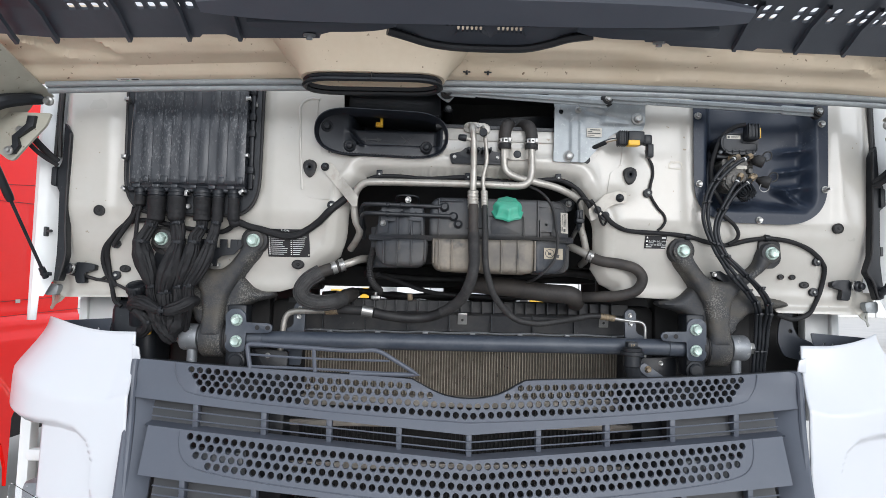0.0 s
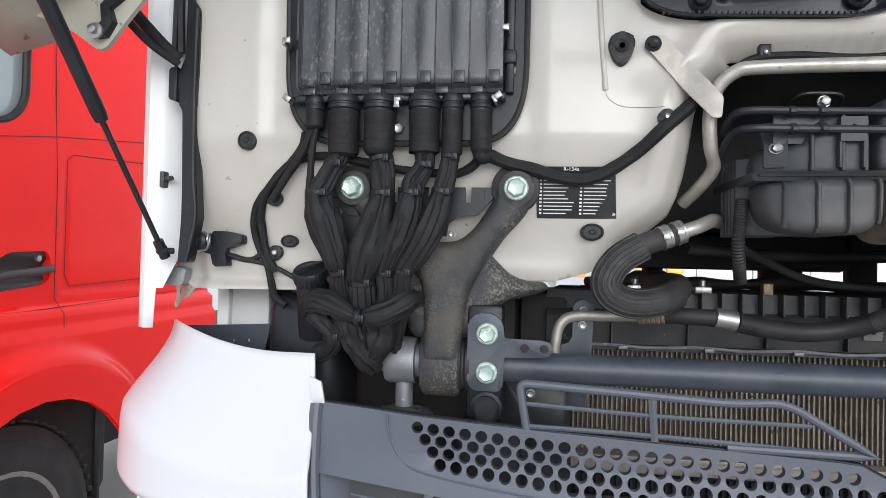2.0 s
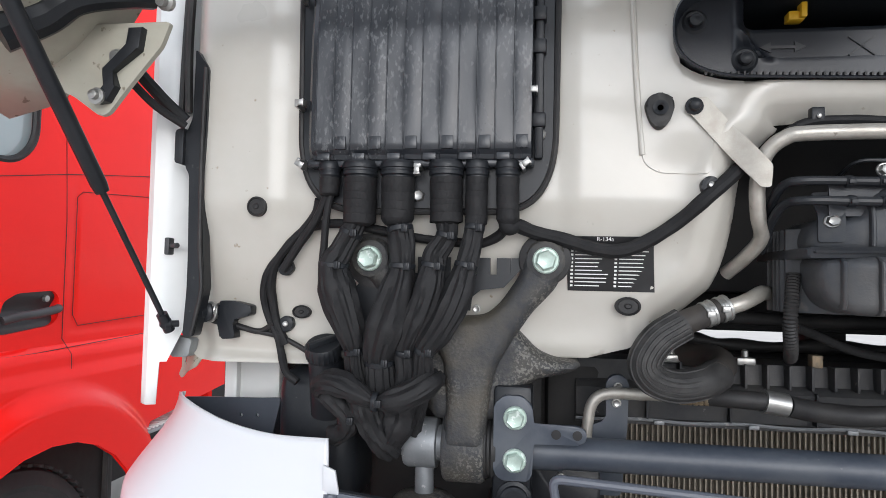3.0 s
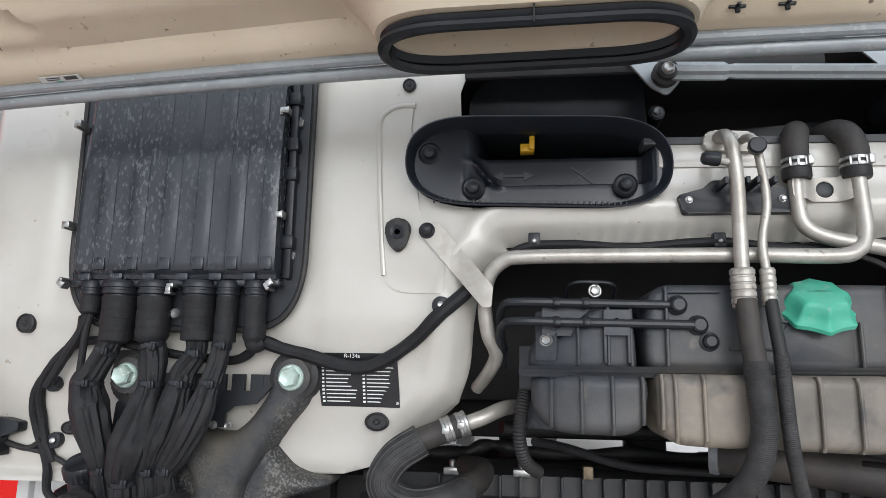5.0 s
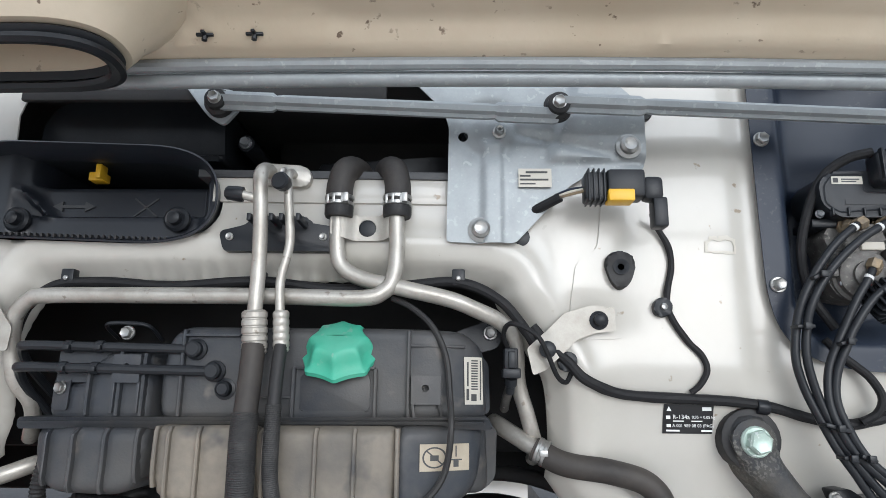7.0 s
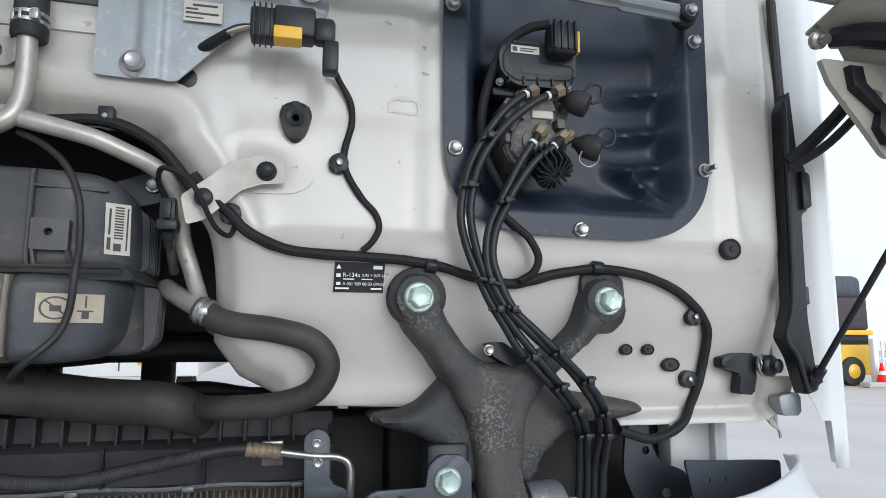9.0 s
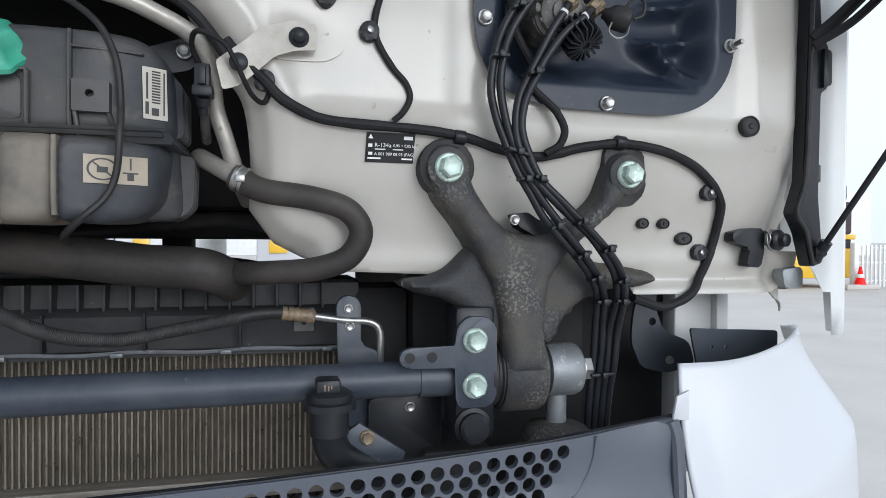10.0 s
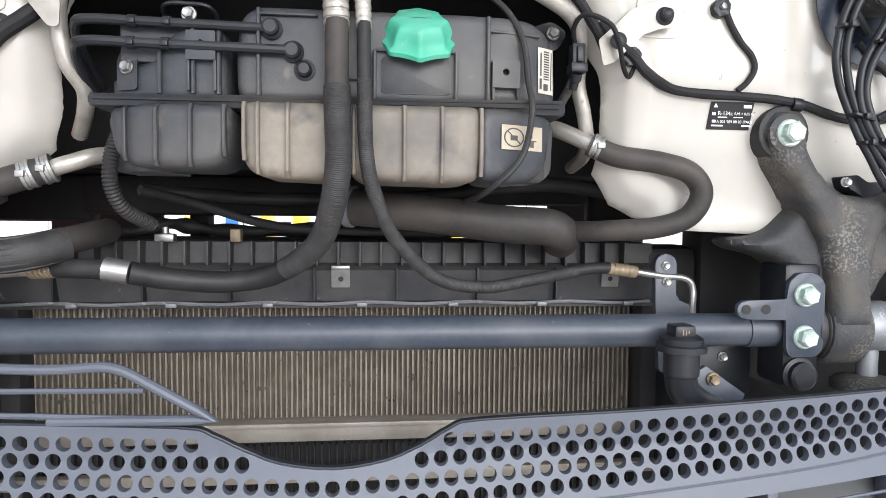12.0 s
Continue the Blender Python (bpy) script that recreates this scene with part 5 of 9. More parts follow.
part("sleeved_hose", tube(B(), [(0.034, -0.070, 1.78), (0.036, -0.072, 1.70), (0.047, -0.055, 1.650), (0.072, -0.015, 1.600), (0.128, 0.045, 1.548), (0.195, 0.075, 1.533), (0.262, 0.098, 1.540), (0.335, 0.11, 1.552)], 0.0088, 14, 10, 0.0004, 0.0020), BRAID, t)
part("hose_end", tube(B(), [(0.325, 0.109, 1.551), (0.36, 0.115, 1.556), (0.395, 0.12, 1.556)], 0.0085, 12), RUBBER, t)
crimp(t, (0.385, 0.12, 1.556), (0.43, 0.12, 1.550), 0.0095, BRASS)
part("rigid_end", tube(B(), [(0.425, 0.12, 1.551), (0.47, 0.12, 1.544), (0.503, 0.12, 1.541), (0.517, 0.12, 1.528), (0.518, 0.12, 1.49), (0.518, 0.125, 1.40)], 0.0052, 12), STEEL, t)
# block where both lines enter the plenum
bm = prism(B(), rounded([(-0.022, 2.050), (0.044, 2.046), (0.050, 2.060), (0.042, 2.074), (-0.016, 2.078), (-0.026, 2.066)], 0.008), -0.016, 0.012, 0.003)
blk = alone("pipe_flange", bm, ALU, "small aluminium pipe flange block with a hexagon bolt", "flange")
bolt("bolt", (0.014, -0.016, 2.066), (0, -1, 0), 0.013, STEEL, blk)
bm = prism(B(), rounded([(-0.062, 1.987), (-0.030, 1.995), (-0.018, 2.006), (0.048, 2.006), (0.050, 1.998), (0.088, 1.992), (0.088, 1.962), (-0.055, 1.962)], 0.005), -0.022, -0.006, 0.002)
hold = alone("pipe_holder", bm, BLACK, "black plastic holder clamping the refrigerant pipes", "pipe holder")
for x in (-0.048, 0.068):
    bolt("bolt", (x, -0.022, 1.980), (0, -1, 0), 0.010, STEEL, hold)
for x, w in ((0.001, 0.013), (0.036, 0.010)):
    bm = B()
    for e in (-1, 1):
        box(bm, x + e * w - 0.0025, x + e * w + 0.0025, -0.064, -0.020, 1.990, 1.999, 0.001)
    part("clip_jaw", bm, BLACK, hold)

# heater pipes with rubber elbows
h1 = pipe("heater_pipe", [(0.086, -0.022, 2.02), (0.086, -0.022, 1.975), (0.092, -0.022, 1.945), (0.118, -0.024, 1.928), (0.17, -0.030, 1.915), (0.225, -0.026, 1.903), (0.258, -0.018, 1.891), (0.284, -0.006, 1.880), (0.300, 0.008, 1.866), (0.308, 0.026, 1.840), (0.311, 0.042, 1.806), (0.322, 0.050, 1.769), (0.333, 0.066, 1.732), (0.338, 0.10, 1.715), (0.340, 0.16, 1.705)], 0.0098, ALU, "aluminium heater pipe with black rubber elbow", n=8)
h2 = pipe("heater_pipe", [(0.158, -0.026, 2.02), (0.160, -0.028, 1.965), (0.158, -0.032, 1.930), (0.146, -0.036, 1.910), (0.118, -0.038, 1.902), (0.02, -0.036, 1.904), (-0.12, -0.030, 1.905), (-0.258, -0.024, 1.905), (-0.290, -0.018, 1.900), (-0.310, -0.010, 1.880), (-0.316, 0.0, 1.845), (-0.312, 0.010, 1.805), (-0.302, 0.030, 1.778), (-0.312, 0.055, 1.755), (-0.332, 0.085, 1.730)], 0.0098, ALU, "long aluminium heater pipe crossing above the tank with black rubber elbow", n=8)
for t, x, dx in ((h1, 0.087, 0.022), (h2, 0.159, -0.025)):
    part("elbow", tube(B(), [(x, -0.024, 2.012), (x, -0.024, 2.045), (x + dx * 0.25, -0.016, 2.068), (x + dx * 0.7, 0.010, 2.076), (x + dx, 0.06, 2.074)], 0.0165, 18, 8), OLDRUBBER, t)
    bm = B()
    for h in (0.0, 0.0085):
        lathe(bm, (x, -0.024, 2.018 + h), (0, 0, 1), [(0.0172, 0), (0.0182, 0.0006), (0.0182, 0.0042), (0.0172, 0.005)], 24)
    for e in (-0.012, -0.004, 0.006):
        y = -0.024 - math.sqrt(0.0178 ** 2 - e * e)
        box(bm, x + e - 0.0016, x + e + 0.0016, y - 0.0012, y + 0.001, 2.019, 2.030, 0.0004)
    box(bm, x + 0.007, x + 0.014, -0.045, -0.036, 2.019, 2.031, 0.001)
    c = part("hose_clip", bm, STEEL, t)
    part("rubber_foot", lathe(B(), (x, -0.024, 2.004), (0, 0, 1), [(0.0165, 0), (0.0178, 0.003), (0.0178, 0.013)], 20), RUBBER, t)
bm = sheet(rounded([(0.098, 2.012), (0.108, 2.008), (0.140, 2.008), (0.148, 2.014), (0.168, 2.014), (0.166, 1.984), (0.145, 1.976), (0.102, 1.976), (0.078, 1.982), (0.078, 2.012)], 0.004), (circle(0.122, 1.992, 0.011, 16),), lambda x, z: -0.018 - 0.012 * smooth(0.012, 0.03, abs(x - 0.122)), 0.006, 0.0015)
hb = alone("heater_pipe_bracket", bm, TINPLATE, "pressed metal bracket holding the heater pipes", "bracket")
part("hole_plug", lathe(B(), (0.122, -0.013, 1.992), (0, -1, 0), [(0.0108, 0), (0.0108, 0.003), (0.008, 0.004)], 18), BLACK, hb)
t = pipe("tank_outlet_pipe", [(0.284, 0.115, 1.756), (0.288, 0.094, 1.754), (0.296, 0.076, 1.749), (0.316, 0.058, 1.737), (0.338, 0.044, 1.724)], 0.0112, ALU, "short aluminium outlet pipe of the tank")
t = pipe("tank_inlet_pipe", [(-0.270, 0.11, 1.704), (-0.288, 0.075, 1.704), (-0.302, 0.052, 1.700), (-0.320, 0.040, 1.692), (-0.336, 0.036, 1.686), (-0.352, 0.038, 1.680)], 0.0105, ALU, "bent aluminium stub of the coolant hose")
pipe("dark_riser_pipe", [(0.301, 0.022, 1.812), (0.299, 0.045, 1.797), (0.297, 0.066, 1.786), (0.296, 0.088, 1.774)], 0.0060, VALVE, "thin rusty riser pipe beside the tank")

# coolant hoses
def clamp(parent, p, q, r):
    bm = lathe(B(), p, Vector(q) - Vector(p), [(r, 0), (r * 1.05, 0.0008), (r * 1.05, 0.004), (r, 0.005), (r, 0.009), (r * 1.05, 0.010), (r * 1.05, 0.0132), (r, 0.014)], 24)
    d, u, w = frame_of(Vector(q) - Vector(p))
    e = Vector(p) + d * 0.007 + Vector((0, -r * 1.02, 0))
    box(bm, e.x - 0.005, e.x + 0.005, e.y - 0.004, e.y + 0.001, e.z - 0.004, e.z + 0.004, 0.001)
    part("hose_clamp", bm, STEEL, parent)


hr = pipe("coolant_hose", [(0.330, 0.047, 1.7275), (0.365, 0.036, 1.711), (0.42, 0.030, 1.703), (0.462, 0.028, 1.690), (0.480, 0.030, 1.663), (0.465, 0.036, 1.632), (0.425, 0.046, 1.617), (0.372, 0.068, 1.612), (0.338, 0.095, 1.610), (0.300, 0.140, 1.610), (0.262, 0.200, 1.606)], 0.0148, OLDRUBBER, "dusty black rubber coolant hose bent in a hairpin", "hose", "coolant hoses", 18, 8)
clamp(hr, (0.333, 0.046, 1.7265), (0.350, 0.041, 1.719), 0.0158)
hl = pipe("coolant_hose", [(-0.345, 0.038, 1.684), (-0.375, 0.030, 1.673), (-0.408, 0.022, 1.660)], 0.0165, OLDRUBBER, "black rubber coolant hose in ribbed heat sleeve", "hose", "coolant hoses", 18, 6)
clamp(hl, (-0.342, 0.038, 1.685), (-0.355, 0.035, 1.680), 0.0172)
clamp(hl, (-0.362, 0.033, 1.678), (-0.375, 0.030, 1.673), 0.0172)
sl = part("sleeve", tube(B(), [(-0.402, 0.022, 1.662), (-0.435, 0.016, 1.640), (-0.452, 0.014, 1.610), (-0.440, 0.02, 1.588), (-0.408, 0.03, 1.578), (-0.372, 0.045, 1.582), (-0.345, 0.07, 1.590)], 0.0225, 20, 8), BRAID, hl)
path = spline([(-0.402, 0.022, 1.662), (-0.435, 0.016, 1.640), (-0.452, 0.014, 1.610), (-0.440, 0.02, 1.588), (-0.408, 0.03, 1.578), (-0.372, 0.045, 1.582), (-0.345, 0.07, 1.590)], 8)
for k in range(7):
    off = -0.0195 + k * 0.0065
    pts = []
    for i, c in enumerate(path):
        d = (path[min(i + 1, len(path) - 1)] - path[max(i - 1, 0)]).normalized()
        side = d.cross(Vector((0, 1, 0))).normalized()
        pts.append(c + side * off + Vector((0, -1, 0)) * math.sqrt(max(0.0, 0.0228 ** 2 - off ** 2)))
    part("sleeve_rib", tube(B(), pts, 0.0016, 5, 1), BRAID, sl)
part("lower_run", tube(B(), [(-0.35, 0.06, 1.592), (-0.33, 0.10, 1.60), (-0.33, 0.16, 1.605), (-0.36, 0.22, 1.60)], 0.018, 16), OLDRUBBER, hl)
bh = pipe("radiator_hose", [(0.012, 0.14, 1.642), (0.06, 0.12, 1.638), (0.13, 0.105, 1.632), (0.22, 0.10, 1.620), (0.285, 0.095, 1.616), (0.312, 0.11, 1.606), (0.322, 0.15, 1.595)], 0.0265, OLDRUBBER, "thick dusty radiator hose under the tank", "hose", "coolant hoses", 22, 8)
part("end_collar", lathe(B(), (0.005, 0.142, 1.643), (0.92, -0.38, -0.07), [(0.026, 0), (0.030, 0.001), (0.030, 0.012), (0.027, 0.013)], 24), DULLSTEEL, bh)
pipe("drain_hose", [(-0.262, 0.03, 1.73), (-0.268, 0.02, 1.70), (-0.270, 0.02, 1.665), (-0.262, 0.04, 1.635), (-0.245, 0.09, 1.615)], 0.0095, RUBBER, "thin corrugated black drain hose", "hose", "coolant hoses", 12, 8, 0.0014, 0.005)
pipe("engine_loom", [(-0.25, 0.06, 1.66), (-0.20, 0.12, 1.645), (-0.12, 0.17, 1.618), (-0.03, 0.2, 1.607), (0.2, 0.22, 1.603), (0.36, 0.24, 1.60)], 0.0065, TAPE, "black taped wiring behind the radiator top", "cable", "cables")

# ---- expansion tank ----

def tank_bend(v):
    """The tank's front rounds back towards both ends."""
    low = smooth(1.77, 1.75, v.z)
    k = (1 - low) * 0.034 * (max(0.0, v.x - 0.19) / 0.068) ** 2 + low * 0.045 * (max(0.0, v.x - 0.13) / 0.115) ** 2 + 0.030 * (max(0.0, -0.17 - v.x) / 0.09) ** 2
    f = smooth(0.10, 0.0, v.y)
    return Vector((v.x + 0.35 * k * (1 if v.x > 0 else -0.2), v.y + k * f, v.z))


BEND[0] = tank_bend
tank = thing("expansion_tank", (0, 0.05, 1.67), "dusty dark grey coolant expansion tank with green cap", "expansion tank")
def moulding(name, outline, y0, r, mat, label=""):
    part(name, sheet(outline, (), shell_face(outline, y0, r), 0.006, 0.10), mat, tank, label, 60)


def shell_rib(name, x, outline, y0, r, z0, z1, mat, proud=0.006):
    """A thin rib that follows the moulded face."""
    f = shell_face(outline, y0, r)
    zs = np.linspace(z0, z1, 12)
    bm = B()
    rows = []
    for z in zs:
        y = f(x, z) - proud
        rows.append([bm.verts.new(p) for p in ((x - 0.0026, y + 0.03, z), (x - 0.0022, y + 0.0012, z), (x - 0.0010, y, z), (x + 0.0010, y, z), (x + 0.0022, y + 0.0012, z), (x + 0.0026, y + 0.03, z))])
    for a, b in zip(rows, rows[1:]):
        skin(bm, a, b)
    bm.faces.new(rows[0])
    bm.faces.new(rows[-1])
    part(name, bm, mat, tank)


LOW_L = rounded([(-0.254, 1.752), (-0.252, 1.712), (-0.240, 1.690), (-0.218, 1.681), (-0.140, 1.680), (-0.120, 1.690), (-0.115, 1.712), (-0.113, 1.752)], 0.012, 4)
UP_L = rounded([(-0.256, 1.758), (-0.122, 1.758), (-0.126, 1.842), (-0.160, 1.845), (-0.195, 1.826), (-0.205, 1.802), (-0.246, 1.800), (-0.256, 1.782)], 0.012, 4)
LOW_A = rounded([(-0.104, 1.756), (-0.103, 1.700), (-0.098, 1.682), (-0.082, 1.672), (-0.005, 1.669), (0.012, 1.680), (0.014, 1.756)], 0.010, 5)
LOW_B = rounded([(0.010, 1.756), (0.012, 1.684), (0.028, 1.669), (0.145, 1.667), (0.166, 1.672), (0.169, 1.757)], 0.014, 5)
LOW_C = rounded([(0.163, 1.757), (0.164, 1.676), (0.176, 1.668), (0.222, 1.670), (0.242, 1.690), (0.249, 1.758)], 0.016, 5)
UP_M = rounded([(-0.112, 1.760), (0.258, 1.762), (0.255, 1.846), (0.236, 1.866), (0.15, 1.868), (-0.092, 1.868), (-0.110, 1.850)], 0.016, 5)
moulding("left_lower_shell", LOW_L, -0.050, 0.012, TANK)
moulding("left_upper_shell", UP_L, -0.030, 0.009, TANK)
moulding("main_lower_shell", LOW_A, -0.054, 0.012, TANKTAN, "tan dust-stained lower bowl")
moulding("main_lower_shell", LOW_B, -0.054, 0.012, TANKTAN, "tan dust-stained lower bowl")
moulding("end_lower_shell", LOW_C, -0.054, 0.012, TANK, "grey stained end of the lower bowl")
moulding("main_upper_shell", UP_M, -0.030, 0.009, TANK)
bm = B()
prism(bm, rounded([(-0.268, 1.7495), (-0.268, 1.7625), (0.258, 1.7675), (0.258, 1.7535)], 0.003), -0.072, 0.15, 0.003)
part("weld_flange", bm, TANK, tank)
part("weld_bead", prism(B(), rounded([(-0.262, 1.7555), (-0.262, 1.7585), (0.252, 1.7625), (0.252, 1.7590)], 0.001), -0.0745, -0.06, 0.001), TANK, tank)
# raised webs on the upper face
for x0, x1, z0, z1 in ((0.045, 0.140, 1.8195, 1.8225), (-0.012, 0.045, 1.786, 1.7885), (-0.086, -0.020, 1.856, 1.859), (0.178, 0.238, 1.846, 1.849)):
    part("web", box(B(), x0, x1, -0.0365, -0.02, z0, z1, 0.001), TANK, tank)
for x, o, z0 in ((-0.230, LOW_L, 1.688), (-0.194, LOW_L, 1.682), (-0.157, LOW_L, 1.682), (-0.121, LOW_L, 1.694)):
    shell_rib("lower_rib", x, o, -0.050, 0.012, z0, 1.752, TANK, 0.008)
for x, o, z0 in ((-0.084, LOW_A, 1.675), (-0.051, LOW_A, 1.671), (-0.099, LOW_A, 1.690), (0.022, LOW_B, 1.676), (0.079, LOW_B, 1.669), (0.122, LOW_B, 1.668), (0.167, LOW_C, 1.676)):
    shell_rib("lower_rib", x, o, -0.054, 0.012, z0, 1.755, TANKTAN, 0.007)
for x, o, z1 in ((-0.195, UP_L, 1.822), (-0.158, UP_L, 1.842), (-0.130, UP_L, 1.836), (0.045, UP_M, 1.82), (0.140, UP_M, 1.82), (0.178, UP_M, 1.864), (-0.086, UP_M, 1.864)):
    shell_rib("upper_rib", x, o, -0.030, 0.009, 1.765, z1, TANK, 0.008)
part("spout_recess", prism(B(), rounded([(0.052, 1.772), (0.134, 1.772), (0.134, 1.812), (0.118, 1.822), (0.068, 1.822), (0.052, 1.812)], 0.006), -0.0315, -0.02, 0.001), TANK, tank)
for k in range(5):
    part("side_rib", box(B(), -0.268, -0.20, 0.0 + k * 0.026, 0.004 + k * 0.026, 1.68, 1.79, 0.0014), TANK, tank)
part("end_wall", box(B(), 0.19, 0.2545, 0.0, 0.13, 1.674, 1.846, 0.012, 3), TANK, tank)
for k in range(7):
    y = 0.010 + k * 0.017
    part("end_rib", prism(B(), rounded([(0.20, 1.674), (0.250, 1.676), (0.262, 1.690), (0.264, 1.752), (0.20, 1.752)], 0.008), y, y + 0.005, 0.001), TANK, tank)
    part("end_rib", prism(B(), rounded([(0.20, 1.768), (0.262, 1.768), (0.261, 1.832), (0.248, 1.846), (0.20, 1.846)], 0.008), y, y + 0.005, 0.001), TANK, tank)
# pocket with a square hole, twice
for x, z in ((-0.148, 1.818), (0.198, 1.797)):
    bm = sheet(rounded([(x - 0.016, z - 0.016), (x + 0.016, z - 0.016), (x + 0.016, z + 0.016), (x - 0.016, z + 0.016)], 0.002), (circle(x, z + 0.002, 0.004),), -0.042, 0, 0.012)
    part("tab", bm, TANK, tank)
    for e in (-1, 1):
        part("tab_leg", box(B(), x + e * 0.0145 - 0.0018, x + e * 0.0145 + 0.0018, -0.040, -0.02, z - 0.050, z - 0.014, 0.0008), TANK, tank)
bm = sheet(rounded([(-0.247, 1.770), (-0.222, 1.770), (-0.220, 1.835), (-0.247, 1.835)], 0.004), (), lambda x, z: -0.034 + 0.02 * smooth(1.80, 1.83, z), 0.008, 0.003)
part("front_strap", bm, TANK, tank)
bolt("bolt", (-0.2345, -0.034, 1.796), (0, -1, 0), 0.017, STEEL, tank)
part("level_nub", lathe(B(), (-0.035, -0.026, 1.796), (0, -1, 0), [(0.0125, 0), (0.0125, 0.005), (0.009, 0.006), (0.0085, 0.014), (0.006, 0.016)], 18), BLACK, tank)
# filler spout and cap
part("filler_collar", lathe(B(), (0.096, -0.002, 1.815), (0, -0.8, 1), [(0.021, -0.01), (0.022, 0.014), (0.020, 0.016)], 24), TANK, tank)
bm = B()
d, u, w = frame_of((0, -0.85, 1))
at = Vector((0.096, -0.018, 1.834))
rows = []
for r, h, star in ((0.041, 0.0, 0.12), (0.0440, 0.001, 0.14), (0.0440, 0.006, 0.15), (0.0420, 0.0075, 0.16), (0.0375, 0.010, 0.17), (0.0350, 0.018, 0.18), (0.0325, 0.025, 0.17), (0.0295, 0.0295, 0.15), (0.0265, 0.0312, 0.10), (0.012, 0.0318, 0.0)):
    rows.append([bm.verts.new(at + d * h + (u * math.cos(a) + w * math.sin(a)) * (r * 1.06 * (1 + star * 0.5 - star * abs(math.sin(4 * a)) ** 0.8))) for a in (2 * math.pi * (i + 0.5) / 80 for i in range(80))])
for a, b in zip(rows, rows[1:]):
    skin(bm, a, b)
bm.faces.new(rows[0])
bm.faces.new(rows[-1])
cap = part("cap", bm, GREEN, tank, "bright green fluted screw cap", 50)
top_bm = B()
for k in (-1, 0, 1):
    p = at + d * 0.0322 + u * (k * 0.006)
    box(top_bm, -0.008, 0.008, -0.0012, 0.0012, -0.0008, 0.0003, turn=Matrix.Translation(p) @ d.to_track_quat("Z", "Y").to_matrix().to_4x4())
part("cap_print", top_bm, GREEN, cap)
# stickers
st = part("part_sticker", sheet([(0.2375, 1.781), (0.2545, 1.781), (0.2535, 1.836), (0.2365, 1.836)], (), -0.0318, 0.004, 0.0012), LABELWHITE, tank, "white part sticker with bar print")
bars([(0.2435, 0.2495, 1.831 - 0.0030 * k, 1.8326 - 0.0030 * k) for k in range(12)], -0.0321, INK, st)
bars([(0.2515, 0.2525, 1.786, 1.832), (0.2395, 0.2410, 1.802, 1.830), (0.2390, 0.2415, 1.786, 1.799), (0.2435, 0.2485, 1.785, 1.793)], -0.0321, INK, st)
bm = sheet([(0.189, 1.709), (0.235, 1.709), (0.235, 1.738), (0.189, 1.738)], (), -0.0562, 0.005, 0.001)
st = part("warning_sticker", bm, STICKER, tank, "worn cream warning sticker with a crossed circle")
bm = B()
hoop(bm, [[Vector((0.203 + r * math.cos(a), -0.0564, 1.7235 + r * math.sin(a))) for a in (2 * math.pi * i / 28 for i in range(28))] for r in (0.0115, 0.0098)])
box(bm, 0.203 - 0.0105, 0.203 + 0.0105, -0.0566, -0.0563, 1.7228, 1.7242, turn=Matrix.Translation((0.203, 0, 1.7235)) @ pose(0, 0, 0, 0, 45, 0) @ Matrix.Translation((-0.203, 0, -1.7235)))
box(bm, 0.199, 0.207, -0.0566, -0.0563, 1.720, 1.726)
part("crossed_circle", bm, INK, st)
bm = B()
box(bm, 0.2225, 0.2237, -0.0566, -0.0563, 1.724, 1.736)
box(bm, 0.2175, 0.2285, -0.0566, -0.0563, 1.720, 1.7215)
box(bm, 0.2207, 0.2255, -0.0566, -0.0563, 1.713, 1.720)
part("pictogram", bm, INK, st)
BEND[0] = None
# two small vent hoses on top
for z, x1, yo in ((1.841, -0.072, -0.034), (1.816, -0.048, -0.040)):
    v = thing("vent_hose", (-0.30, 0.0, z), "slim black vent hose with elbow on the tank", "hose", "vent hoses")
    part("run", tube(B(), [(-0.292, 0.06, z - 0.055), (-0.296, 0.01, z - 0.02), (-0.290, -0.018, z), (-0.27, yo, z + 0.003), (-0.20, yo, z + 0.002), (x1, yo, z)], 0.0058, 10), BLACK, v)
    part("elbow_cap", lathe(B(), (x1, -0.024, z), (0, -1, 0), [(0.0125, 0), (0.0125, 0.010), (0.0095, 0.012), (0.0095, 0.020), (0.007, 0.022)], 18), BLACK, v)
    for x in (-0.222, -0.185):
        bm = B()
        lathe(bm, (x - 0.005, yo, z + 0.002), (1, 0, 0), [(0.0068, 0), (0.0075, 0.001), (0.0075, 0.008), (0.0068, 0.009)], 12)
        box(bm, x - 0.004, x + 0.004, yo - 0.010, yo - 0.004, z - 0.002, z + 0.004, 0.0008)
        part("ring_clip", bm, BLACK, v)
bm = sheet(rounded([(-0.240, 1.802), (-0.165, 1.802), (-0.165, 1.846), (-0.178, 1.840), (-0.225, 1.840), (-0.240, 1.846)], 0.003), (), -0.022, 0, 0.003)
alone("vent_hose_plate", bm, TANK, "grey plastic plate carrying the vent hoses", "bracket")
bm = B()
tube(bm, [(-0.205, 0.04, 1.858), (-0.20, 0.0, 1.872), (-0.17, -0.005, 1.874), (-0.145, -0.002, 1.870), (-0.142, 0.03, 1.855)], 0.0025, 8)
tank_brk = alone("tank_top_bracket", bm, BLACK, "black wire bracket above the tank", "bracket")
bolt("bolt", (-0.170, -0.004, 1.862), (0, -1, 0), 0.018, STEEL, tank_brk)
bm = sheet(rounded([(0.225, 1.835), (0.285, 1.850), (0.296, 1.872), (0.275, 1.886), (0.23, 1.87)], 0.008), (), 0.044, 0, 0.004)
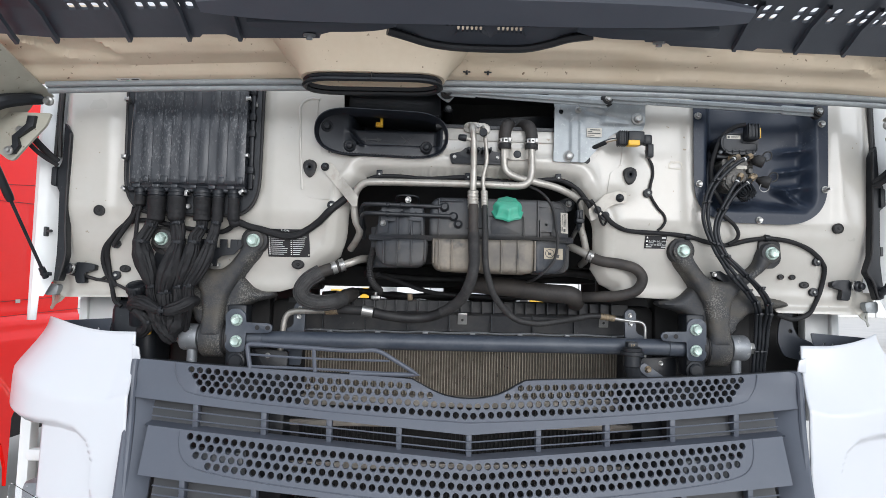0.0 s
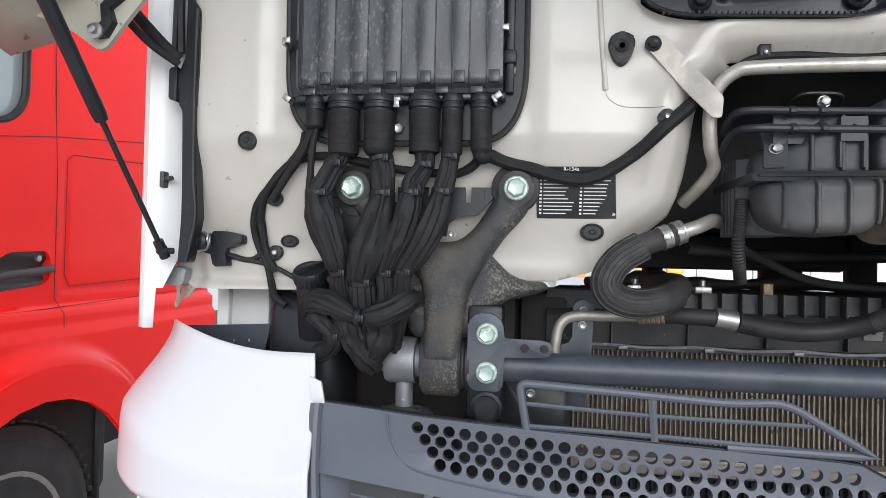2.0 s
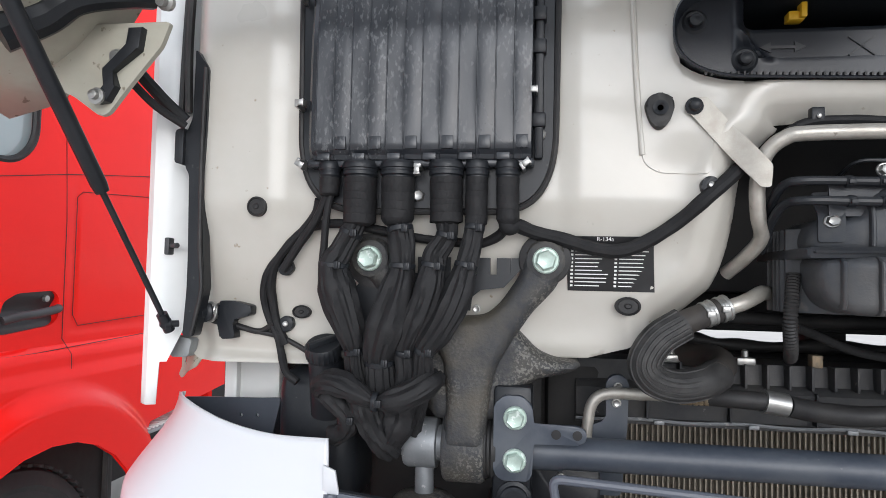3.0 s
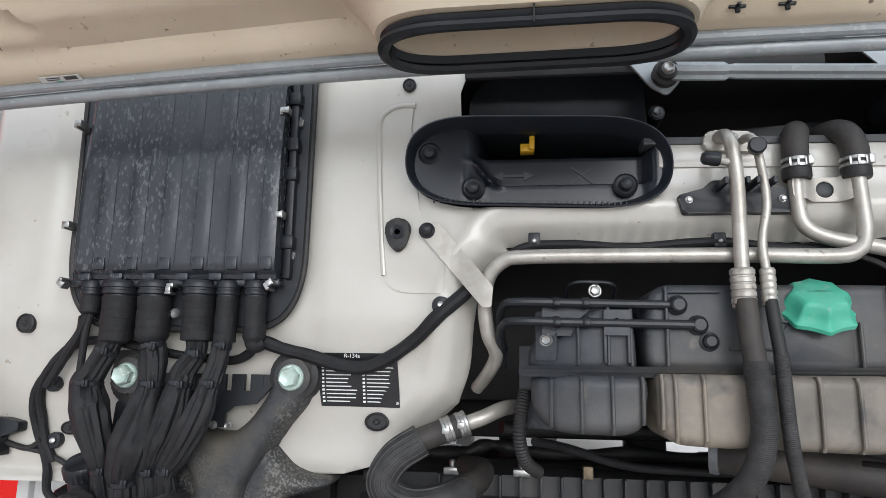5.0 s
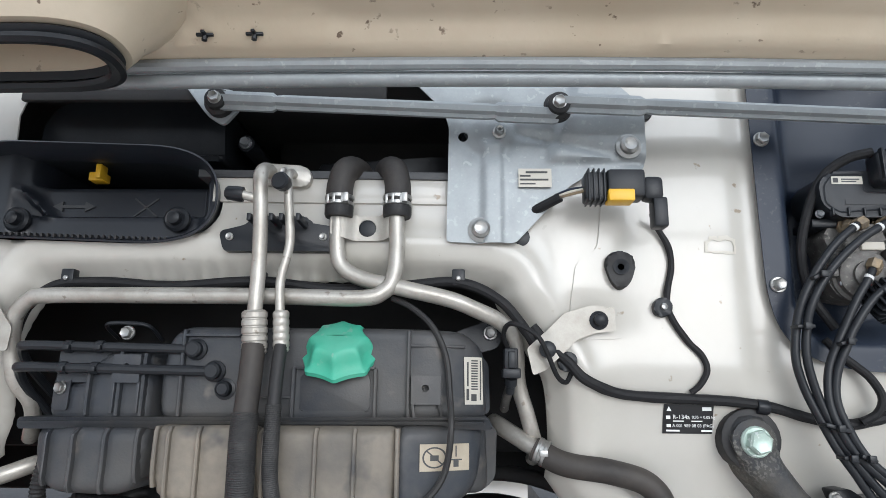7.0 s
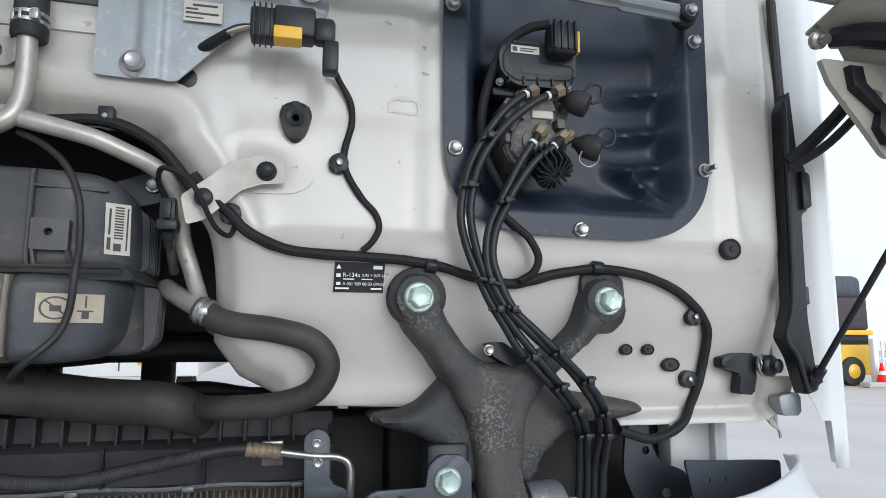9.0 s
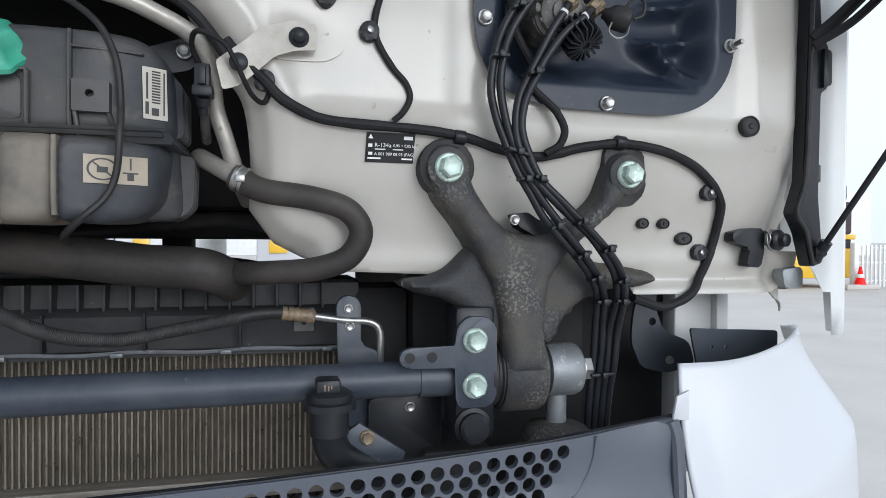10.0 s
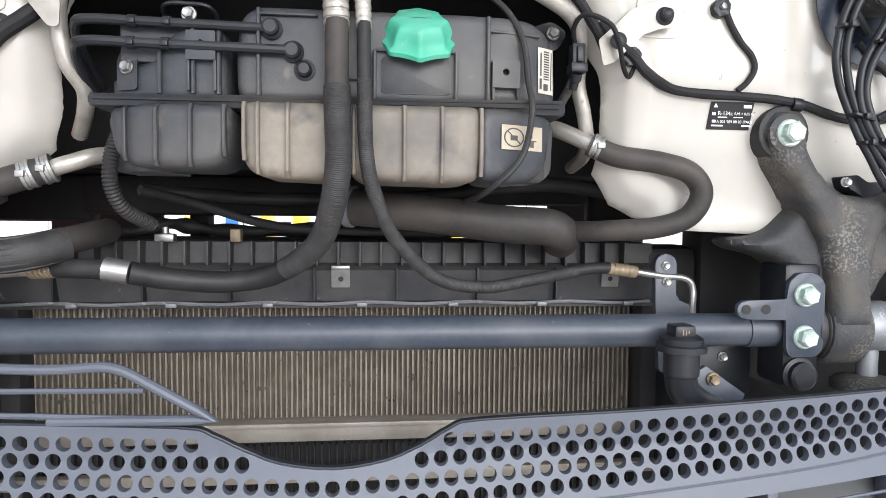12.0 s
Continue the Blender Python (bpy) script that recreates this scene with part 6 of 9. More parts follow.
b2 = alone("tank_side_bracket", bm, BLACK, "black plate bracket behind the tank's corner", "bracket")
bolt("bolt", (0.276, 0.042, 1.869), (0, -1, 0), 0.018, STEEL, b2)
bm = B()
tube(bm, [(0.155, -0.02, 1.905), (0.180, -0.022, 1.893), (0.205, -0.026, 1.870), (0.221, -0.032, 1.835), (0.226, -0.036, 1.79), (0.228, -0.050, 1.758), (0.224, -0.046, 1.72), (0.214, -0.046, 1.695), (0.192, -0.050, 1.672), (0.172, -0.030, 1.655), (0.160, 0.03, 1.648)], 0.0038, 8)
alone("overflow_line", bm, RUBBER, "thin black overflow line across the tank", "hose")
# sensor plug at the tank's edge
sp = thing("sensor_plug", (0.29, -0.01, 1.84), "black sensor plug with looped wire beside the tank", "sensor")
part("body", box(B(), 0.291, 0.308, 0.002, 0.022, 1.820, 1.848, 0.002), BLACK, sp)
part("collar", box(B(), 0.289, 0.311, 0.000, 0.024, 1.812, 1.824, 0.002), BLACK, sp)
part("latch", box(B(), 0.296, 0.304, -0.003, 0.004, 1.824, 1.844, 0.001), BLACK, sp)
part("plug_end", lathe(B(), (0.300, 0.012, 1.813), (-0.05, 0.7, -1), [(0.0075, 0), (0.0075, 0.010), (0.0055, 0.012), (0.0055, 0.022)], 14), BLACK, sp)
part("wire", tube(B(), [(0.297, 0.012, 1.846), (0.290, -0.004, 1.864), (0.298, -0.024, 1.875), (0.325, -0.034, 1.862), (0.338, -0.030, 1.842), (0.352, -0.012, 1.815), (0.365, 0.004, 1.808), (0.372, 0.004, 1.82)], 0.003, 8), TAPE, sp)
part("strap_disc", lathe(B(), (0.340, -0.022, 1.845), (0, -1, 0), [(0.010, 0), (0.010, 0.004), (0.007, 0.006)], 16), BLACK, sp)

# ---- holding straps at the panel's opening ----
for s, poly, stud in ((-1, [(-0.408, 1.949), (-0.398, 1.957), (-0.380, 1.957), (-0.304, 1.866), (-0.306, 1.838), (-0.318, 1.838), (-0.405, 1.940)], (-0.396, 1.945)),
                      (1, [(0.316, 1.846), (0.345, 1.872), (0.362, 1.889), (0.395, 1.899), (0.412, 1.899), (0.414, 1.893), (0.419, 1.899), (0.424, 1.895), (0.424, 1.868), (0.40, 1.866), (0.378, 1.858), (0.340, 1.822), (0.323, 1.815)], (0.404, 1.881))):
    bm = sheet(rounded(poly, 0.004, 3), (), lambda x, z: -0.010 - 0.012 * smooth(0.36, 0.31, abs(x)), 0.008, 0.002)
    sp = alone("metal_strap", bm, TINPLATE, "bright sheet metal strap screwed to the panel", "strap", "metal straps")
    part("stud_cap", lathe(B(), (stud[0], -0.008, stud[1]), (0, -1, 0), [(0.0115, 0), (0.0115, 0.003), (0.008, 0.005), (0.007, 0.014), (0.004, 0.016)], 16), BLACK, sp)

# ---- small fittings on the panel ----
for x, z in ((-0.438, 1.941), (0.434, 1.944)):
    y = panel_y(x, z)
    bm = prism(B(), rounded([(x - 0.020, z + 0.010), (x - 0.011, z + 0.023), (x + 0.011, z + 0.023), (x + 0.020, z + 0.010), (x + 0.012, z - 0.016), (x, z - 0.027), (x - 0.012, z - 0.016)], 0.008, 4), y - 0.014, y - 0.001, 0.004)
    bp = alone("rubber_buffer", bm, RUBBER, "teardrop black rubber buffer on the panel", "buffer", "rubber buffers")
    part("buffer_core", lathe(B(), (x, y - 0.0135, z + 0.003), (0, -1, 0), [(0.009, 0), (0.010, 0.003), (0.006, 0.002), (0.004, 0.0005)], 16), BLACK, bp)
for x, z, r, sx in ((-1.000, 1.814, 0.0145, 1.0), (1.018, 1.815, 0.0145, 1.0), (-0.470, 1.682, 0.013, 1.35), (-0.946, 1.660, 0.010, 1.45), (0.950, 1.658, 0.0095, 1.4), (0.879, 1.679, 0.0075, 1.15), (0.912, 1.679, 0.0075, 1.15), (-0.428, 2.166, 0.010, 1.0), (0.478, 2.155, 0.010, 1.0)):
    y = min(panel_y(x + dx * r, z + dz * r) for dx, dz in ((-sx, 0), (sx, 0), (0, 1), (0, -1), (0, 0)))
    bm = lathe(B(), (0, 0, 0), (0, -1, 0), [(r, -0.008), (r, 0.0015), (r * 0.82, 0.003), (r * 0.76, 0.0014), (r * 0.3, 0.0014), (r * 0.2, 0.003)], 22)
    bmesh.ops.scale(bm, vec=(sx, 1, 1), verts=bm.verts)
    bmesh.ops.translate(bm, vec=(x, y - 0.0025, z), verts=bm.verts)
    alone("rubber_grommet", bm, RUBBER, "round black rubber plug in the cream panel", "grommet", "rubber grommets")
for s in (-1, 1):
    x, z = s * 1.020, 1.663
    y = panel_y(x, z)
    lt = thing("flap_latch", (x, y, z), "black spring-loaded latch pin on the panel", "latch", "flap latches")
    bm = prism(B(), rounded([(s * 1.020, 1.668), (s * 1.046, 1.674), (s * 1.072, 1.674), (s * 1.074, 1.640), (s * 1.068, 1.616), (s * 1.044, 1.618), (s * 1.050, 1.645), (s * 1.020, 1.654)][::s], 0.004), y - 0.020, y - 0.001, 0.003)
    part("bracket", bm, BLACK, lt)
    bolt("bolt", (s * 1.030, y - 0.004, 1.661), (0, -1, 0), 0.017, STEEL, lt)
    bm = B()
    tube(bm, [(s * 1.070 + s * 0.004 * a / 6.28, y - 0.024 + 0.010 * math.cos(a), 1.660 + 0.010 * math.sin(a)) for a in np.linspace(0, 6.28 * 2.5, 36)], 0.0014, 5, 1)
    part("spring", bm, STEEL, lt)
    part("pin", lathe(B(), (s * 1.085, y - 0.026, 1.657), (s * 0.3, -1, 0), [(0.009, -0.006), (0.014, 0.0), (0.0155, 0.008), (0.013, 0.011), (0.010, 0.012), (0.0095, 0.020), (0.006, 0.022)], 20), BLACK, lt)
    part("ring", lathe(B(), (s * 1.085, y - 0.026, 1.657), (s * 0.3, -1, 0), [(0.0150, -0.004), (0.0165, -0.003), (0.0165, 0.000), (0.0150, 0.001)], 20), STEEL, lt)
# black edging cable along the arch, with push clips
for nm, pts in (("arch_seal_wire", [(-0.318, 0.004, 1.856), (-0.300, -0.006, 1.893), (-0.262, -0.010, 1.920), (-0.20, -0.008, 1.924), (-0.12, -0.006, 1.920), (-0.01, -0.010, 1.926), (0.08, -0.006, 1.917), (0.17, -0.008, 1.922), (0.235, -0.010, 1.926), (0.285, -0.008, 1.905), (0.318, 0.0, 1.868), (0.338, 0.004, 1.835)]),):
    alone(nm, tube(B(), pts, 0.0068, 10, 8, wob=0.12), TAPE, "black taped wiring along the opening's upper edge", "cable", "cables")
for x, z in ((-0.249, 1.934), (-0.010, 1.932), (0.235, 1.936)):
    bm = B()
    box(bm, x - 0.008, x + 0.008, -0.016, -0.002, z - 0.014, z + 0.006, 0.002)
    cl = alone("wire_clip", bm, BLACK, "black push-in wire clip on the panel", "clip", "wire clips")
    part("pin", lathe(B(), (x, -0.016, z - 0.006), (0, -1, 0), [(0.003, 0), (0.003, 0.003), (0.0015, 0.004)], 10), STEEL, cl)

# ---- labels ----
lab = thing("refrigerant_label", (-0.495, 0.04, 1.70), "black multilingual refrigerant label with small white print", "label", "labels")
bm = sheet([(-0.552, 1.702), (-0.436, 1.702), (-0.440, 1.777), (-0.556, 1.777)], (), lambda x, z: panel_y(x, z) - 0.0012, 0.012, 0.0008)
part("plate", bm, LABELBLACK, lab)
text("R-134a", 0.008, -0.515, 1.7705, panel_y(-0.49, 1.772) - 0.0042, PRINT, lab)
rnd = random.Random(4)
for col in (0, 1):
    for k in range(10):
        z = 1.757 - k * 0.0053
        x = -0.549 + col * 0.059
        bars([(x, x + 0.0035, z - 0.0014, z + 0.0014), (x + 0.006, x + 0.006 + 0.030 + 0.016 * rnd.random(), z - 0.0007, z + 0.0007)], panel_y(x + 0.02, z) - 0.0014, PRINT, lab)
lab = thing("refrigerant_plate", (0.515, 0.03, 1.748), "small black refrigerant data label with white print", "label", "labels")
bm = sheet([(0.484, 1.7485), (0.544, 1.7485), (0.545, 1.7835), (0.485, 1.7835)], (), lambda x, z: panel_y(x, z) - 0.0012, 0.012, 0.0008)
part("plate", bm, LABELBLACK, lab)
def ly(z):
    return panel_y(0.51, z + 0.010) - 0.0028
text("R-134a", 0.0072, 0.4945, 1.7662, ly(1.768), PRINT, lab)
text("0,95 + 0,05 kg", 0.0048, 0.5175, 1.7668, ly(1.768), PRINT, lab)
text("A 001 989 08 03 (PAG)", 0.0052, 0.4945, 1.7565, ly(1.758), PRINT, lab)
bars([(0.487, 0.492, 1.766, 1.770), (0.487, 0.492, 1.7565, 1.760), (0.531, 0.542, 1.776, 1.781), (0.495, 0.508, 1.7630, 1.7643), (0.517, 0.530, 1.7630, 1.7643), (0.486, 0.502, 1.7515, 1.7535), (0.528, 0.541, 1.7515, 1.7535)], ly(1.765), PRINT, lab)
tri = prism(B(), [(0.4865, 1.7755), (0.4925, 1.7755), (0.4895, 1.7810)], ly(1.778) - 0.0002, ly(1.778))
part("warning_triangle", tri, PRINT, lab)
bm = sheet([(0.544, 1.969), (0.551, 1.970), (0.556, 1.968), (0.566, 1.9685), (0.571, 1.967), (0.583, 1.968), (0.5845, 1.975), (0.5830, 1.981), (0.5842, 1.987), (0.576, 1.9895), (0.574, 1.992), (0.563, 1.9905), (0.562, 1.987), (0.560, 1.9905), (0.551, 1.990), (0.549, 1.985), (0.5445, 1.984)], ([(0.549, 1.972), (0.556, 1.9712), (0.569, 1.9715), (0.580, 1.9708), (0.5818, 1.977), (0.579, 1.984), (0.571, 1.9862), (0.562, 1.9835), (0.555, 1.9862), (0.5475, 1.980)],), lambda x, z: panel_y(x, z) - 0.001, 0, 0.0006)
alone("sticker_remnant", bm, LABELWHITE, "torn white sticker remnant on the cream panel", "sticker")

# ---- air duct and plenum ----
duct = thing("air_duct", (-0.247, 0.0, 1.98), "oval black air intake duct with soft rubber lip", "air duct")


def oval(hw, hz, y, tilt=0.03, cz=2.038, cx=-0.246):
    return [Vector((x, y, z - tilt * (x - cx))) for x, z in dense(stadium(cx, cz, hw, hz, hz * 1.85, 12), 0.010)]


base = oval(0.168, 0.052, 0)
def ring_at(k, y):
    c = Vector((-0.246, 0, 2.038))
    return [Vector((p.x + (k if p.x > c.x + 0.10 else -k if p.x < c.x - 0.10 else k * (p.x - c.x) / 0.10), y, c.z + (p.z - c.z) * (1 + k / 0.052))) for p in base]


part("rim", hoop(B(), [ring_at(0.006, 0.010), ring_at(0.008, -0.004), ring_at(0.011, -0.020), ring_at(0.0125, -0.025), ring_at(0.0105, -0.0265), ring_at(0.0075, -0.021), ring_at(0.003, -0.006), ring_at(0.0, 0.006), ring_at(-0.001, 0.012)]), DUCT, duct)
part("throat", hoop(B(), [ring_at(0.002, 0.004), ring_at(-0.003, 0.112)]), BLACK, duct)
lo = [(p.x, p.z) for p in ring_at(0.006, 0)]
def dish_y(x, z):
    t = z - 0.03 * (-0.246 - x)
    y = -0.004
    shelf = smooth(-0.350, -0.312, x) * smooth(-0.084, -0.102, x)
    y += 0.010 * shelf + 0.020 * smooth(2.010, 2.016, z) * shelf
    y += 0.120 * smooth(2.056, 2.066, z) * smooth(-0.330, -0.308, x) * smooth(-0.084, -0.102, x)
    y -= 0.012 * math.exp(-(((x + 0.318) + (z - 2.03) * 0.9) / 0.007) ** 2) * smooth(2.005, 2.015, z) * smooth(2.055, 2.04, z)
    return y


part("dish", sheet(lo, (), dish_y, 0.0038, 0.002), DUCT, duct)
for x, z in ((-0.395, 2.058), (-0.333, 2.006), (-0.125, 2.007)):
    part("rubber_mount", lathe(B(), (x, 0.002, z), (0, -1, 0), [(0.0165, 0), (0.0165, 0.006), (0.013, 0.009), (0.009, 0.008), (0.008, 0.016), (0.005, 0.018)], 20), BLACK, duct)
bm = B()
for k in range(34):
    x = -0.385 + k * 0.0078
    box(bm, x - 0.0012, x + 0.0012, -0.024, -0.018, 1.9775 - 0.03 * (x + 0.246), 1.982 - 0.03 * (x + 0.246))
tagged(part("lip_teeth", bm, RUBBER, duct), kind="stuff")
bm = B()
box(bm, -0.267, -0.247, 0.030, 0.050, 2.070, 2.082, 0.0015)
box(bm, -0.254, -0.2465, 0.022, 0.04, 2.071, 2.091, 0.0015)
part("drain_tab", bm, YELLOW, duct, "yellow plastic tab")
bm = prism(B(), [(-0.306, 2.031), (-0.292, 2.024), (-0.292, 2.029), (-0.262, 2.029), (-0.262, 2.024), (-0.248, 2.031), (-0.262, 2.038), (-0.262, 2.033), (-0.292, 2.033), (-0.292, 2.038)], 0.0235, 0.0262)
part("arrow_mark", bm, PLASTICGREY, duct)
for e in (-1, 1):
    bm = box(B(), -0.200, -0.160, 0.0240, 0.0262, 2.0290, 2.0310, turn=Matrix.Translation((-0.18, 0, 2.03)) @ pose(0, 0, 0, 0, 38 * e, 0) @ Matrix.Translation((0.18, 0, -2.03)))
    part("cross_mark", bm, PLASTICGREY, duct)
pl = thing("air_plenum", (-0.05, 0.12, 2.06), "black plastic air plenum behind the panel's opening", "plenum")
bm = B()
prism(bm, rounded([(-0.342, 2.099), (-0.342, 2.150), (-0.328, 2.174), (-0.305, 2.188), (-0.09, 2.186), (-0.085, 2.099)], 0.010), 0.035, 0.24, 0.008, 3)
part("housing", bm, BLACK, pl)
# The right housing's near-black carries the deep plenum's shade in its colour.
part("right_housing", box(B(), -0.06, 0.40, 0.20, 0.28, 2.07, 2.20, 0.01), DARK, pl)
# Lip and roof added in near-black to keep daylight off the plenum.
part("plenum_shade_lip", box(B(), -0.345, 0.14, -0.014, -0.005, 2.166, 2.191, 0.002), DARK, pl)
part("plenum_shade_roof", box(B(), -0.35, 0.415, -0.012, 0.29, 2.190, 2.202, 0.003), DARK, pl)
bm = prism(B(), [(0.015, 2.09), (0.03, 2.125), (0.19, 2.135), (0.30, 2.135), (0.30, 2.07), (0.015, 2.07)], 0.115, 0.165, 0.003)
part("fan_box", bm, BLACK, pl)
bolt("bolt", (-0.066, 0.06, 2.135), (0, -1, 0), 0.018, DULLSTEEL, pl)
part("bolt_boss", lathe(B(), (-0.066, 0.16, 2.135), (0, -1, 0), [(0.014, 0), (0.012, 0.10)], 14), BLACK, pl)

# ---- wiper linkage and motor bracket ----
lk = thing("wiper_linkage", (0.356, -0.05, 2.13), "galvanised wiper linkage rods with pivot joints", "wiper linkage")
for a, b in (((-0.072, -0.040, 2.153), (0.356, -0.052, 2.128)), ((0.356, -0.060, 2.140), (0.945, -0.020, 2.131))):
    a, b = Vector(a), Vector(b)
    for q0, q1, hw in ((a, a.lerp(b, 0.18), 0.0125), (a.lerp(b, 0.16), a.lerp(b, 0.84), 0.0100), (a.lerp(b, 0.82), b, 0.0125)):
        d = (q1 - q0).normalized()
        up = Vector((0, 0, 1))
        bm = B()
        rows = []
        for t in (0.0, 0.06, 0.94, 1.0):
            c = q0.lerp(q1, t)
            h = hw * (0.75 if t in (0.0, 1.0) else 1.0)
            rows.append([bm.verts.new(c + up * z + Vector((0, y, 0))) for z, y in ((-h, 0.003), (-h, -0.002), (-h * 0.55, -0.003), (-h * 0.3, -0.008), (h * 0.4, -0.009), (h * 0.65, -0.003), (h, -0.002), (h, 0.003))])
        for r0, r1 in zip(rows, rows[1:]):
            skin(bm, r0, r1)
        bm.faces.new(rows[0])
        bm.faces.new(rows[-1])
        part("rod", bm, GALV, lk)
for x, y, z, mat in ((-0.072, -0.038, 2.153, RUBBER), (0.356, -0.056, 2.138, STEEL), (0.945, -0.022, 2.131, RUBBER)):
    part("joint", lathe(B(), (x, y + 0.012, z), (0, -1, 0), [(0.018, 0), (0.018, 0.010), (0.014, 0.014), (0.0135, 0.022), (0.010, 0.023)], 22), RUBBER, lk)
    bolt("nut", (x, y - 0.008, z), (0, -1, 0), 0.019, STEEL, lk)
part("arm_plate", prism(B(), rounded([(-0.125, 2.185), (-0.055, 2.175), (-0.048, 2.150), (-0.068, 2.126), (-0.09, 2.14)], 0.008), -0.022, -0.017, 0.001), GALV, lk)
mb = thing("wiper_motor_bracket", (0.33, -0.02, 1.975), "galvanised pressed bracket plate of the wiper motor", "bracket")
poly = rounded([(0.150, 2.215), (0.215, 2.148), (0.222, 2.125), (0.220, 1.975), (0.262, 1.973), (0.305, 1.974), (0.372, 2.046), (0.40, 2.064), (0.462, 2.066), (0.468, 2.075), (0.468, 2.150), (0.40, 2.215)], 0.005, 3)


def brk_y(x, z):
    y = -0.020
    y -= 0.007 * smooth(0.330, 0.345, x - (z - 2.05) * 0.35) * smooth(2.075, 2.085, z)
    y -= 0.005 * (smooth(0.262, 0.268, x) - smooth(0.286, 0.292, x)) * smooth(2.11, 2.10, z)
    y += 0.003 * math.exp(-((math.hypot(x - 0.272, z - 2.12) - 0.034) / 0.008) ** 2)
    y += 0.005 * math.exp(-(((z - 2.112) - (x - 0.33) * -0.25) / 0.007) ** 2) * smooth(0.3, 0.32, x)
    return y


part("plate", sheet(poly, (circle(0.240, 2.113, 0.0065, 14),), brk_y, 0.0045, 0.003), GALV, mb)
for x, z, r in ((0.262, 1.990, 0.016), (0.446, 2.096, 0.016), (0.286, 2.118, 0.0085)):
    bm = lathe(B(), (x, brk_y(x, z) + 0.001, z), (0, -1, 0), [(r, 0), (r, 0.003), (r * 0.72, 0.005), (r * 0.70, 0.011), (r * 0.5, 0.014), (r * 0.25, 0.0125)], 24)
    part("screw", bm, STEEL, mb)
st = part("sticker", box(B(), 0.309, 0.350, -0.0245, -0.0238, 2.044, 2.068), LABELWHITE, mb, "white printed data sticker")
bars([(0.318, 0.345, 2.062, 2.0645), (0.311, 0.324, 2.0575, 2.0595), (0.311, 0.346, 2.0525, 2.0548), (0.311, 0.330, 2.0475, 2.049)], -0.0246, INK, st)
mm = B()
lathe(mm, (0.272, -0.012, 2.135), (0, 1, 0), [(0.030, 0), (0.034, 0.004), (0.034, 0.10)], 24)
part("motor", mm, BLACK, mb)
# Black disc set on the panel in place of a hole's shadow.
part("hole_shadow_disc", lathe(B(), (0.312, panel_y(0.312, 1.985), 1.985), (0, -1, 0), [(0.012, 0), (0.012, 0.002), (0.009, 0.003)], 16), BLACK, mb)
cn = thing("wiper_connector", (0.42, -0.05, 2.0), "black electrical connector with yellow lock and wires", "connector")
part("socket", box(B(), 0.383, 0.412, -0.066, -0.040, 2.016, 2.050, 0.003), BLACK, cn)
part("housing", box(B(), 0.408, 0.452, -0.072, -0.040, 2.018, 2.052, 0.004), BLACK, cn)
part("elbow", box(B(), 0.450, 0.474, -0.068, -0.046, 2.016, 2.045, 0.006), BLACK, cn)
part("boot", box(B(), 0.461, 0.478, -0.066, -0.044, 1.984, 2.020, 0.003), BLACK, cn)
part("lock", box(B(), 0.408, 0.438, -0.0745, -0.050, 2.0125, 2.0265, 0.0015), YELLOW, cn, "yellow locking slide")
for k in range(4):
    part("fin", box(B(), 0.386 + k * 0.006, 0.388 + k * 0.006, -0.069, -0.04, 2.014, 2.053, 0.0005), BLACK, cn)
for k, m in enumerate((BRASS, LABELWHITE, COVER)):
    part("wire", tube(B(), [(0.384, -0.053 + 0.003 * k, 2.030 + 0.003 * k), (0.368, -0.045, 2.028 + 0.003 * k), (0.352, -0.034, 2.026 + 0.002 * k)], 0.0018, 6), m, cn)
part("sleeve", tube(B(), [(0.358, -0.038, 2.027), (0.340, -0.026, 2.020), (0.325, -0.012, 2.015)], 0.006, 10), TAPE, cn)

# ---- electrical box with its harness ----
eb = thing("electrical_box", (-0.76, 0.0, 1.80), "scuffed black ribbed electrical box on the panel", "electrical box")
bm = prism(B(), rounded([(-0.936, 2.23), (-0.930, 1.90), (-0.920, 1.852), (-0.880, 1.812), (-0.63, 1.812), (-0.595, 1.832), (-0.576, 1.88), (-0.574, 2.23)], [0, 0.02, 0.05, 0.05, 0.03, 0.04, 0.04, 0], 5), 0.000, 0.022, 0.003)
part("base_plate", bm, BLACK, eb)
hoopl = rounded([(-0.938, 2.23), (-0.932, 1.90), (-0.922, 1.848), (-0.882, 1.807), (-0.628, 1.807), (-0.592, 1.828), (-0.572, 1.88), (-0.570, 2.23)], [0, 0.02, 0.05, 0.05, 0.03, 0.04, 0.04, 0], 5)
part("gasket", tube(B(), [(x, 0.002, z) for x, z in hoopl], 0.0045, 8, 1), RUBBER, eb)


def lid_y(x, z):
    y = -0.032 + 0.006 * smooth(2.02, 2.14, z) + 0.045 * smooth(2.150, 2.205, z) + 0.010 * smooth(1.892, 1.878, z)
    return y


bm = B()
rows = []
PITCH = 0.0247
steps = [(-0.916, 0.04), (-0.914, 0.020), (-0.911, 0.008), (-0.906, 0.002)]
for k in range(12):
    x = -0.900 + k * PITCH
    steps += [(x, 0.0002), (x + 0.0010, -0.0014), (x + 0.0060, -0.0016), (x + PITCH - 0.0060, -0.0004), (x + PITCH - 0.0008, 0.0002)]
steps += [(-0.6045, 0.006), (-0.6025, 0.020), (-0.601, 0.04)]
for z in list(np.linspace(1.876, 1.90, 5)) + list(np.linspace(1.91, 2.21, 24)):
    sag = 0.0012 * math.sin((z - 1.9) * 21)
    rows.append([bm.verts.new((x, (lid_y(-0.76, z) + dy + sag * math.sin((x + 0.9) * 127)) if dy < 0.03 else 0.012, z)) for x, dy in steps])
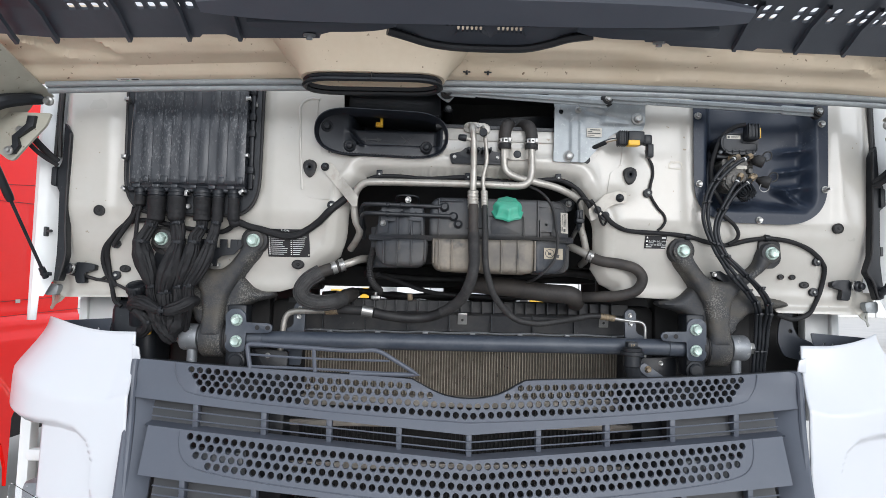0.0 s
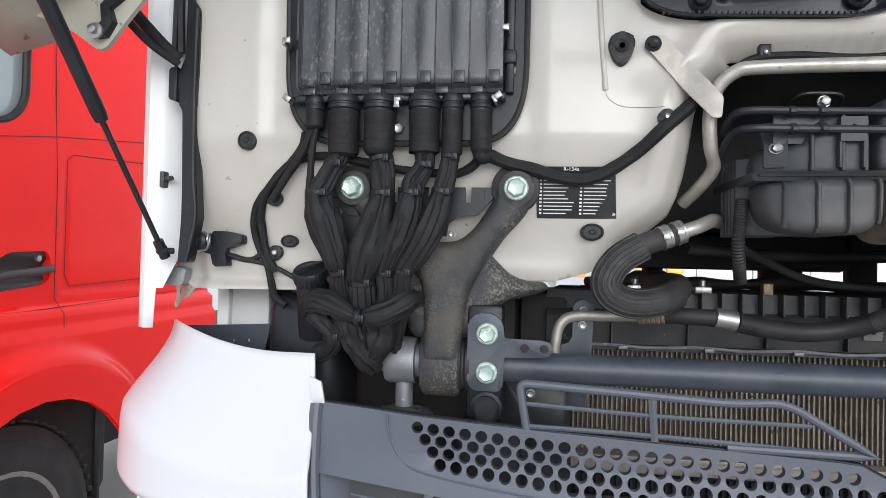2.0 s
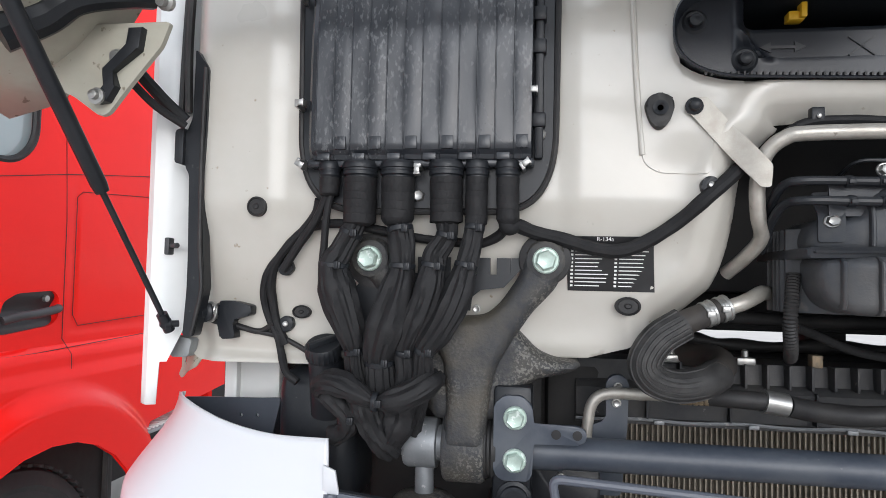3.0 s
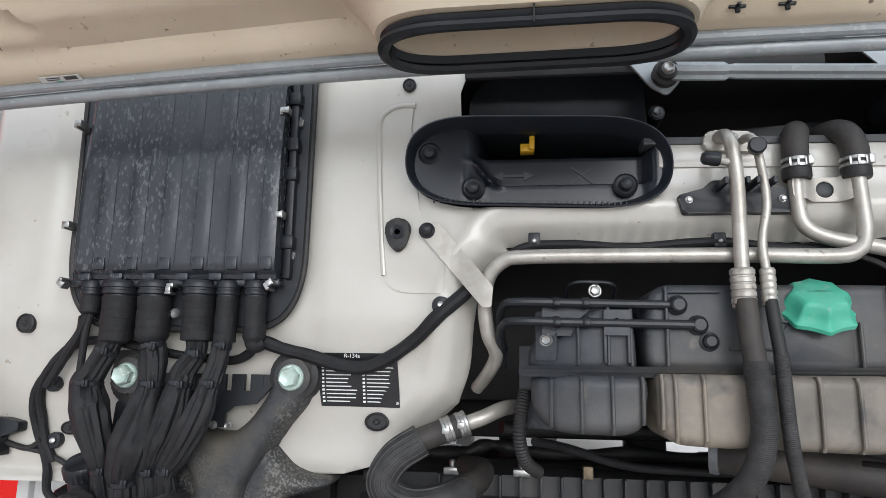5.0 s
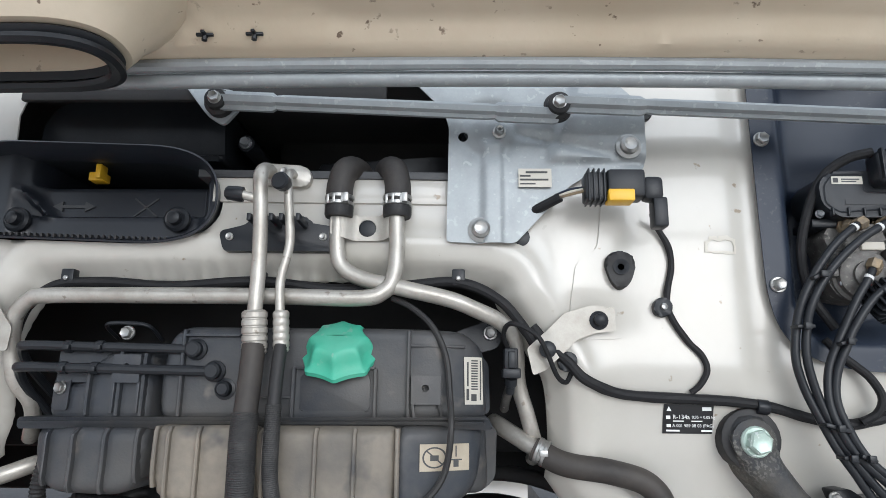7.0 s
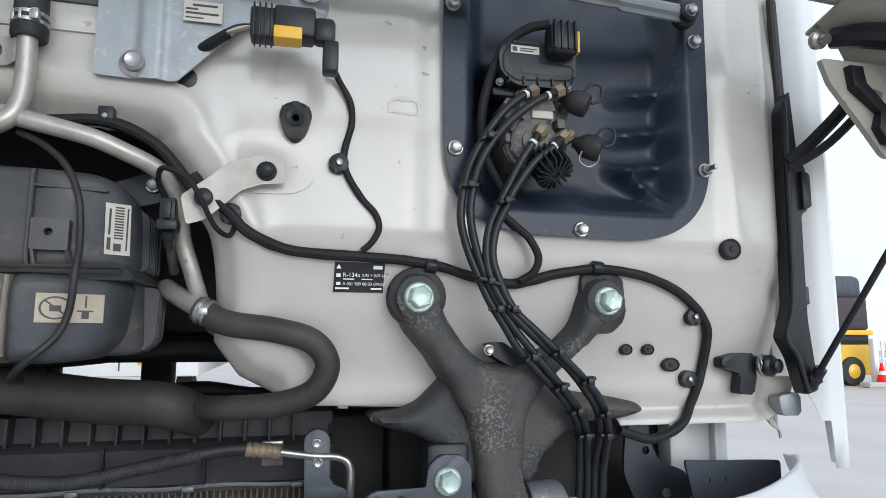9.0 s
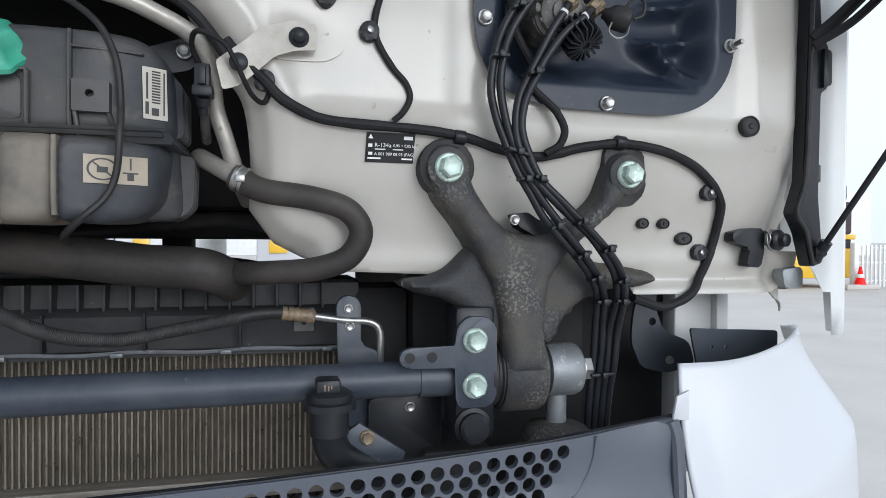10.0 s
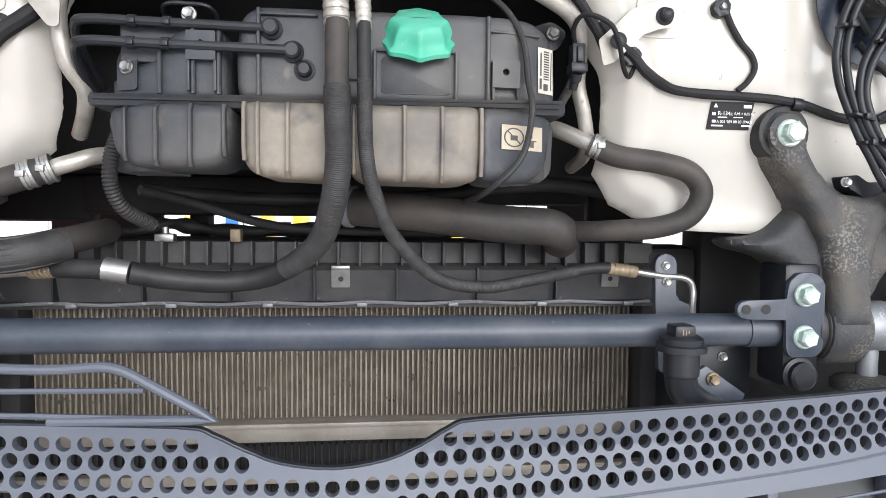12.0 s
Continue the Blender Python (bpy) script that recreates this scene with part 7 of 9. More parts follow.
for a, b in zip(rows, rows[1:]):
    for k in range(len(steps) - 1):
        bm.faces.new((a[k], a[k + 1], b[k + 1], b[k]))
bm.faces.new(rows[0])
part("lid", bm, SCUFFED, eb, angle=22)
for k in range(12):
    x = -0.900 + k * PITCH
    bm = B()
    tube(bm, [(x + 0.0012, lid_y(x, z) - 0.0012, z) for z in np.linspace(1.880, 2.15, 20)], 0.0009, 6, 1)
    part("lid_rib", bm, SCUFFED, eb)
    if k % 2:
        part("lid_pad", box(B(), x + 0.004, x + 0.020, lid_y(x, 1.902) - 0.0026, lid_y(x, 1.902) + 0.01, 1.888, 1.906, 0.0012), SCUFFED, eb)
    else:
        part("lid_tab", box(B(), x + 0.003, x + 0.021, lid_y(x, 1.885) - 0.0026, lid_y(x, 1.885) + 0.01, 1.874, 1.884, 0.0012), SCUFFED, eb)
part("lid_lip", box(B(), -0.916, -0.600, -0.020, 0.01, 1.866, 1.878, 0.004, 3), SCUFFED, eb)
for s in (1,):
    x = -0.758 + s * 0.163
    part("lid_flange", box(B(), x - 0.006, x + 0.006, -0.012, 0.006, 1.878, 2.18, 0.003), BLACK, eb)
    for z in (1.93, 2.03, 2.075, 2.145):
        part("flange_lug", box(B(), x - 0.009, x + 0.009, -0.016, 0.004, z - 0.010, z + 0.010, 0.003), BLACK, eb)
for x, z, a in ((-0.925, 1.955, 0), (-0.925, 2.11, 0), (-0.590 - 0.014, 1.966, 0), (-0.604, 2.12, 0), (-0.922, 1.870, 35), (-0.612, 1.868, -35), (-0.756, 1.862, 90)):
    bm = B()
    tn = Matrix.Translation((x, 0, z)) @ pose(0, 0, 0, 0, a, 0)
    box(bm, -0.011, -0.003, -0.030, 0.0, -0.008, 0.008, 0.001, turn=tn)
    box(bm, -0.004, 0.010, -0.034, -0.029, -0.006, 0.006, 0.001, turn=tn)
    box(bm, 0.008, 0.012, -0.034, -0.018, -0.0075, 0.0075, 0.001, turn=tn)
    bmesh.ops.scale(bm, vec=(0.62, 1, 0.68), verts=bm.verts, space=Matrix.Translation((-x, 0, -z)))
    part("spring_clip", bm, STEEL, eb, "steel spring clip")
for x, z in ((-0.591, 2.111), (-0.593, 1.912), (-0.758, 1.829)):
    bolt("bolt", (x, 0.004, z), (0, -1, 0), 0.021, STEEL, eb)

def strap(parent, at, way, r):
    """A cable tie with its buckle."""
    at, way = Vector(at), Vector(way).normalized()
    bm = lathe(B(), at - way * 0.004, way, [(r, 0), (r * 1.05, 0.001), (r * 1.05, 0.0065), (r, 0.0075)], 20)
    q = at + Vector((r * 0.55, -r * 0.88, 0))
    box(bm, q.x - 0.0045, q.x + 0.0045, q.y - 0.005, q.y + 0.001, q.z - 0.005, q.z + 0.005, 0.001)
    box(bm, q.x - 0.0015, q.x + 0.0015, q.y - 0.007, q.y - 0.004, q.z - 0.004, q.z + 0.005, 0.0006)
    part("cable_tie", bm, BLACK, parent)


def wrapped(bm, at, length, r, seed):
    """A tape-wrapped boot hanging from its connector, with overlapping turns."""
    rn = random.Random(seed)
    prof, h = [(r * 0.90, 0.0)], 0.001
    while h < length * 0.84:
        turn_h = rn.uniform(0.008, 0.013)
        k = rn.uniform(0.975, 1.0)
        prof += [(r * k, h), (r * (k - 0.004), h + turn_h * 0.90), (r * (k - 0.016), h + turn_h * 0.97)]
        h += turn_h
    prof += [(r * 0.93, length * 0.88), (r * 0.80, length * 0.95), (r * 0.60, length)]
    lathe(bm, at, (0.02 * rn.uniform(-1, 1), 0, -1), prof, 26)
    for v in bm.verts:
        v.co.x += 0.0011 * noise.noise(v.co * 70)
        v.co.y += 0.0011 * noise.noise(v.co * 70 + Vector((5, 0, 0)))
        v.co.z += 0.0016 * noise.noise(Vector((v.co.x * 60, v.co.y * 60, seed)))
    return bm


# connector place, its radius, where its boot ends, the loose sheath's line with radii, and the ties on it
for k, (x, r, zb, pts, ties) in enumerate((
        (-0.839, 0.0235, 1.785, [(-0.841, -0.014, 1.796, 0.013), (-0.850, -0.016, 1.774, 0.0150), (-0.862, -0.018, 1.750, 0.0165), (-0.872, -0.018, 1.730, 0.0195), (-0.867, -0.018, 1.700, 0.0240), (-0.858, -0.018, 1.672, 0.0245), (-0.846, -0.016, 1.636, 0.0195), (-0.841, -0.012, 1.613, 0.0135), (-0.839, -0.008, 1.590, 0.0150), (-0.832, 0.004, 1.550, 0.0180), (-0.825, 0.03, 1.500, 0.0160)], (1, 3, 7)),
        (-0.785, 0.0235, 1.785, [(-0.784, -0.014, 1.796, 0.014), (-0.780, -0.016, 1.781, 0.0165), (-0.777, -0.017, 1.760, 0.0180), (-0.775, -0.019, 1.730, 0.0160), (-0.778, -0.020, 1.708, 0.0215), (-0.784, -0.020, 1.684, 0.0250), (-0.795, -0.020, 1.648, 0.0270), (-0.804, -0.016, 1.616, 0.0225), (-0.805, -0.012, 1.600, 0.0190), (-0.804, -0.006, 1.572, 0.0205), (-0.800, 0.012, 1.520, 0.0220), (-0.800, 0.03, 1.480, 0.018)], (1, 3, 8)),
        (-0.718, 0.0230, 1.788, [(-0.717, -0.014, 1.796, 0.014), (-0.716, -0.016, 1.772, 0.0135), (-0.730, -0.018, 1.748, 0.0150), (-0.733, -0.020, 1.731, 0.0150), (-0.738, -0.022, 1.704, 0.0185), (-0.747, -0.022, 1.675, 0.0195), (-0.760, -0.020, 1.645, 0.0170), (-0.771, -0.014, 1.614, 0.0130), (-0.771, -0.008, 1.588, 0.0145), (-0.777, 0.006, 1.545, 0.0175), (-0.785, 0.03, 1.500, 0.016)], (1, 3, 7)),
        (-0.676, 0.0158, 1.786, [(-0.676, -0.014, 1.797, 0.012), (-0.678, -0.018, 1.783, 0.0125), (-0.681, -0.020, 1.761, 0.0130), (-0.688, -0.024, 1.732, 0.0145), (-0.695, -0.026, 1.706, 0.0185), (-0.706, -0.028, 1.676, 0.0200), (-0.722, -0.026, 1.646, 0.0185), (-0.742, -0.020, 1.617, 0.0130), (-0.745, -0.010, 1.588, 0.0150), (-0.757, 0.006, 1.545, 0.0170), (-0.77, 0.03, 1.500, 0.016)], (1, 3, 7)),
        (-0.635, 0.0160, 1.786, [(-0.635, -0.014, 1.796, 0.0125), (-0.632, -0.014, 1.786, 0.0120), (-0.622, -0.010, 1.788, 0.0095)], ()),
        (-0.883, 0.0145, 1.826, [], ()))):
    hn = thing("cable_harness", (x, -0.01, 1.86), "thick black fabric-taped cable harness leaving the electrical box", "cable harness", "cable harnesses")
    part("connector", lathe(B(), (x, -0.014, 1.874), (0, 0, -1), [(r * 0.95, 0), (r * 1.04, 0.003), (r * 1.06, 0.006), (r * 1.06, 0.010), (r * 0.99, 0.011), (r * 0.99, 0.0135), (r * 1.03, 0.0145), (r * 1.03, 0.019), (r * 0.92, 0.021), (r * 0.92, 0.032)], 30), BLACK, hn)
    part("boot", wrapped(B(), (x, -0.014, 1.852), 1.852 - zb, r * 0.985, k + 1), TAPE, hn)
    if not pts:
        continue
    radii = [q[3] for q in pts]
    at_s = np.linspace(0, 1, len(pts))
    part("sheathed_cable", tube(B(), [q[:3] for q in pts], (lambda rr, ss: lambda t: float(np.interp(t, ss, rr)))(radii, at_s), 44, 14, wob=0.05, pleat=0.30 if len(pts) > 3 else 0.0), TAPE, hn)
    for i in ties:
        strap(hn, pts[i][:3], Vector(pts[i + 1][:3]) - Vector(pts[i - 1][:3]), pts[i][3] * 1.06)
for k, line in enumerate(([(-0.886, -0.012, 1.832), (-0.892, -0.010, 1.818), (-0.907, -0.004, 1.790), (-0.935, 0.008, 1.757), (-0.960, 0.016, 1.722)], [(-0.880, -0.014, 1.832), (-0.886, -0.014, 1.800), (-0.889, -0.012, 1.760), (-0.892, -0.010, 1.715), (-0.886, -0.006, 1.680), (-0.868, 0.006, 1.640)])):
    alone("harness_wire", tube(B(), line, 0.0052 if k else 0.0062, 10, 8, wob=0.1), TAPE, "slim black taped wire leaving the electrical box", "cable", "cables")
kn = thing("harness_loop", (-0.80, 0.0, 1.50), "grey-black taped harness loop tied across the cables", "cable harness", "cable harnesses")
part("loop", tube(B(), [(-0.892, 0.0, 1.556), (-0.884, -0.016, 1.567), (-0.866, -0.026, 1.572), (-0.846, -0.030, 1.568), (-0.826, -0.034, 1.559), (-0.804, -0.036, 1.550), (-0.778, -0.034, 1.553), (-0.754, -0.028, 1.563), (-0.735, -0.016, 1.575), (-0.730, 0.004, 1.578)], lambda t: 0.0135 + 0.004 * math.sin(t * 6.3) ** 2 - 0.007 * math.exp(-((t - 0.56) / 0.05) ** 2), 40, 12, wob=0.10, pleat=0.32), TAPE, kn)
part("tail", tube(B(), [(-0.888, 0.0, 1.560), (-0.872, -0.008, 1.545), (-0.856, -0.006, 1.530), (-0.850, 0.0, 1.512), (-0.860, 0.01, 1.497), (-0.878, 0.02, 1.488)], 0.0135, 32, 10, wob=0.15, pleat=0.3), TAPE, kn)
part("tail", tube(B(), [(-0.830, 0.0, 1.565), (-0.826, -0.004, 1.540), (-0.815, -0.002, 1.510), (-0.802, 0.004, 1.488), (-0.79, 0.02, 1.470)], lambda t: 0.026 - 0.012 * t, 36, 10, wob=0.15, pleat=0.35), TAPE, kn)
part("tail", tube(B(), [(-0.785, 0.0, 1.560), (-0.778, 0.002, 1.535), (-0.784, 0.004, 1.505), (-0.80, 0.012, 1.482)], lambda t: 0.028 - 0.012 * t, 36, 10, wob=0.15, pleat=0.35), TAPE, kn)
strap(kn, (-0.852, 0.0, 1.518), (0.3, 0, -1), 0.0145)
strap(kn, (-0.804, -0.036, 1.550), (1, 0.05, -0.05), 0.0125)
# comb plate behind the harness
teeth = [(-0.852, 1.700), (-0.838, 1.718), (-0.808, 1.720)]
for k in range(6):
    x = -0.79 + k * 0.028
    teeth += [(x, 1.722), (x, 1.745), (x + 0.019, 1.745), (x + 0.019, 1.722)]
teeth += [(-0.630, 1.745), (-0.616, 1.745), (-0.618, 1.728), (-0.640, 1.704), (-0.672, 1.700), (-0.684, 1.690), (-0.686, 1.671), (-0.72, 1.671), (-0.74, 1.62), (-0.82, 1.62), (-0.855, 1.66)]
cb = alone("harness_comb", sheet(teeth[::-1], (), 0.022, 0, 0.006), BLACK, "black toothed metal plate holding the harnesses", "bracket")
for x in (-0.700, -0.677):
    bolt("bolt", (x, 0.02, 1.674), (0, -1, 0), 0.012, STEEL, cb)
# washer reservoir filler
wr = thing("washer_filler", (-0.895, 0.05, 1.45), "black washer reservoir with ribbed screw cap", "reservoir")
part("reservoir", box(B(), -0.985, -0.86, 0.06, 0.20, 1.36, 1.575, 0.03, 4), BLACK, wr)
part("neck", lathe(B(), (-0.901, 0.055, 1.568), (0, -0.35, 1), [(0.030, -0.06), (0.027, 0), (0.026, 0.03)], 20), BLACK, wr)
bm = B()
at = Vector((-0.901, 0.042, 1.598))
d, u, w = frame_of((0, -0.55, 1))
rows = []
for r, h, k in ((0.026, 0, 0.0), (0.0275, 0.002, 0.03), (0.0275, 0.018, 0.03), (0.025, 0.022, 0.0), (0.020, 0.021, 0.0)):
    rows.append([bm.verts.new(at + d * h + (u * math.cos(a) + w * math.sin(a)) * r * (1 + k * math.cos(24 * a))) for a in (2 * math.pi * i / 72 for i in range(72))])
for a, b in zip(rows, rows[1:]):
    skin(bm, a, b)
bm.faces.new(rows[0])
bm.faces.new(rows[-1])
cp = part("cap", bm, BLACK, wr)
bm = B()
c = at + d * 0.024
box(bm, -0.022, 0.022, -0.004, 0.004, -0.005, 0.005, 0.001, turn=Matrix.Translation(c) @ pose(0, 0, 0, 28, 0, 0) @ pose(0, 0, 0, 0, 0, 38))
part("cap_grip", bm, BLACK, cp)
ys = alone("hose_connector", lathe(B(), (-0.866, 0.040, 1.488), (-1, -0.2, 0.1), [(0.004, -0.008), (0.0065, 0), (0.0065, 0.006), (0.005, 0.007), (0.005, 0.011), (0.004, 0.013)], 14), YELLOW, "small yellow hose connector behind the bumper", "connector")

# ---- wiring on the panel ----
def cable(name, pts, r, label, mat=TAPE, wob=0.12):
    q = [(x, panel_y(x, z) - r * 0.9 - dy, z) for x, z, dy in pts]
    t = thing(name, q[0], label, "cable", "cables")
    part("run", tube(B(), q, r, 10, 8, wob=wob), mat, t)
    return t


def tie_clip(x, z, r=0.007, pin=True):
    y = panel_y(x, z)
    bm = prism(B(), rounded([(x - 0.012, z + 0.004), (x - 0.003, z + 0.013), (x + 0.010, z + 0.010), (x + 0.013, z - 0.003), (x + 0.003, z - 0.013), (x - 0.010, z - 0.009)], 0.005), y - 0.010, y, 0.002)
    c = alone("wire_clip", bm, BLACK, "black push-in wire clip on the panel", "clip", "wire clips")
    part("pin", lathe(B(), (x, y - 0.010, z), (0.3, -1, 0.2), [(0.0042, 0), (0.0042, 0.004), (0.002, 0.005)], 10), STEEL, c)


cable("panel_wire", [(-0.902, 1.823, 0.012), (-0.913, 1.799, 0.008), (-0.943, 1.768, 0.003), (-0.968, 1.745, 0), (-0.990, 1.721, 0), (-1.002, 1.693, 0), (-1.003, 1.668, 0), (-0.994, 1.642, 0.002), (-0.982, 1.622, 0.004), (-0.977, 1.597, 0.006), (-0.963, 1.571, 0.01), (-0.944, 1.557, 0.012)], 0.0060, "black taped wiring bending down the cream panel")
cable("panel_wire", [(-0.970, 1.610, 0.002), (-0.984, 1.640, 0.002), (-0.990, 1.677, 0.0), (-0.989, 1.702, 0.0), (-0.979, 1.728, 0.001), (-0.959, 1.753, 0.004), (-0.933, 1.777, 0.004), (-0.905, 1.788, 0.004), (-0.865, 1.790, 0.006), (-0.818, 1.782, 0.006), (-0.76, 1.771, 0.004), (-0.699, 1.765, 0.006), (-0.670, 1.765, 0.008), (-0.646, 1.776, 0.014), (-0.637, 1.790, 0.02)], 0.0066, "black taped wiring passing behind the harnesses")
cable("panel_wire", [(-0.640, 1.795, 0.020), (-0.624, 1.790, 0.014), (-0.597, 1.780, 0.006), (-0.566, 1.773, 0.004), (-0.520, 1.760, 0.004), (-0.485, 1.757, 0.004), (-0.452, 1.769, 0.002), (-0.412, 1.796, 0.0), (-0.380, 1.826, 0.0), (-0.350, 1.853, 0.004), (-0.325, 1.878, 0.01)], 0.0098, "thick black taped wiring sagging across the cream panel")
cable("panel_wire", [(-1.120, 1.715, -0.004), (-1.130, 1.698, 0), (-1.130, 1.676, 0), (-1.118, 1.654, 0.004), (-1.090, 1.643, 0.006), (-1.050, 1.636, 0.004), (-1.017, 1.628, 0), (-0.997, 1.636, 0.004), (-0.988, 1.644, 0.008)], 0.0045, "thin black wiring running behind the latch", RUBBER, 0.0)
cable("panel_wire", [(-1.050, 1.634, 0.002), (-1.022, 1.629, 0.002), (-0.985, 1.622, 0.0), (-0.958, 1.612, 0.004), (-0.932, 1.598, 0.008), (-0.91, 1.585, 0.012)], 0.0040, "thin black wiring from the latch to the reservoir", RUBBER, 0.0)
for x, z in ((-0.962, 1.726), (-0.970, 1.641), (-0.376, 1.842)):
    tie_clip(x, z)
m1 = cable("panel_wire", [(0.325, 1.874, 0.012), (0.343, 1.852, 0.008), (0.367, 1.831, 0.004), (0.386, 1.812, 0.002), (0.423, 1.797, 0), (0.462, 1.792, 0), (0.514, 1.790, 0), (0.569, 1.787, 0), (0.612, 1.781, 0), (0.657, 1.769, 0), (0.702, 1.762, 0.002), (0.732, 1.767, 0.002), (0.766, 1.776, 0), (0.816, 1.783, 0), (0.857, 1.781, 0), (0.900, 1.773, 0), (0.942, 1.757, 0), (0.972, 1.736, 0), (0.991, 1.716, 0), (0.999, 1.697, 0), (1.000, 1.662, 0), (0.992, 1.632, 0), (0.982, 1.603, 0), (0.962, 1.581, 0.002), (0.937, 1.567, 0.004), (0.908, 1.561, 0.006), (0.884, 1.567, 0.008), (0.86, 1.575, 0.012)], 0.0064, "long black taped wiring curving across the cream panel")
cable("panel_wire", [(0.474, 2.012, 0.02), (0.482, 2.002, 0.006), (0.497, 1.976, 0.002), (0.500, 1.950, 0), (0.492, 1.915, 0.002), (0.495, 1.889, 0.002), (0.513, 1.860, 0), (0.530, 1.841, 0), (0.535, 1.824, 0), (0.527, 1.807, 0), (0.516, 1.797, 0)], 0.0040, "thin black wire winding down the cream panel")
for x, z in ((0.485, 1.899), (0.971, 1.723), (0.976, 1.638), (0.366, 1.832)):
    tie_clip(x, z)
for x, z in ((0.60, 1.782), (0.82, 1.785)):
    y = panel_y(x, z)
    bm = B()
    lathe(bm, (x - 0.007, y - 0.007, z), (1, 0, -0.1), [(0.0085, 0), (0.009, 0.001), (0.009, 0.013), (0.0085, 0.014)], 14)
    part("tie_band", bm, BLACK, m1)
# four air lines from the brake valve
AIR_LINES = (
    [(0.722, -0.024, 2.000), (0.709, -0.028, 1.993), (0.683, -0.030, 1.971), (0.659, -0.027, 1.939), (0.641, -0.024, 1.905), (0.633, -0.020, 1.875), (0.629, -0.018, 1.838), (0.636, -0.016, 1.805), (0.649, -0.017, 1.771), (0.664, -0.018, 1.738), (0.681, -0.018, 1.711), (0.703, -0.016, 1.678), (0.746, -0.009, 1.636), (0.774, 0.003, 1.607), (0.790, 0.016, 1.582), (0.802, 0.042, 1.545), (0.805, 0.052, 1.50), (0.802, 0.06, 1.42), (0.80, 0.07, 1.30)],
    [(0.755, -0.026, 2.002), (0.736, -0.032, 1.992), (0.714, -0.033, 1.978), (0.685, -0.033, 1.953), (0.663, -0.030, 1.925), (0.649, -0.027, 1.898), (0.643, -0.024, 1.874), (0.640, -0.022, 1.838), (0.648, -0.020, 1.798), (0.661, -0.021, 1.761), (0.676, -0.022, 1.731), (0.697, -0.022, 1.701), (0.723, -0.020, 1.671), (0.752, -0.014, 1.640), (0.783, -0.001, 1.607), (0.798, 0.012, 1.582), (0.812, 0.040, 1.545), (0.815, 0.049, 1.50), (0.812, 0.06, 1.42), (0.81, 0.07, 1.30)],
    [(0.728, -0.028, 1.948), (0.716, -0.032, 1.930), (0.701, -0.030, 1.906), (0.688, -0.027, 1.880), (0.676, -0.025, 1.856), (0.663, -0.023, 1.825), (0.659, -0.024, 1.791), (0.665, -0.026, 1.761), (0.681, -0.026, 1.731), (0.707, -0.026, 1.705), (0.733, -0.023, 1.683), (0.760, -0.020, 1.661), (0.785, -0.015, 1.633), (0.806, -0.003, 1.607), (0.818, 0.015, 1.576), (0.823, 0.041, 1.535), (0.824, 0.049, 1.488), (0.822, 0.06, 1.42), (0.82, 0.07, 1.30)],
    [(0.758, -0.030, 1.942), (0.742, -0.036, 1.926), (0.717, -0.033, 1.905), (0.694, -0.030, 1.873), (0.682, -0.029, 1.849), (0.670, -0.027, 1.822), (0.666, -0.026, 1.791), (0.674, -0.027, 1.761), (0.691, -0.028, 1.728), (0.720, -0.028, 1.701), (0.750, -0.026, 1.674), (0.780, -0.021, 1.647), (0.804, -0.014, 1.622), (0.818, -0.003, 1.600), (0.827, 0.011, 1.576), (0.833, 0.037, 1.535), (0.833, 0.045, 1.489), (0.831, 0.06, 1.42), (0.83, 0.07, 1.30)])
for pts in AIR_LINES:
    r = 0.0050
    al = thing("air_line", pts[0], "glossy black air line from the brake valve", "hose", "air lines")
    part("run", tube(B(), pts, r, 12, 8), BLACK, al)
    a, b = Vector(pts[0]), Vector(pts[1])
    part("white_mark", lathe(B(), a.lerp(b, 0.9), b - a, [(r * 1.02, -0.002), (r * 1.06, -0.001), (r * 1.06, 0.002), (r * 1.02, 0.003)], 14), PRINT, al)
    part("fitting", lathe(B(), a - (b - a) * 0.2, b - a, [(0.0085, 0), (0.0085, 0.010), (0.007, 0.012)], 6), BRASS, al)
for x, y, z, dx, w in ((0.660, -0.030, 1.934, 0.55, 0.014), (0.638, -0.024, 1.874, 0.05, 0.013), (0.681, -0.030, 1.856, 0.35, 0.012), (0.661, -0.026, 1.760, -0.35, 0.018), (0.672, -0.024, 1.728, 0.0, 0.011), (0.688, -0.030, 1.728, -0.5, 0.011), (0.714, -0.022, 1.672, 0.6, 0.013), (0.745, -0.028, 1.678, 0.6, 0.012), (0.752, -0.016, 1.636, 0.6, 0.013), (0.783, -0.024, 1.644, 0.6, 0.012), (0.780, 0.0, 1.606, 0.4, 0.013), (0.814, -0.006, 1.603, 0.4, 0.012), (0.797, 0.016, 1.574, 0.1, 0.013), (0.824, 0.014, 1.574, -0.15, 0.012), (0.815, 0.05, 1.47, 0.05, 0.022)):
    bm = B()
    box(bm, -w * 0.8, w * 0.8, -0.009, 0.009, -0.0022, 0.0022, 0.001, turn=Matrix.Translation((x, y, z)) @ pose(0, 0, 0, 0, math.degrees(math.atan(dx)) * -0.8, 0))
    box(bm, -0.004, 0.004, -0.015, -0.009, -0.004, 0.004, 0.001, turn=Matrix.Translation((x, y, z)))
    alone("cable_tie", bm, BLACK, "black cable tie bundling the air lines", "cable tie", "cable ties")
bm = B()
tube(bm, [(0.678, 0.006, 1.862), (0.692, 0.002, 1.844), (0.709, 0.000, 1.829), (0.724, 0.000, 1.815), (0.734, 0.000, 1.794), (0.729, 0.004, 1.776), (0.713, 0.010, 1.765)], 0.0050, 10, 8)
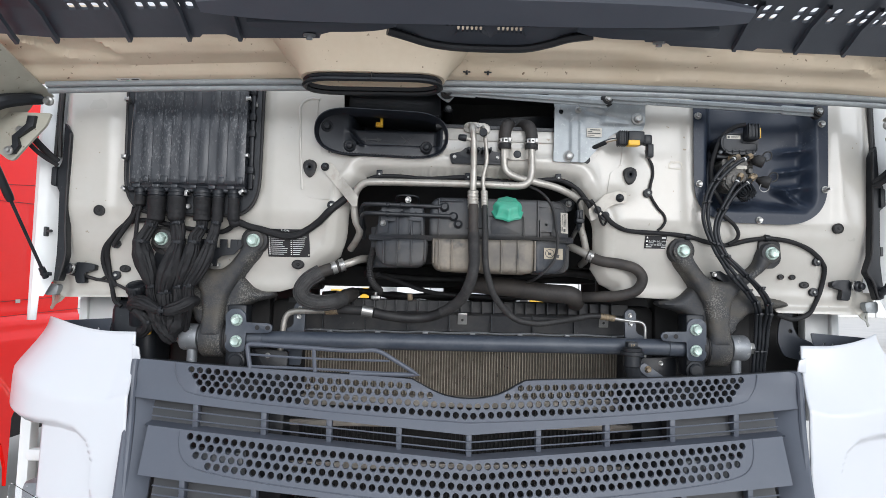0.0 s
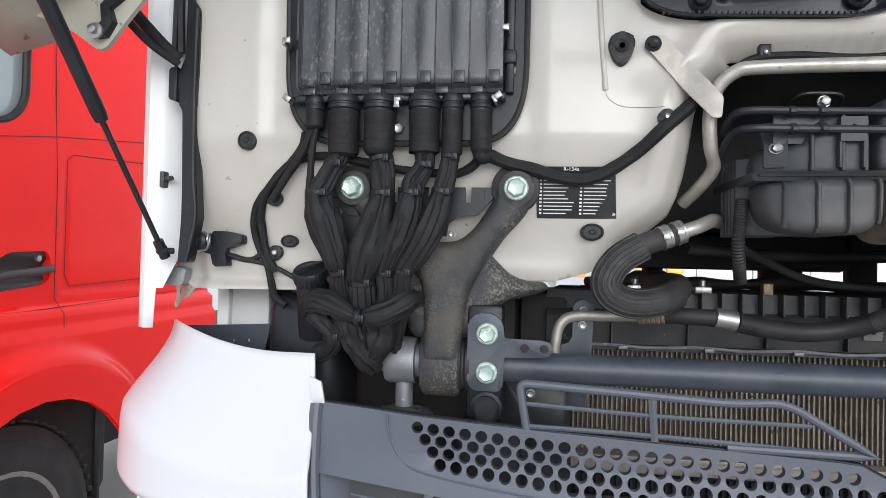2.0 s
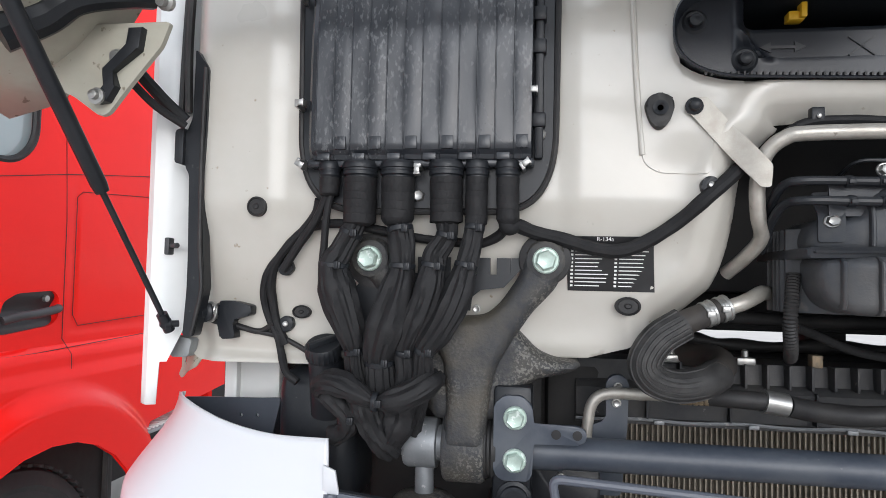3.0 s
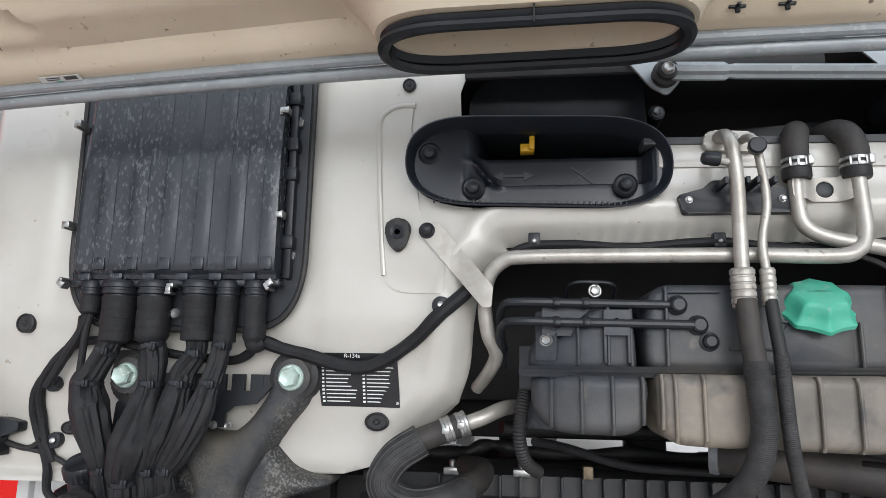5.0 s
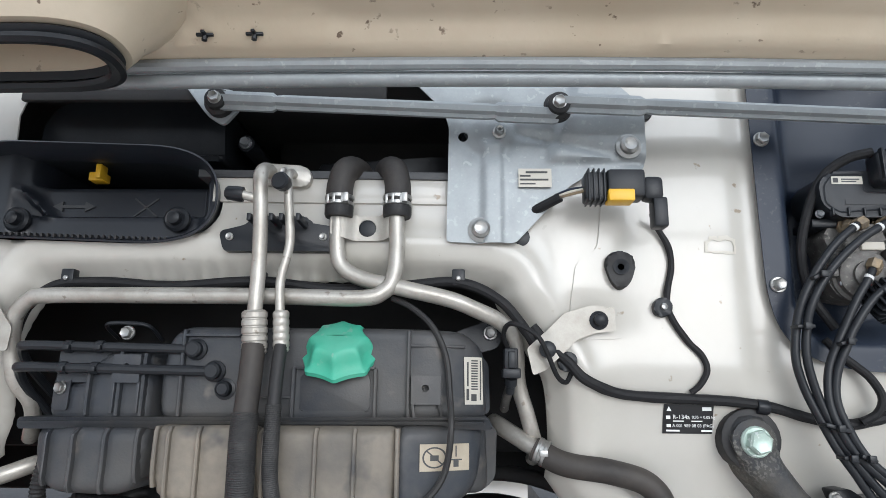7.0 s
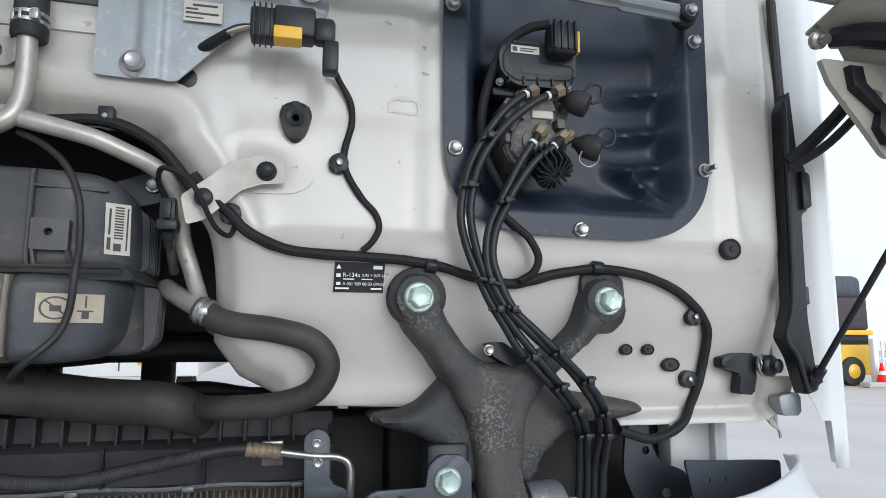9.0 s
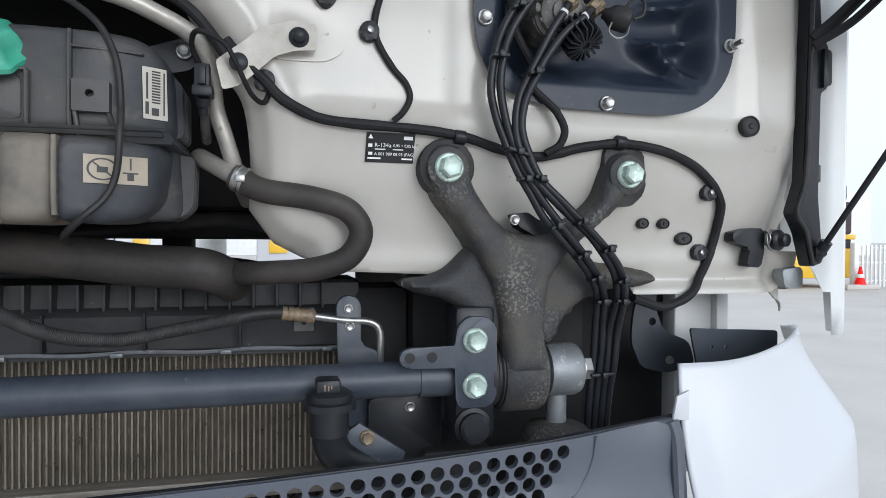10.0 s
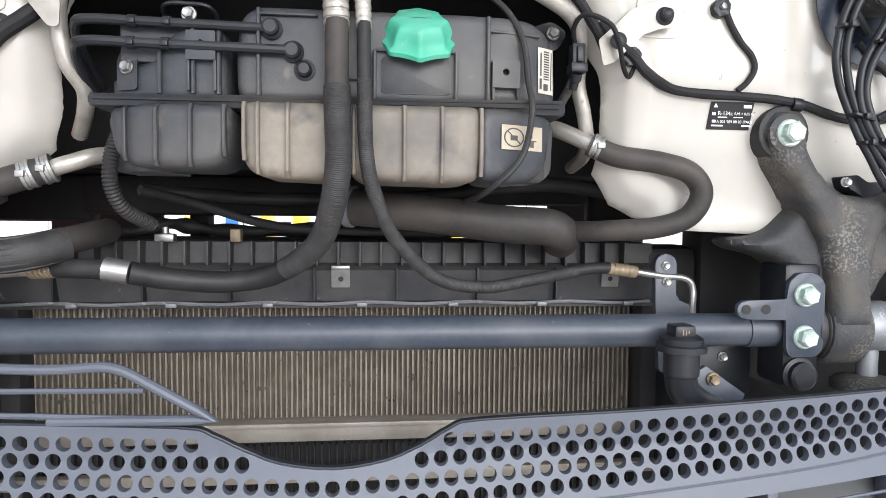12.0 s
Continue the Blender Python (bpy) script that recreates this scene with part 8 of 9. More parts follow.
alone("branch_wire", bm, TAPE, "black taped branch wire looping out of the cover plate", "cable", "cables")
sb = alone("stay_bracket", prism(B(), rounded([(0.672, 1.688), (0.690, 1.690), (0.705, 1.680), (0.73, 1.682), (0.73, 1.664), (0.70, 1.660), (0.678, 1.672)], 0.004), 0.012, 0.040, 0.002), BLACK, "small black bracket under the air lines", "bracket")
bolt("bolt", (0.672, 0.012, 1.680), (0, -1, 0), 0.014, STEEL, sb)

# ---- blue-black cover plate with brake valve ----
cv = thing("cover_plate", (0.80, 0.02, 1.82), "dark blue-black pressed steel cover plate in the panel", "cover plate")
poly = rounded([(0.612, 2.23), (0.614, 1.90), (0.640, 1.848), (0.70, 1.824), (0.90, 1.820), (0.958, 1.848), (0.988, 1.90), (0.992, 2.23)], [0, 0.05, 0.04, 0.05, 0.05, 0.04, 0.05, 0], 6)


def cover_y(x, z):
    e = min(x - 0.612, 0.990 - x, (z - 1.822), 0.2)
    c = math.hypot(max(0, 0.70 - x), max(0, 1.90 - z))
    if x < 0.70 and z < 1.90:
        e = min(e, 0.083 - c)
    c = math.hypot(max(0, x - 0.905), max(0, 1.90 - z))
    if x > 0.905 and z < 1.90:
        e = min(e, 0.083 - c)
    m = smooth(0.030, 0.066, e)
    y = 0.004 + 0.042 * m
    r = 0.0
    for zz in (2.03, 1.975, 1.925):
        r -= 0.010 * math.exp(-((z - zz - (x - 0.9) * 0.15) / 0.009) ** 2) * smooth(0.84, 0.88, x)
    r -= 0.014 * math.exp(-(((x - 0.895) + (z - 1.90) * 1.2) / 0.016) ** 2) * smooth(1.94, 1.91, z)
    r -= 0.012 * math.exp(-((x - 0.790) / 0.028) ** 2 - ((z - 1.868) / 0.018) ** 2)
    r -= 0.014 * math.exp(-((x - 0.700) / 0.020) ** 2 - ((z - 1.872) / 0.02) ** 2)
    r += 0.016 * math.exp(-((x - 0.680) / 0.022) ** 2) * smooth(2.06, 2.03, z)
    r += 0.006 * noise.noise(Vector((x * 9, 0, z * 9)))
    y += r * m * 1.7
    return y


part("plate", sheet(poly, (), cover_y, 0.0055, 0.002), COVER, cv)
for x, z, sd in ((0.625, 2.118, 0), (0.628, 1.928, 0), (0.794, 1.832, 0), (0.979, 1.921, 0.016), (0.972, 2.105, 0)):
    bolt("bolt", (x, 0.004, z), (0, -1, 0), 0.020, STEEL, cv, stud=sd)
bv = thing("brake_valve", (0.74, 0.0, 1.90), "weathered brake control valve with black control unit", "valve")
bm = prism(B(), rounded([(0.678, 2.050), (0.690, 2.066), (0.770, 2.068), (0.783, 2.050), (0.780, 2.018), (0.765, 2.008), (0.700, 2.008), (0.680, 2.025)], 0.008), -0.020, 0.05, 0.005)
cu = part("control_unit", bm, BLACK, bv)
part("unit_flange", box(B(), 0.676, 0.786, 0.0, 0.05, 2.000, 2.012, 0.003), BLACK, cu)
part("unit_plug", box(B(), 0.740, 0.776, -0.045, -0.012, 2.045, 2.088, 0.008, 3), BLACK, cu)
part("plug_lock", box(B(), 0.7755, 0.779, -0.040, -0.02, 2.05, 2.078, 0.001), YELLOW, cu)
st = part("unit_sticker", box(B(), 0.694, 0.732, -0.0207, -0.0202, 2.050, 2.060), LABELWHITE, cu, "white unit sticker")
bars([(0.696, 0.702, 2.052, 2.058), (0.706, 0.728, 2.0555, 2.0570), (0.706, 0.724, 2.0525, 2.0540)], -0.0208, INK, st)
bars([(0.708, 0.758, 2.024, 2.031)], -0.0203, BLACK, cu, "raised_mark")
for k in range(5):
    part("unit_rib", box(B(), 0.690 + k * 0.019, 0.6925 + k * 0.019, -0.023, -0.015, 2.010, 2.020, 0.0006), BLACK, cu)
part("unit_rim", tube(B(), [(x, -0.0195, z) for x, z in rounded([(0.684, 2.048), (0.694, 2.062), (0.732, 2.063), (0.732, 2.040), (0.778, 2.038), (0.776, 2.020), (0.700, 2.014), (0.684, 2.026)], 0.006) + [(0.684, 2.046)]], 0.0013, 6, 1), BLACK, cu)
for k in range(4):
    part("plug_rib", box(B(), 0.742 + k * 0.009, 0.7445 + k * 0.009, -0.0475, -0.040, 2.050, 2.088, 0.0006), BLACK, cu)
for x in (0.684, 0.776):
    bolt("bolt", (x, -0.004, 2.016), (0, -1, 0), 0.011, DULLSTEEL, bv)
part("unit_wire", tube(B(), [(0.742, -0.03, 2.088), (0.715, -0.022, 2.082), (0.690, -0.010, 2.062), (0.672, 0.0, 2.02), (0.664, 0.01, 1.97), (0.672, 0.015, 1.92), (0.695, 0.01, 1.875)], 0.006, 10), TAPE, bv)
bm = prism(B(), rounded([(0.690, 1.930), (0.700, 1.914), (0.724, 1.908), (0.752, 1.910), (0.770, 1.922), (0.780, 1.944), (0.776, 1.972), (0.782, 1.990), (0.776, 2.004), (0.700, 2.006), (0.690, 1.990), (0.697, 1.966)], 0.006), 0.004, 0.05, 0.006, 3)
body = part("valve_body", bm, VALVE, bv, "weathered grey alloy casting")
part("body_neck", prism(B(), rounded([(0.705, 1.975), (0.712, 1.998), (0.748, 2.002), (0.756, 1.978), (0.746, 1.962), (0.716, 1.962)], 0.006), -0.014, 0.01, 0.005, 3), VALVE, body)
part("body_drum", lathe(B(), (0.726, 0.004, 1.940), (-0.08, -1, -0.10), [(0.034, 0), (0.034, 0.008), (0.030, 0.010), (0.029, 0.018), (0.024, 0.021), (0.016, 0.022), (0.016, 0.027), (0.010, 0.028)], 28), VALVE, body)
for x, z, w, h in ((0.700, 1.958, 0.010, 0.016), (0.692, 1.942, 0.008, 0.012), (0.764, 1.966, 0.012, 0.014), (0.742, 1.986, 0.016, 0.008), (0.772, 1.990, 0.010, 0.012)):
    part("body_lug", box(B(), x - w / 2, x + w / 2, -0.012, 0.012, z - h / 2, z + h / 2, 0.003), VALVE, body)
for k in range(6):
    a = 2 * math.pi * k / 6 + 0.4
    part("cover_screw", lathe(B(), (0.725 + 0.027 * math.cos(a), -0.005, 1.940 + 0.027 * math.sin(a)), (-0.08, -1, -0.10), [(0.0042, 0), (0.0042, 0.004), (0.0025, 0.005)], 8), DULLSTEEL, body)
part("body_plate", box(B(), 0.722, 0.750, -0.018, -0.013, 1.968, 1.978, 0.001), LABELWHITE, body, "small pale data plate")
# elbow fittings with their unions
for x, y, z, way in ((0.716, -0.010, 2.002, (-0.75, -0.6, -0.65)), (0.757, -0.012, 2.006, (-0.8, -0.55, -0.55)), (0.733, -0.024, 1.947, (-0.75, -0.55, -0.80)), (0.771, -0.020, 1.949, (-0.8, -0.5, -0.75))):
    w3 = Vector(way).normalized()
    c = Vector((x, y, z))
    bm = lathe(B(), c + Vector((0, 0.018, 0)), (0, -1, 0), [(0.0100, 0), (0.0100, 0.010), (0.0075, 0.011), (0.0075, 0.019), (0.005, 0.0215)], 8)
    fit_ = part("elbow_fitting", bm, BRASS, bv, "dirty brass elbow fitting")
    part("union_nut", lathe(B(), c - w3 * 0.002, w3, [(0.0066, 0), (0.0072, 0.002), (0.0072, 0.008), (0.0062, 0.010), (0.0062, 0.015)], 6), BRASS, fit_)
# rubber bells over the test points
for x, y, z, way in ((0.772, -0.016, 1.996, (0.80, -0.42, -0.42)), (0.786, -0.018, 1.938, (0.85, -0.40, -0.36))):
    w3 = Vector(way).normalized()
    c = Vector((x, y, z))
    cp = part("rubber_cap", lathe(B(), c, w3, [(0.006, -0.010), (0.0085, -0.004), (0.0135, 0.002), (0.0155, 0.008), (0.0158, 0.022), (0.0140, 0.026), (0.006, 0.027)], 24), RUBBER, bv, "black rubber dust cap")
    tip = c + w3 * 0.018 + Vector((0, 0, 0.012))
    part("cap_loop", tube(B(), [tip, tip + Vector((0.012, -0.004, 0.014)), tip + Vector((0.026, -0.004, 0.012)), tip + Vector((0.026, -0.002, -0.004)), tip + Vector((0.014, 0.0, -0.010))], 0.0020, 8), RUBBER, cp)
part("wire_pin", tube(B(), [(0.782, -0.030, 1.925), (0.776, -0.034, 1.912), (0.786, -0.036, 1.904), (0.800, -0.034, 1.910), (0.806, -0.03, 1.922)], 0.0012, 6, 4), STEEL, bv)
# finned silencer
ax = Vector((0.18, -0.62, -0.77)).normalized()
d, u, w = frame_of(ax)
at = Vector((0.738, -0.010, 1.922))
sil = part("silencer", lathe(B(), at, ax, [(0.014, 0), (0.016, 0.004), (0.016, 0.034), (0.010, 0.037)], 24), BLACK, bv, "black finned silencer")
for k in range(18):
    a = 2 * math.pi * k / 18
    r0 = (u * math.cos(a) + w * math.sin(a))
    t0 = d.cross(r0)
    bm = B()
    rows = []
    for rr, h0, h1 in ((0.005, 0.036, 0.0395), (0.015, 0.002, 0.0405), (0.0235, 0.004, 0.0385), (0.0245, 0.008, 0.0350)):
        rows.append([bm.verts.new(at + r0 * rr + d * h + t0 * e) for h, e in ((h0, -0.0011), (h0, 0.0011), (h1, 0.0011), (h1, -0.0011))])
    for p0, p1 in zip(rows, rows[1:]):
        skin(bm, p0, p1)
    bm.faces.new(rows[0])
    bm.faces.new(rows[-1])
    part("fin", bm, BLACK, sil)

# ---- engine bay behind ----
en = thing("engine", (0, 1.0, 0.6), "dark engine block deep behind the radiator", "engine")
part("block", box(B(), -0.42, 0.42, 0.45, 1.7, 0.6, 1.36, 0.04, 3), DARK, en)
part("fan_shroud", box(B(), -0.52, 0.52, 0.31, 0.42, 0.7, 1.590, 0.02), DARK, en)
# Plain dark boxes added to block bright gaps through the bay.
for x0, x1, z0, z1, y in ((-0.315, -0.275, 1.56, 1.70, 0.50), (-0.47, 0.05, 1.628, 1.70, 0.40), (0.05, 0.45, 1.652, 1.70, 0.40), (-0.055, 0.03, 1.58, 1.70, 0.55), (0.155, 0.215, 1.55, 1.68, 0.62), (-0.76, -0.46, 1.615, 1.70, 0.42), (0.46, 0.76, 1.615, 1.70, 0.42), (-0.45, 0.11, 1.36, 1.583, 0.60)):
    part("gap_blocker", box(B(), x0, x1, y, y + 0.05, z0, z1, 0.012), DARK, en)
# Inner wings, wheel wells and side boxes: added dark to shut out the bright yard.
for s in (-1, 1):
    part("inner_wing", box(B(), s * 0.73 - 0.15, s * 0.73 + 0.15, 0.22, 0.30, 1.0, 1.66, 0.02), DARK, en)
    part("inner_wing", box(B(), s * 0.53 - 0.05, s * 0.53 + 0.05, 0.22, 0.30, 1.0, 1.585, 0.02), DARK, en)
    part("frame_rail", box(B(), s * 0.62 - 0.05, s * 0.62 + 0.05, 0.08, 2.5, 1.05, 1.37, 0.01), DARK, en)
    part("wheel_well", box(B(), s * 0.94 - 0.14, s * 0.94 + 0.14, 0.27, 0.31, 0.9, 1.60, 0.02), DARK, en)
    part("side_blocker", box(B(), min(s * 0.62, s * 0.95), max(s * 0.62, s * 0.95), 1.3, 1.34, 0.7, 1.72, 0.01), DARK, en)
part("breather_pipe", tube(B(), [(-0.45, 0.36, 1.60), (-0.38, 0.40, 1.598), (-0.33, 0.42, 1.612), (-0.28, 0.42, 1.606), (-0.2, 0.42, 1.598), (-0.05, 0.42, 1.603), (0.10, 0.42, 1.597), (0.28, 0.42, 1.606), (0.42, 0.40, 1.598)], lambda t: 0.009 + 0.006 * math.sin(t * 23) ** 2, 12), RUBBER, en)
part("tail_pipe", tube(B(), [(-0.30, 0.20, 1.665), (-0.22, 0.24, 1.66), (-0.12, 0.28, 1.655), (0.1, 0.30, 1.66), (0.30, 0.2, 1.68), (0.40, 0.12, 1.665)], 0.011, 12), RUBBER, en)

# ---- red truck parked alongside ----
rt = thing("red_truck", (-2.9, 1.5, 0), "glossy red truck cab parked alongside", "truck")
X = -2.40
arch_c, arch_r = (1.20, 0.52), 0.565
archp = [(arch_c[0] + arch_r * math.cos(a), arch_c[1] + arch_r * math.sin(a)) for a in np.linspace(math.pi, 0, 15)]


def side_put(y, z, d):
    return (X - d, y, z)


def red_relief(y, z):
    d = 0.03 * smooth(1.9, 3.0, z)
    d -= 0.035 * smooth(1.43, 1.40, z) + 0.02 * smooth(1.34, 1.31, z)
    q = math.hypot(y - arch_c[0] - 0.05, z - arch_c[1])
    d -= 0.050 * smooth(0.775, 0.690, q)
    g = min(abs(y - 1.345) if z > 1.10 else 1, 1)
    for ya, yb, za, zb in ((1.40, 1.98, 1.49, 2.05),):
        e = max(ya - y, y - yb, za - z, z - zb)
        d += 0.006 * math.exp(-(e / 0.006) ** 2)
    e = abs(z - 2.05)
    d += 0.004 * math.exp(-(e / 0.006) ** 2) * smooth(1.36, 1.42, y)
    return d


body = [(-0.15, 0.55), (0.42, 0.55)] + [p for p in archp if p[1] >= 0.55] + [(1.76, 0.55), (1.77, 0.90), (1.86, 1.03), (2.55, 1.09), (2.55, 3.3), (0.1, 3.3), (-0.15, 2.0)]
win = rounded([(0.18, 2.10), (1.10, 2.085), (1.19, 2.17), (1.19, 2.85), (0.35, 2.85)], 0.06)
part("side_skin", sheet(body, (win, rounded([(1.045, 1.50), (1.07, 1.60), (1.13, 1.628), (1.30, 1.635), (1.33, 1.605), (1.325, 1.53), (1.29, 1.505), (1.07, 1.485)], 0.02)), red_relief, 0.022, 0.02, side_put), RED, rt, angle=40)
part("front_skin", box(B(), -4.8, X - 0.02, -0.20, -0.14, 0.4, 3.3, 0.05), RED, rt)
part("rear_skin", box(B(), -4.8, X - 0.02, 2.52, 2.58, 0.9, 3.3, 0.03), RED, rt)
part("roof", box(B(), -4.8, X - 0.01, -0.15, 2.55, 3.28, 3.36, 0.05), RED, rt)
part("side_window", sheet([(y * 1.0, z) for y, z in win], (), 0.03, 0, 0.004, side_put), SIDEGLASS, rt)
part("window_seal", tube(B(), [(X - 0.012, y, z) for y, z in win + win[:1]], 0.014, 8, 1), RUBBER, rt)
bm = sheet(rounded([(1.045, 1.50), (1.07, 1.60), (1.13, 1.628), (1.30, 1.635), (1.33, 1.605), (1.325, 1.53), (1.29, 1.505), (1.07, 1.485)], 0.02), (), lambda y, z: 0.012 + 0.03 * smooth(0.06, 0.0, abs(z - 1.565)), 0.012, 0.004, side_put)
hd = part("door_handle", bm, PLASTICGREY, rt, "dark grey recessed door handle")
part("grip", tube(B(), [(X + 0.0, 1.07, 1.535), (X + 0.02, 1.12, 1.548), (X + 0.026, 1.20, 1.555), (X + 0.02, 1.29, 1.565), (X + 0.004, 1.32, 1.568)], 0.016, 12), PLASTICGREY, hd)
part("lock", lathe(B(), (X - 0.005, 1.27, 1.605), (1, 0, 0), [(0.012, -0.01), (0.012, 0.004), (0.008, 0.005)], 14), STEEL, hd)
part("door_seam", tube(B(), [(X + 0.036, 1.372, 1.20), (X + 0.036, 1.362, 1.39), (X + 0.001, 1.350, 1.45), (X + 0.001, 1.348, 1.90), (X - 0.004, 1.335, 2.2), (X - 0.03, 1.33, 3.2)], 0.0014, 6, 1), DARK, rt)
# Shade in the belt crease, drawn as a thin dark tube.
part("belt_crease_line", tube(B(), [(X + 0.001, -0.1, 1.95), (X + 0.001, 1.03, 2.026), (X + 0.0, 1.35, 2.083), (X - 0.002, 2.54, 2.25)], 0.0014, 6, 1), DARK, rt)
part("locker_seam", tube(B(), [(X + 0.001, 2.54, 2.10), (X + 0.001, 1.93, 2.063), (X + 0.001, 1.43, 2.025), (X + 0.001, 1.40, 2.00), (X + 0.001, 1.40, 1.54), (X + 0.001, 1.43, 1.495), (X + 0.001, 1.93, 1.515), (X + 0.001, 2.54, 1.54)], 0.0014, 6, 1), DARK, rt)
# The sill crease's shade, drawn as another dark tube.
part("sill_crease_line", tube(B(), [(X + 0.02, -0.1, 1.405), (X + 0.022, 1.2, 1.412), (X + 0.022, 2.54, 1.455)], 0.0014, 6, 1), DARK, rt)
wh = part("front_wheel", lathe(B(), (X - 0.30, 1.13, 0.505), (1, 0, 0), [(0.32, 0), (0.44, 0.005), (0.49, 0.03), (0.505, 0.07), (0.505, 0.24), (0.49, 0.275), (0.46, 0.288), (0.44, 0.300), (0.42, 0.292), (0.38, 0.303), (0.345, 0.298), (0.32, 0.288)], 64), TYRE, rt, "black tyre")
part("rim", lathe(B(), (X - 0.10, 1.13, 0.505), (1, 0, 0), [(0.05, 0.0), (0.20, 0.01), (0.27, 0.06), (0.312, 0.090), (0.328, 0.094), (0.328, 0.06)], 40), STEEL, wh)
for k in range(56):
    a = 2 * math.pi * k / 56
    bm = B()
    box(bm, -0.13, 0.13, -0.012, 0.012, -0.006, 0.006, 0.002, turn=Matrix.Translation((X - 0.145, 1.13 + 0.507 * math.cos(a), 0.505 + 0.507 * math.sin(a))) @ Matrix.Rotation(a - math.pi / 2, 4, "X"))
    part("tread_block", bm, TYRE, wh)
part("wheel_house", box(B(), X - 0.50, X - 0.06, 0.50, 1.80, 0.55, 1.10, 0.05), DARK, rt)
part("mud_flap", box(B(), X - 0.35, X - 0.04, 1.70, 1.72, 0.35, 1.0, 0.01), TYRE, rt)
st = part("step_plate", box(B(), X - 0.14, X + 0.085, 1.74, 2.45, 0.985, 1.000, 0.004), GALV, rt, "ribbed silver entry step")
for k in range(22):
    part("step_rib", box(B(), X - 0.12, X + 0.075, 1.76 + k * 0.031, 1.772 + k * 0.031, 1.000, 1.008, 0.002), FENCE, st)
part("chassis", box(B(), -4.4, -2.8, 1.0, 8.0, 0.6, 0.95, 0.02), DARK, rt)
part("far_wheel", lathe(B(), (-4.5, 1.13, 0.505), (1, 0, 0), [(0.30, 0), (0.49, 0.03), (0.505, 0.07), (0.505, 0.24), (0.49, 0.275), (0.30, 0.292)], 40), TYRE, rt)
part("marker_sticker", box(B(), X + 0.004, X + 0.006, 1.90, 1.94, 1.50, 1.52), LABELWHITE, rt)

# ---- yard beyond ----
yt = thing("yellow_truck", (18.5, 18.5, 0), "yellow truck with dark tarpaulin parked across the yard", "truck")
part("body", box(B(), 16.8, 20.45, 18.1, 20.4, 0.35, 1.42, 0.05), TRUCKYELLOW, yt)
part("glazing", box(B(), 16.8, 20.40, 18.13, 20.4, 1.42, 1.74, 0.02), BLACK, yt)
part("bed_band", box(B(), 16.8, 20.48, 18.0, 20.5, 1.74, 1.92, 0.03), TRUCKYELLOW, yt)
part("load", box(B(), 17.0, 20.40, 18.05, 20.4, 1.92, 3.10, 0.12, 3), MAROON, yt)
part("tarpaulin", box(B(), 17.0, 20.25, 18.05, 20.4, 3.0, 3.85, 0.25, 4), TUBE, yt)
for x in (19.55, 17.5):
    w_ = part("wheel", lathe(B(), (x, 18.0, 0.5), (0, 1, 0), [(0.28, 0), (0.48, 0.02), (0.5, 0.06), (0.5, 0.28), (0.4, 0.3)], 28), TYRE, yt)
    part("hub", lathe(B(), (x, 17.99, 0.5), (0, 1, 0), [(0.06, -0.05), (0.18, -0.03), (0.27, 0.02), (0.27, 0.06)], 20), TRUCKYELLOW, w_)
fence = thing("palisade_fence", (22, 17.6, 0), "white metal palisade fence along the yard", "fence")
part("corner_post", box(B(), 19.9, 20.1, 17.5, 17.7, 0.0, 1.62, 0.02), FENCE, fence)
for z in (0.25, 0.9, 1.42):
    part("rail", box(B(), 20.0, 34.0, 17.60, 17.63, z, z + 0.06, 0.005), FENCE, fence)
slat_me = None
for k in range(70):
    if slat_me is None:
        o = part("slat", box(B(), 20.3, 20.38, 17.56, 17.6, 0.05, 1.55, 0.01), FENCE, fence)
        slat_me = o.data
    else:
        o2 = new("slat", slat_me)
        o2.location = o.location + Vector((0.19 * k, 0, 0))
        o2.parent = fence
bm = B()
box(bm, 19.2, 20.6, 17.1, 17.5, 0.0, 0.18, 0.04)
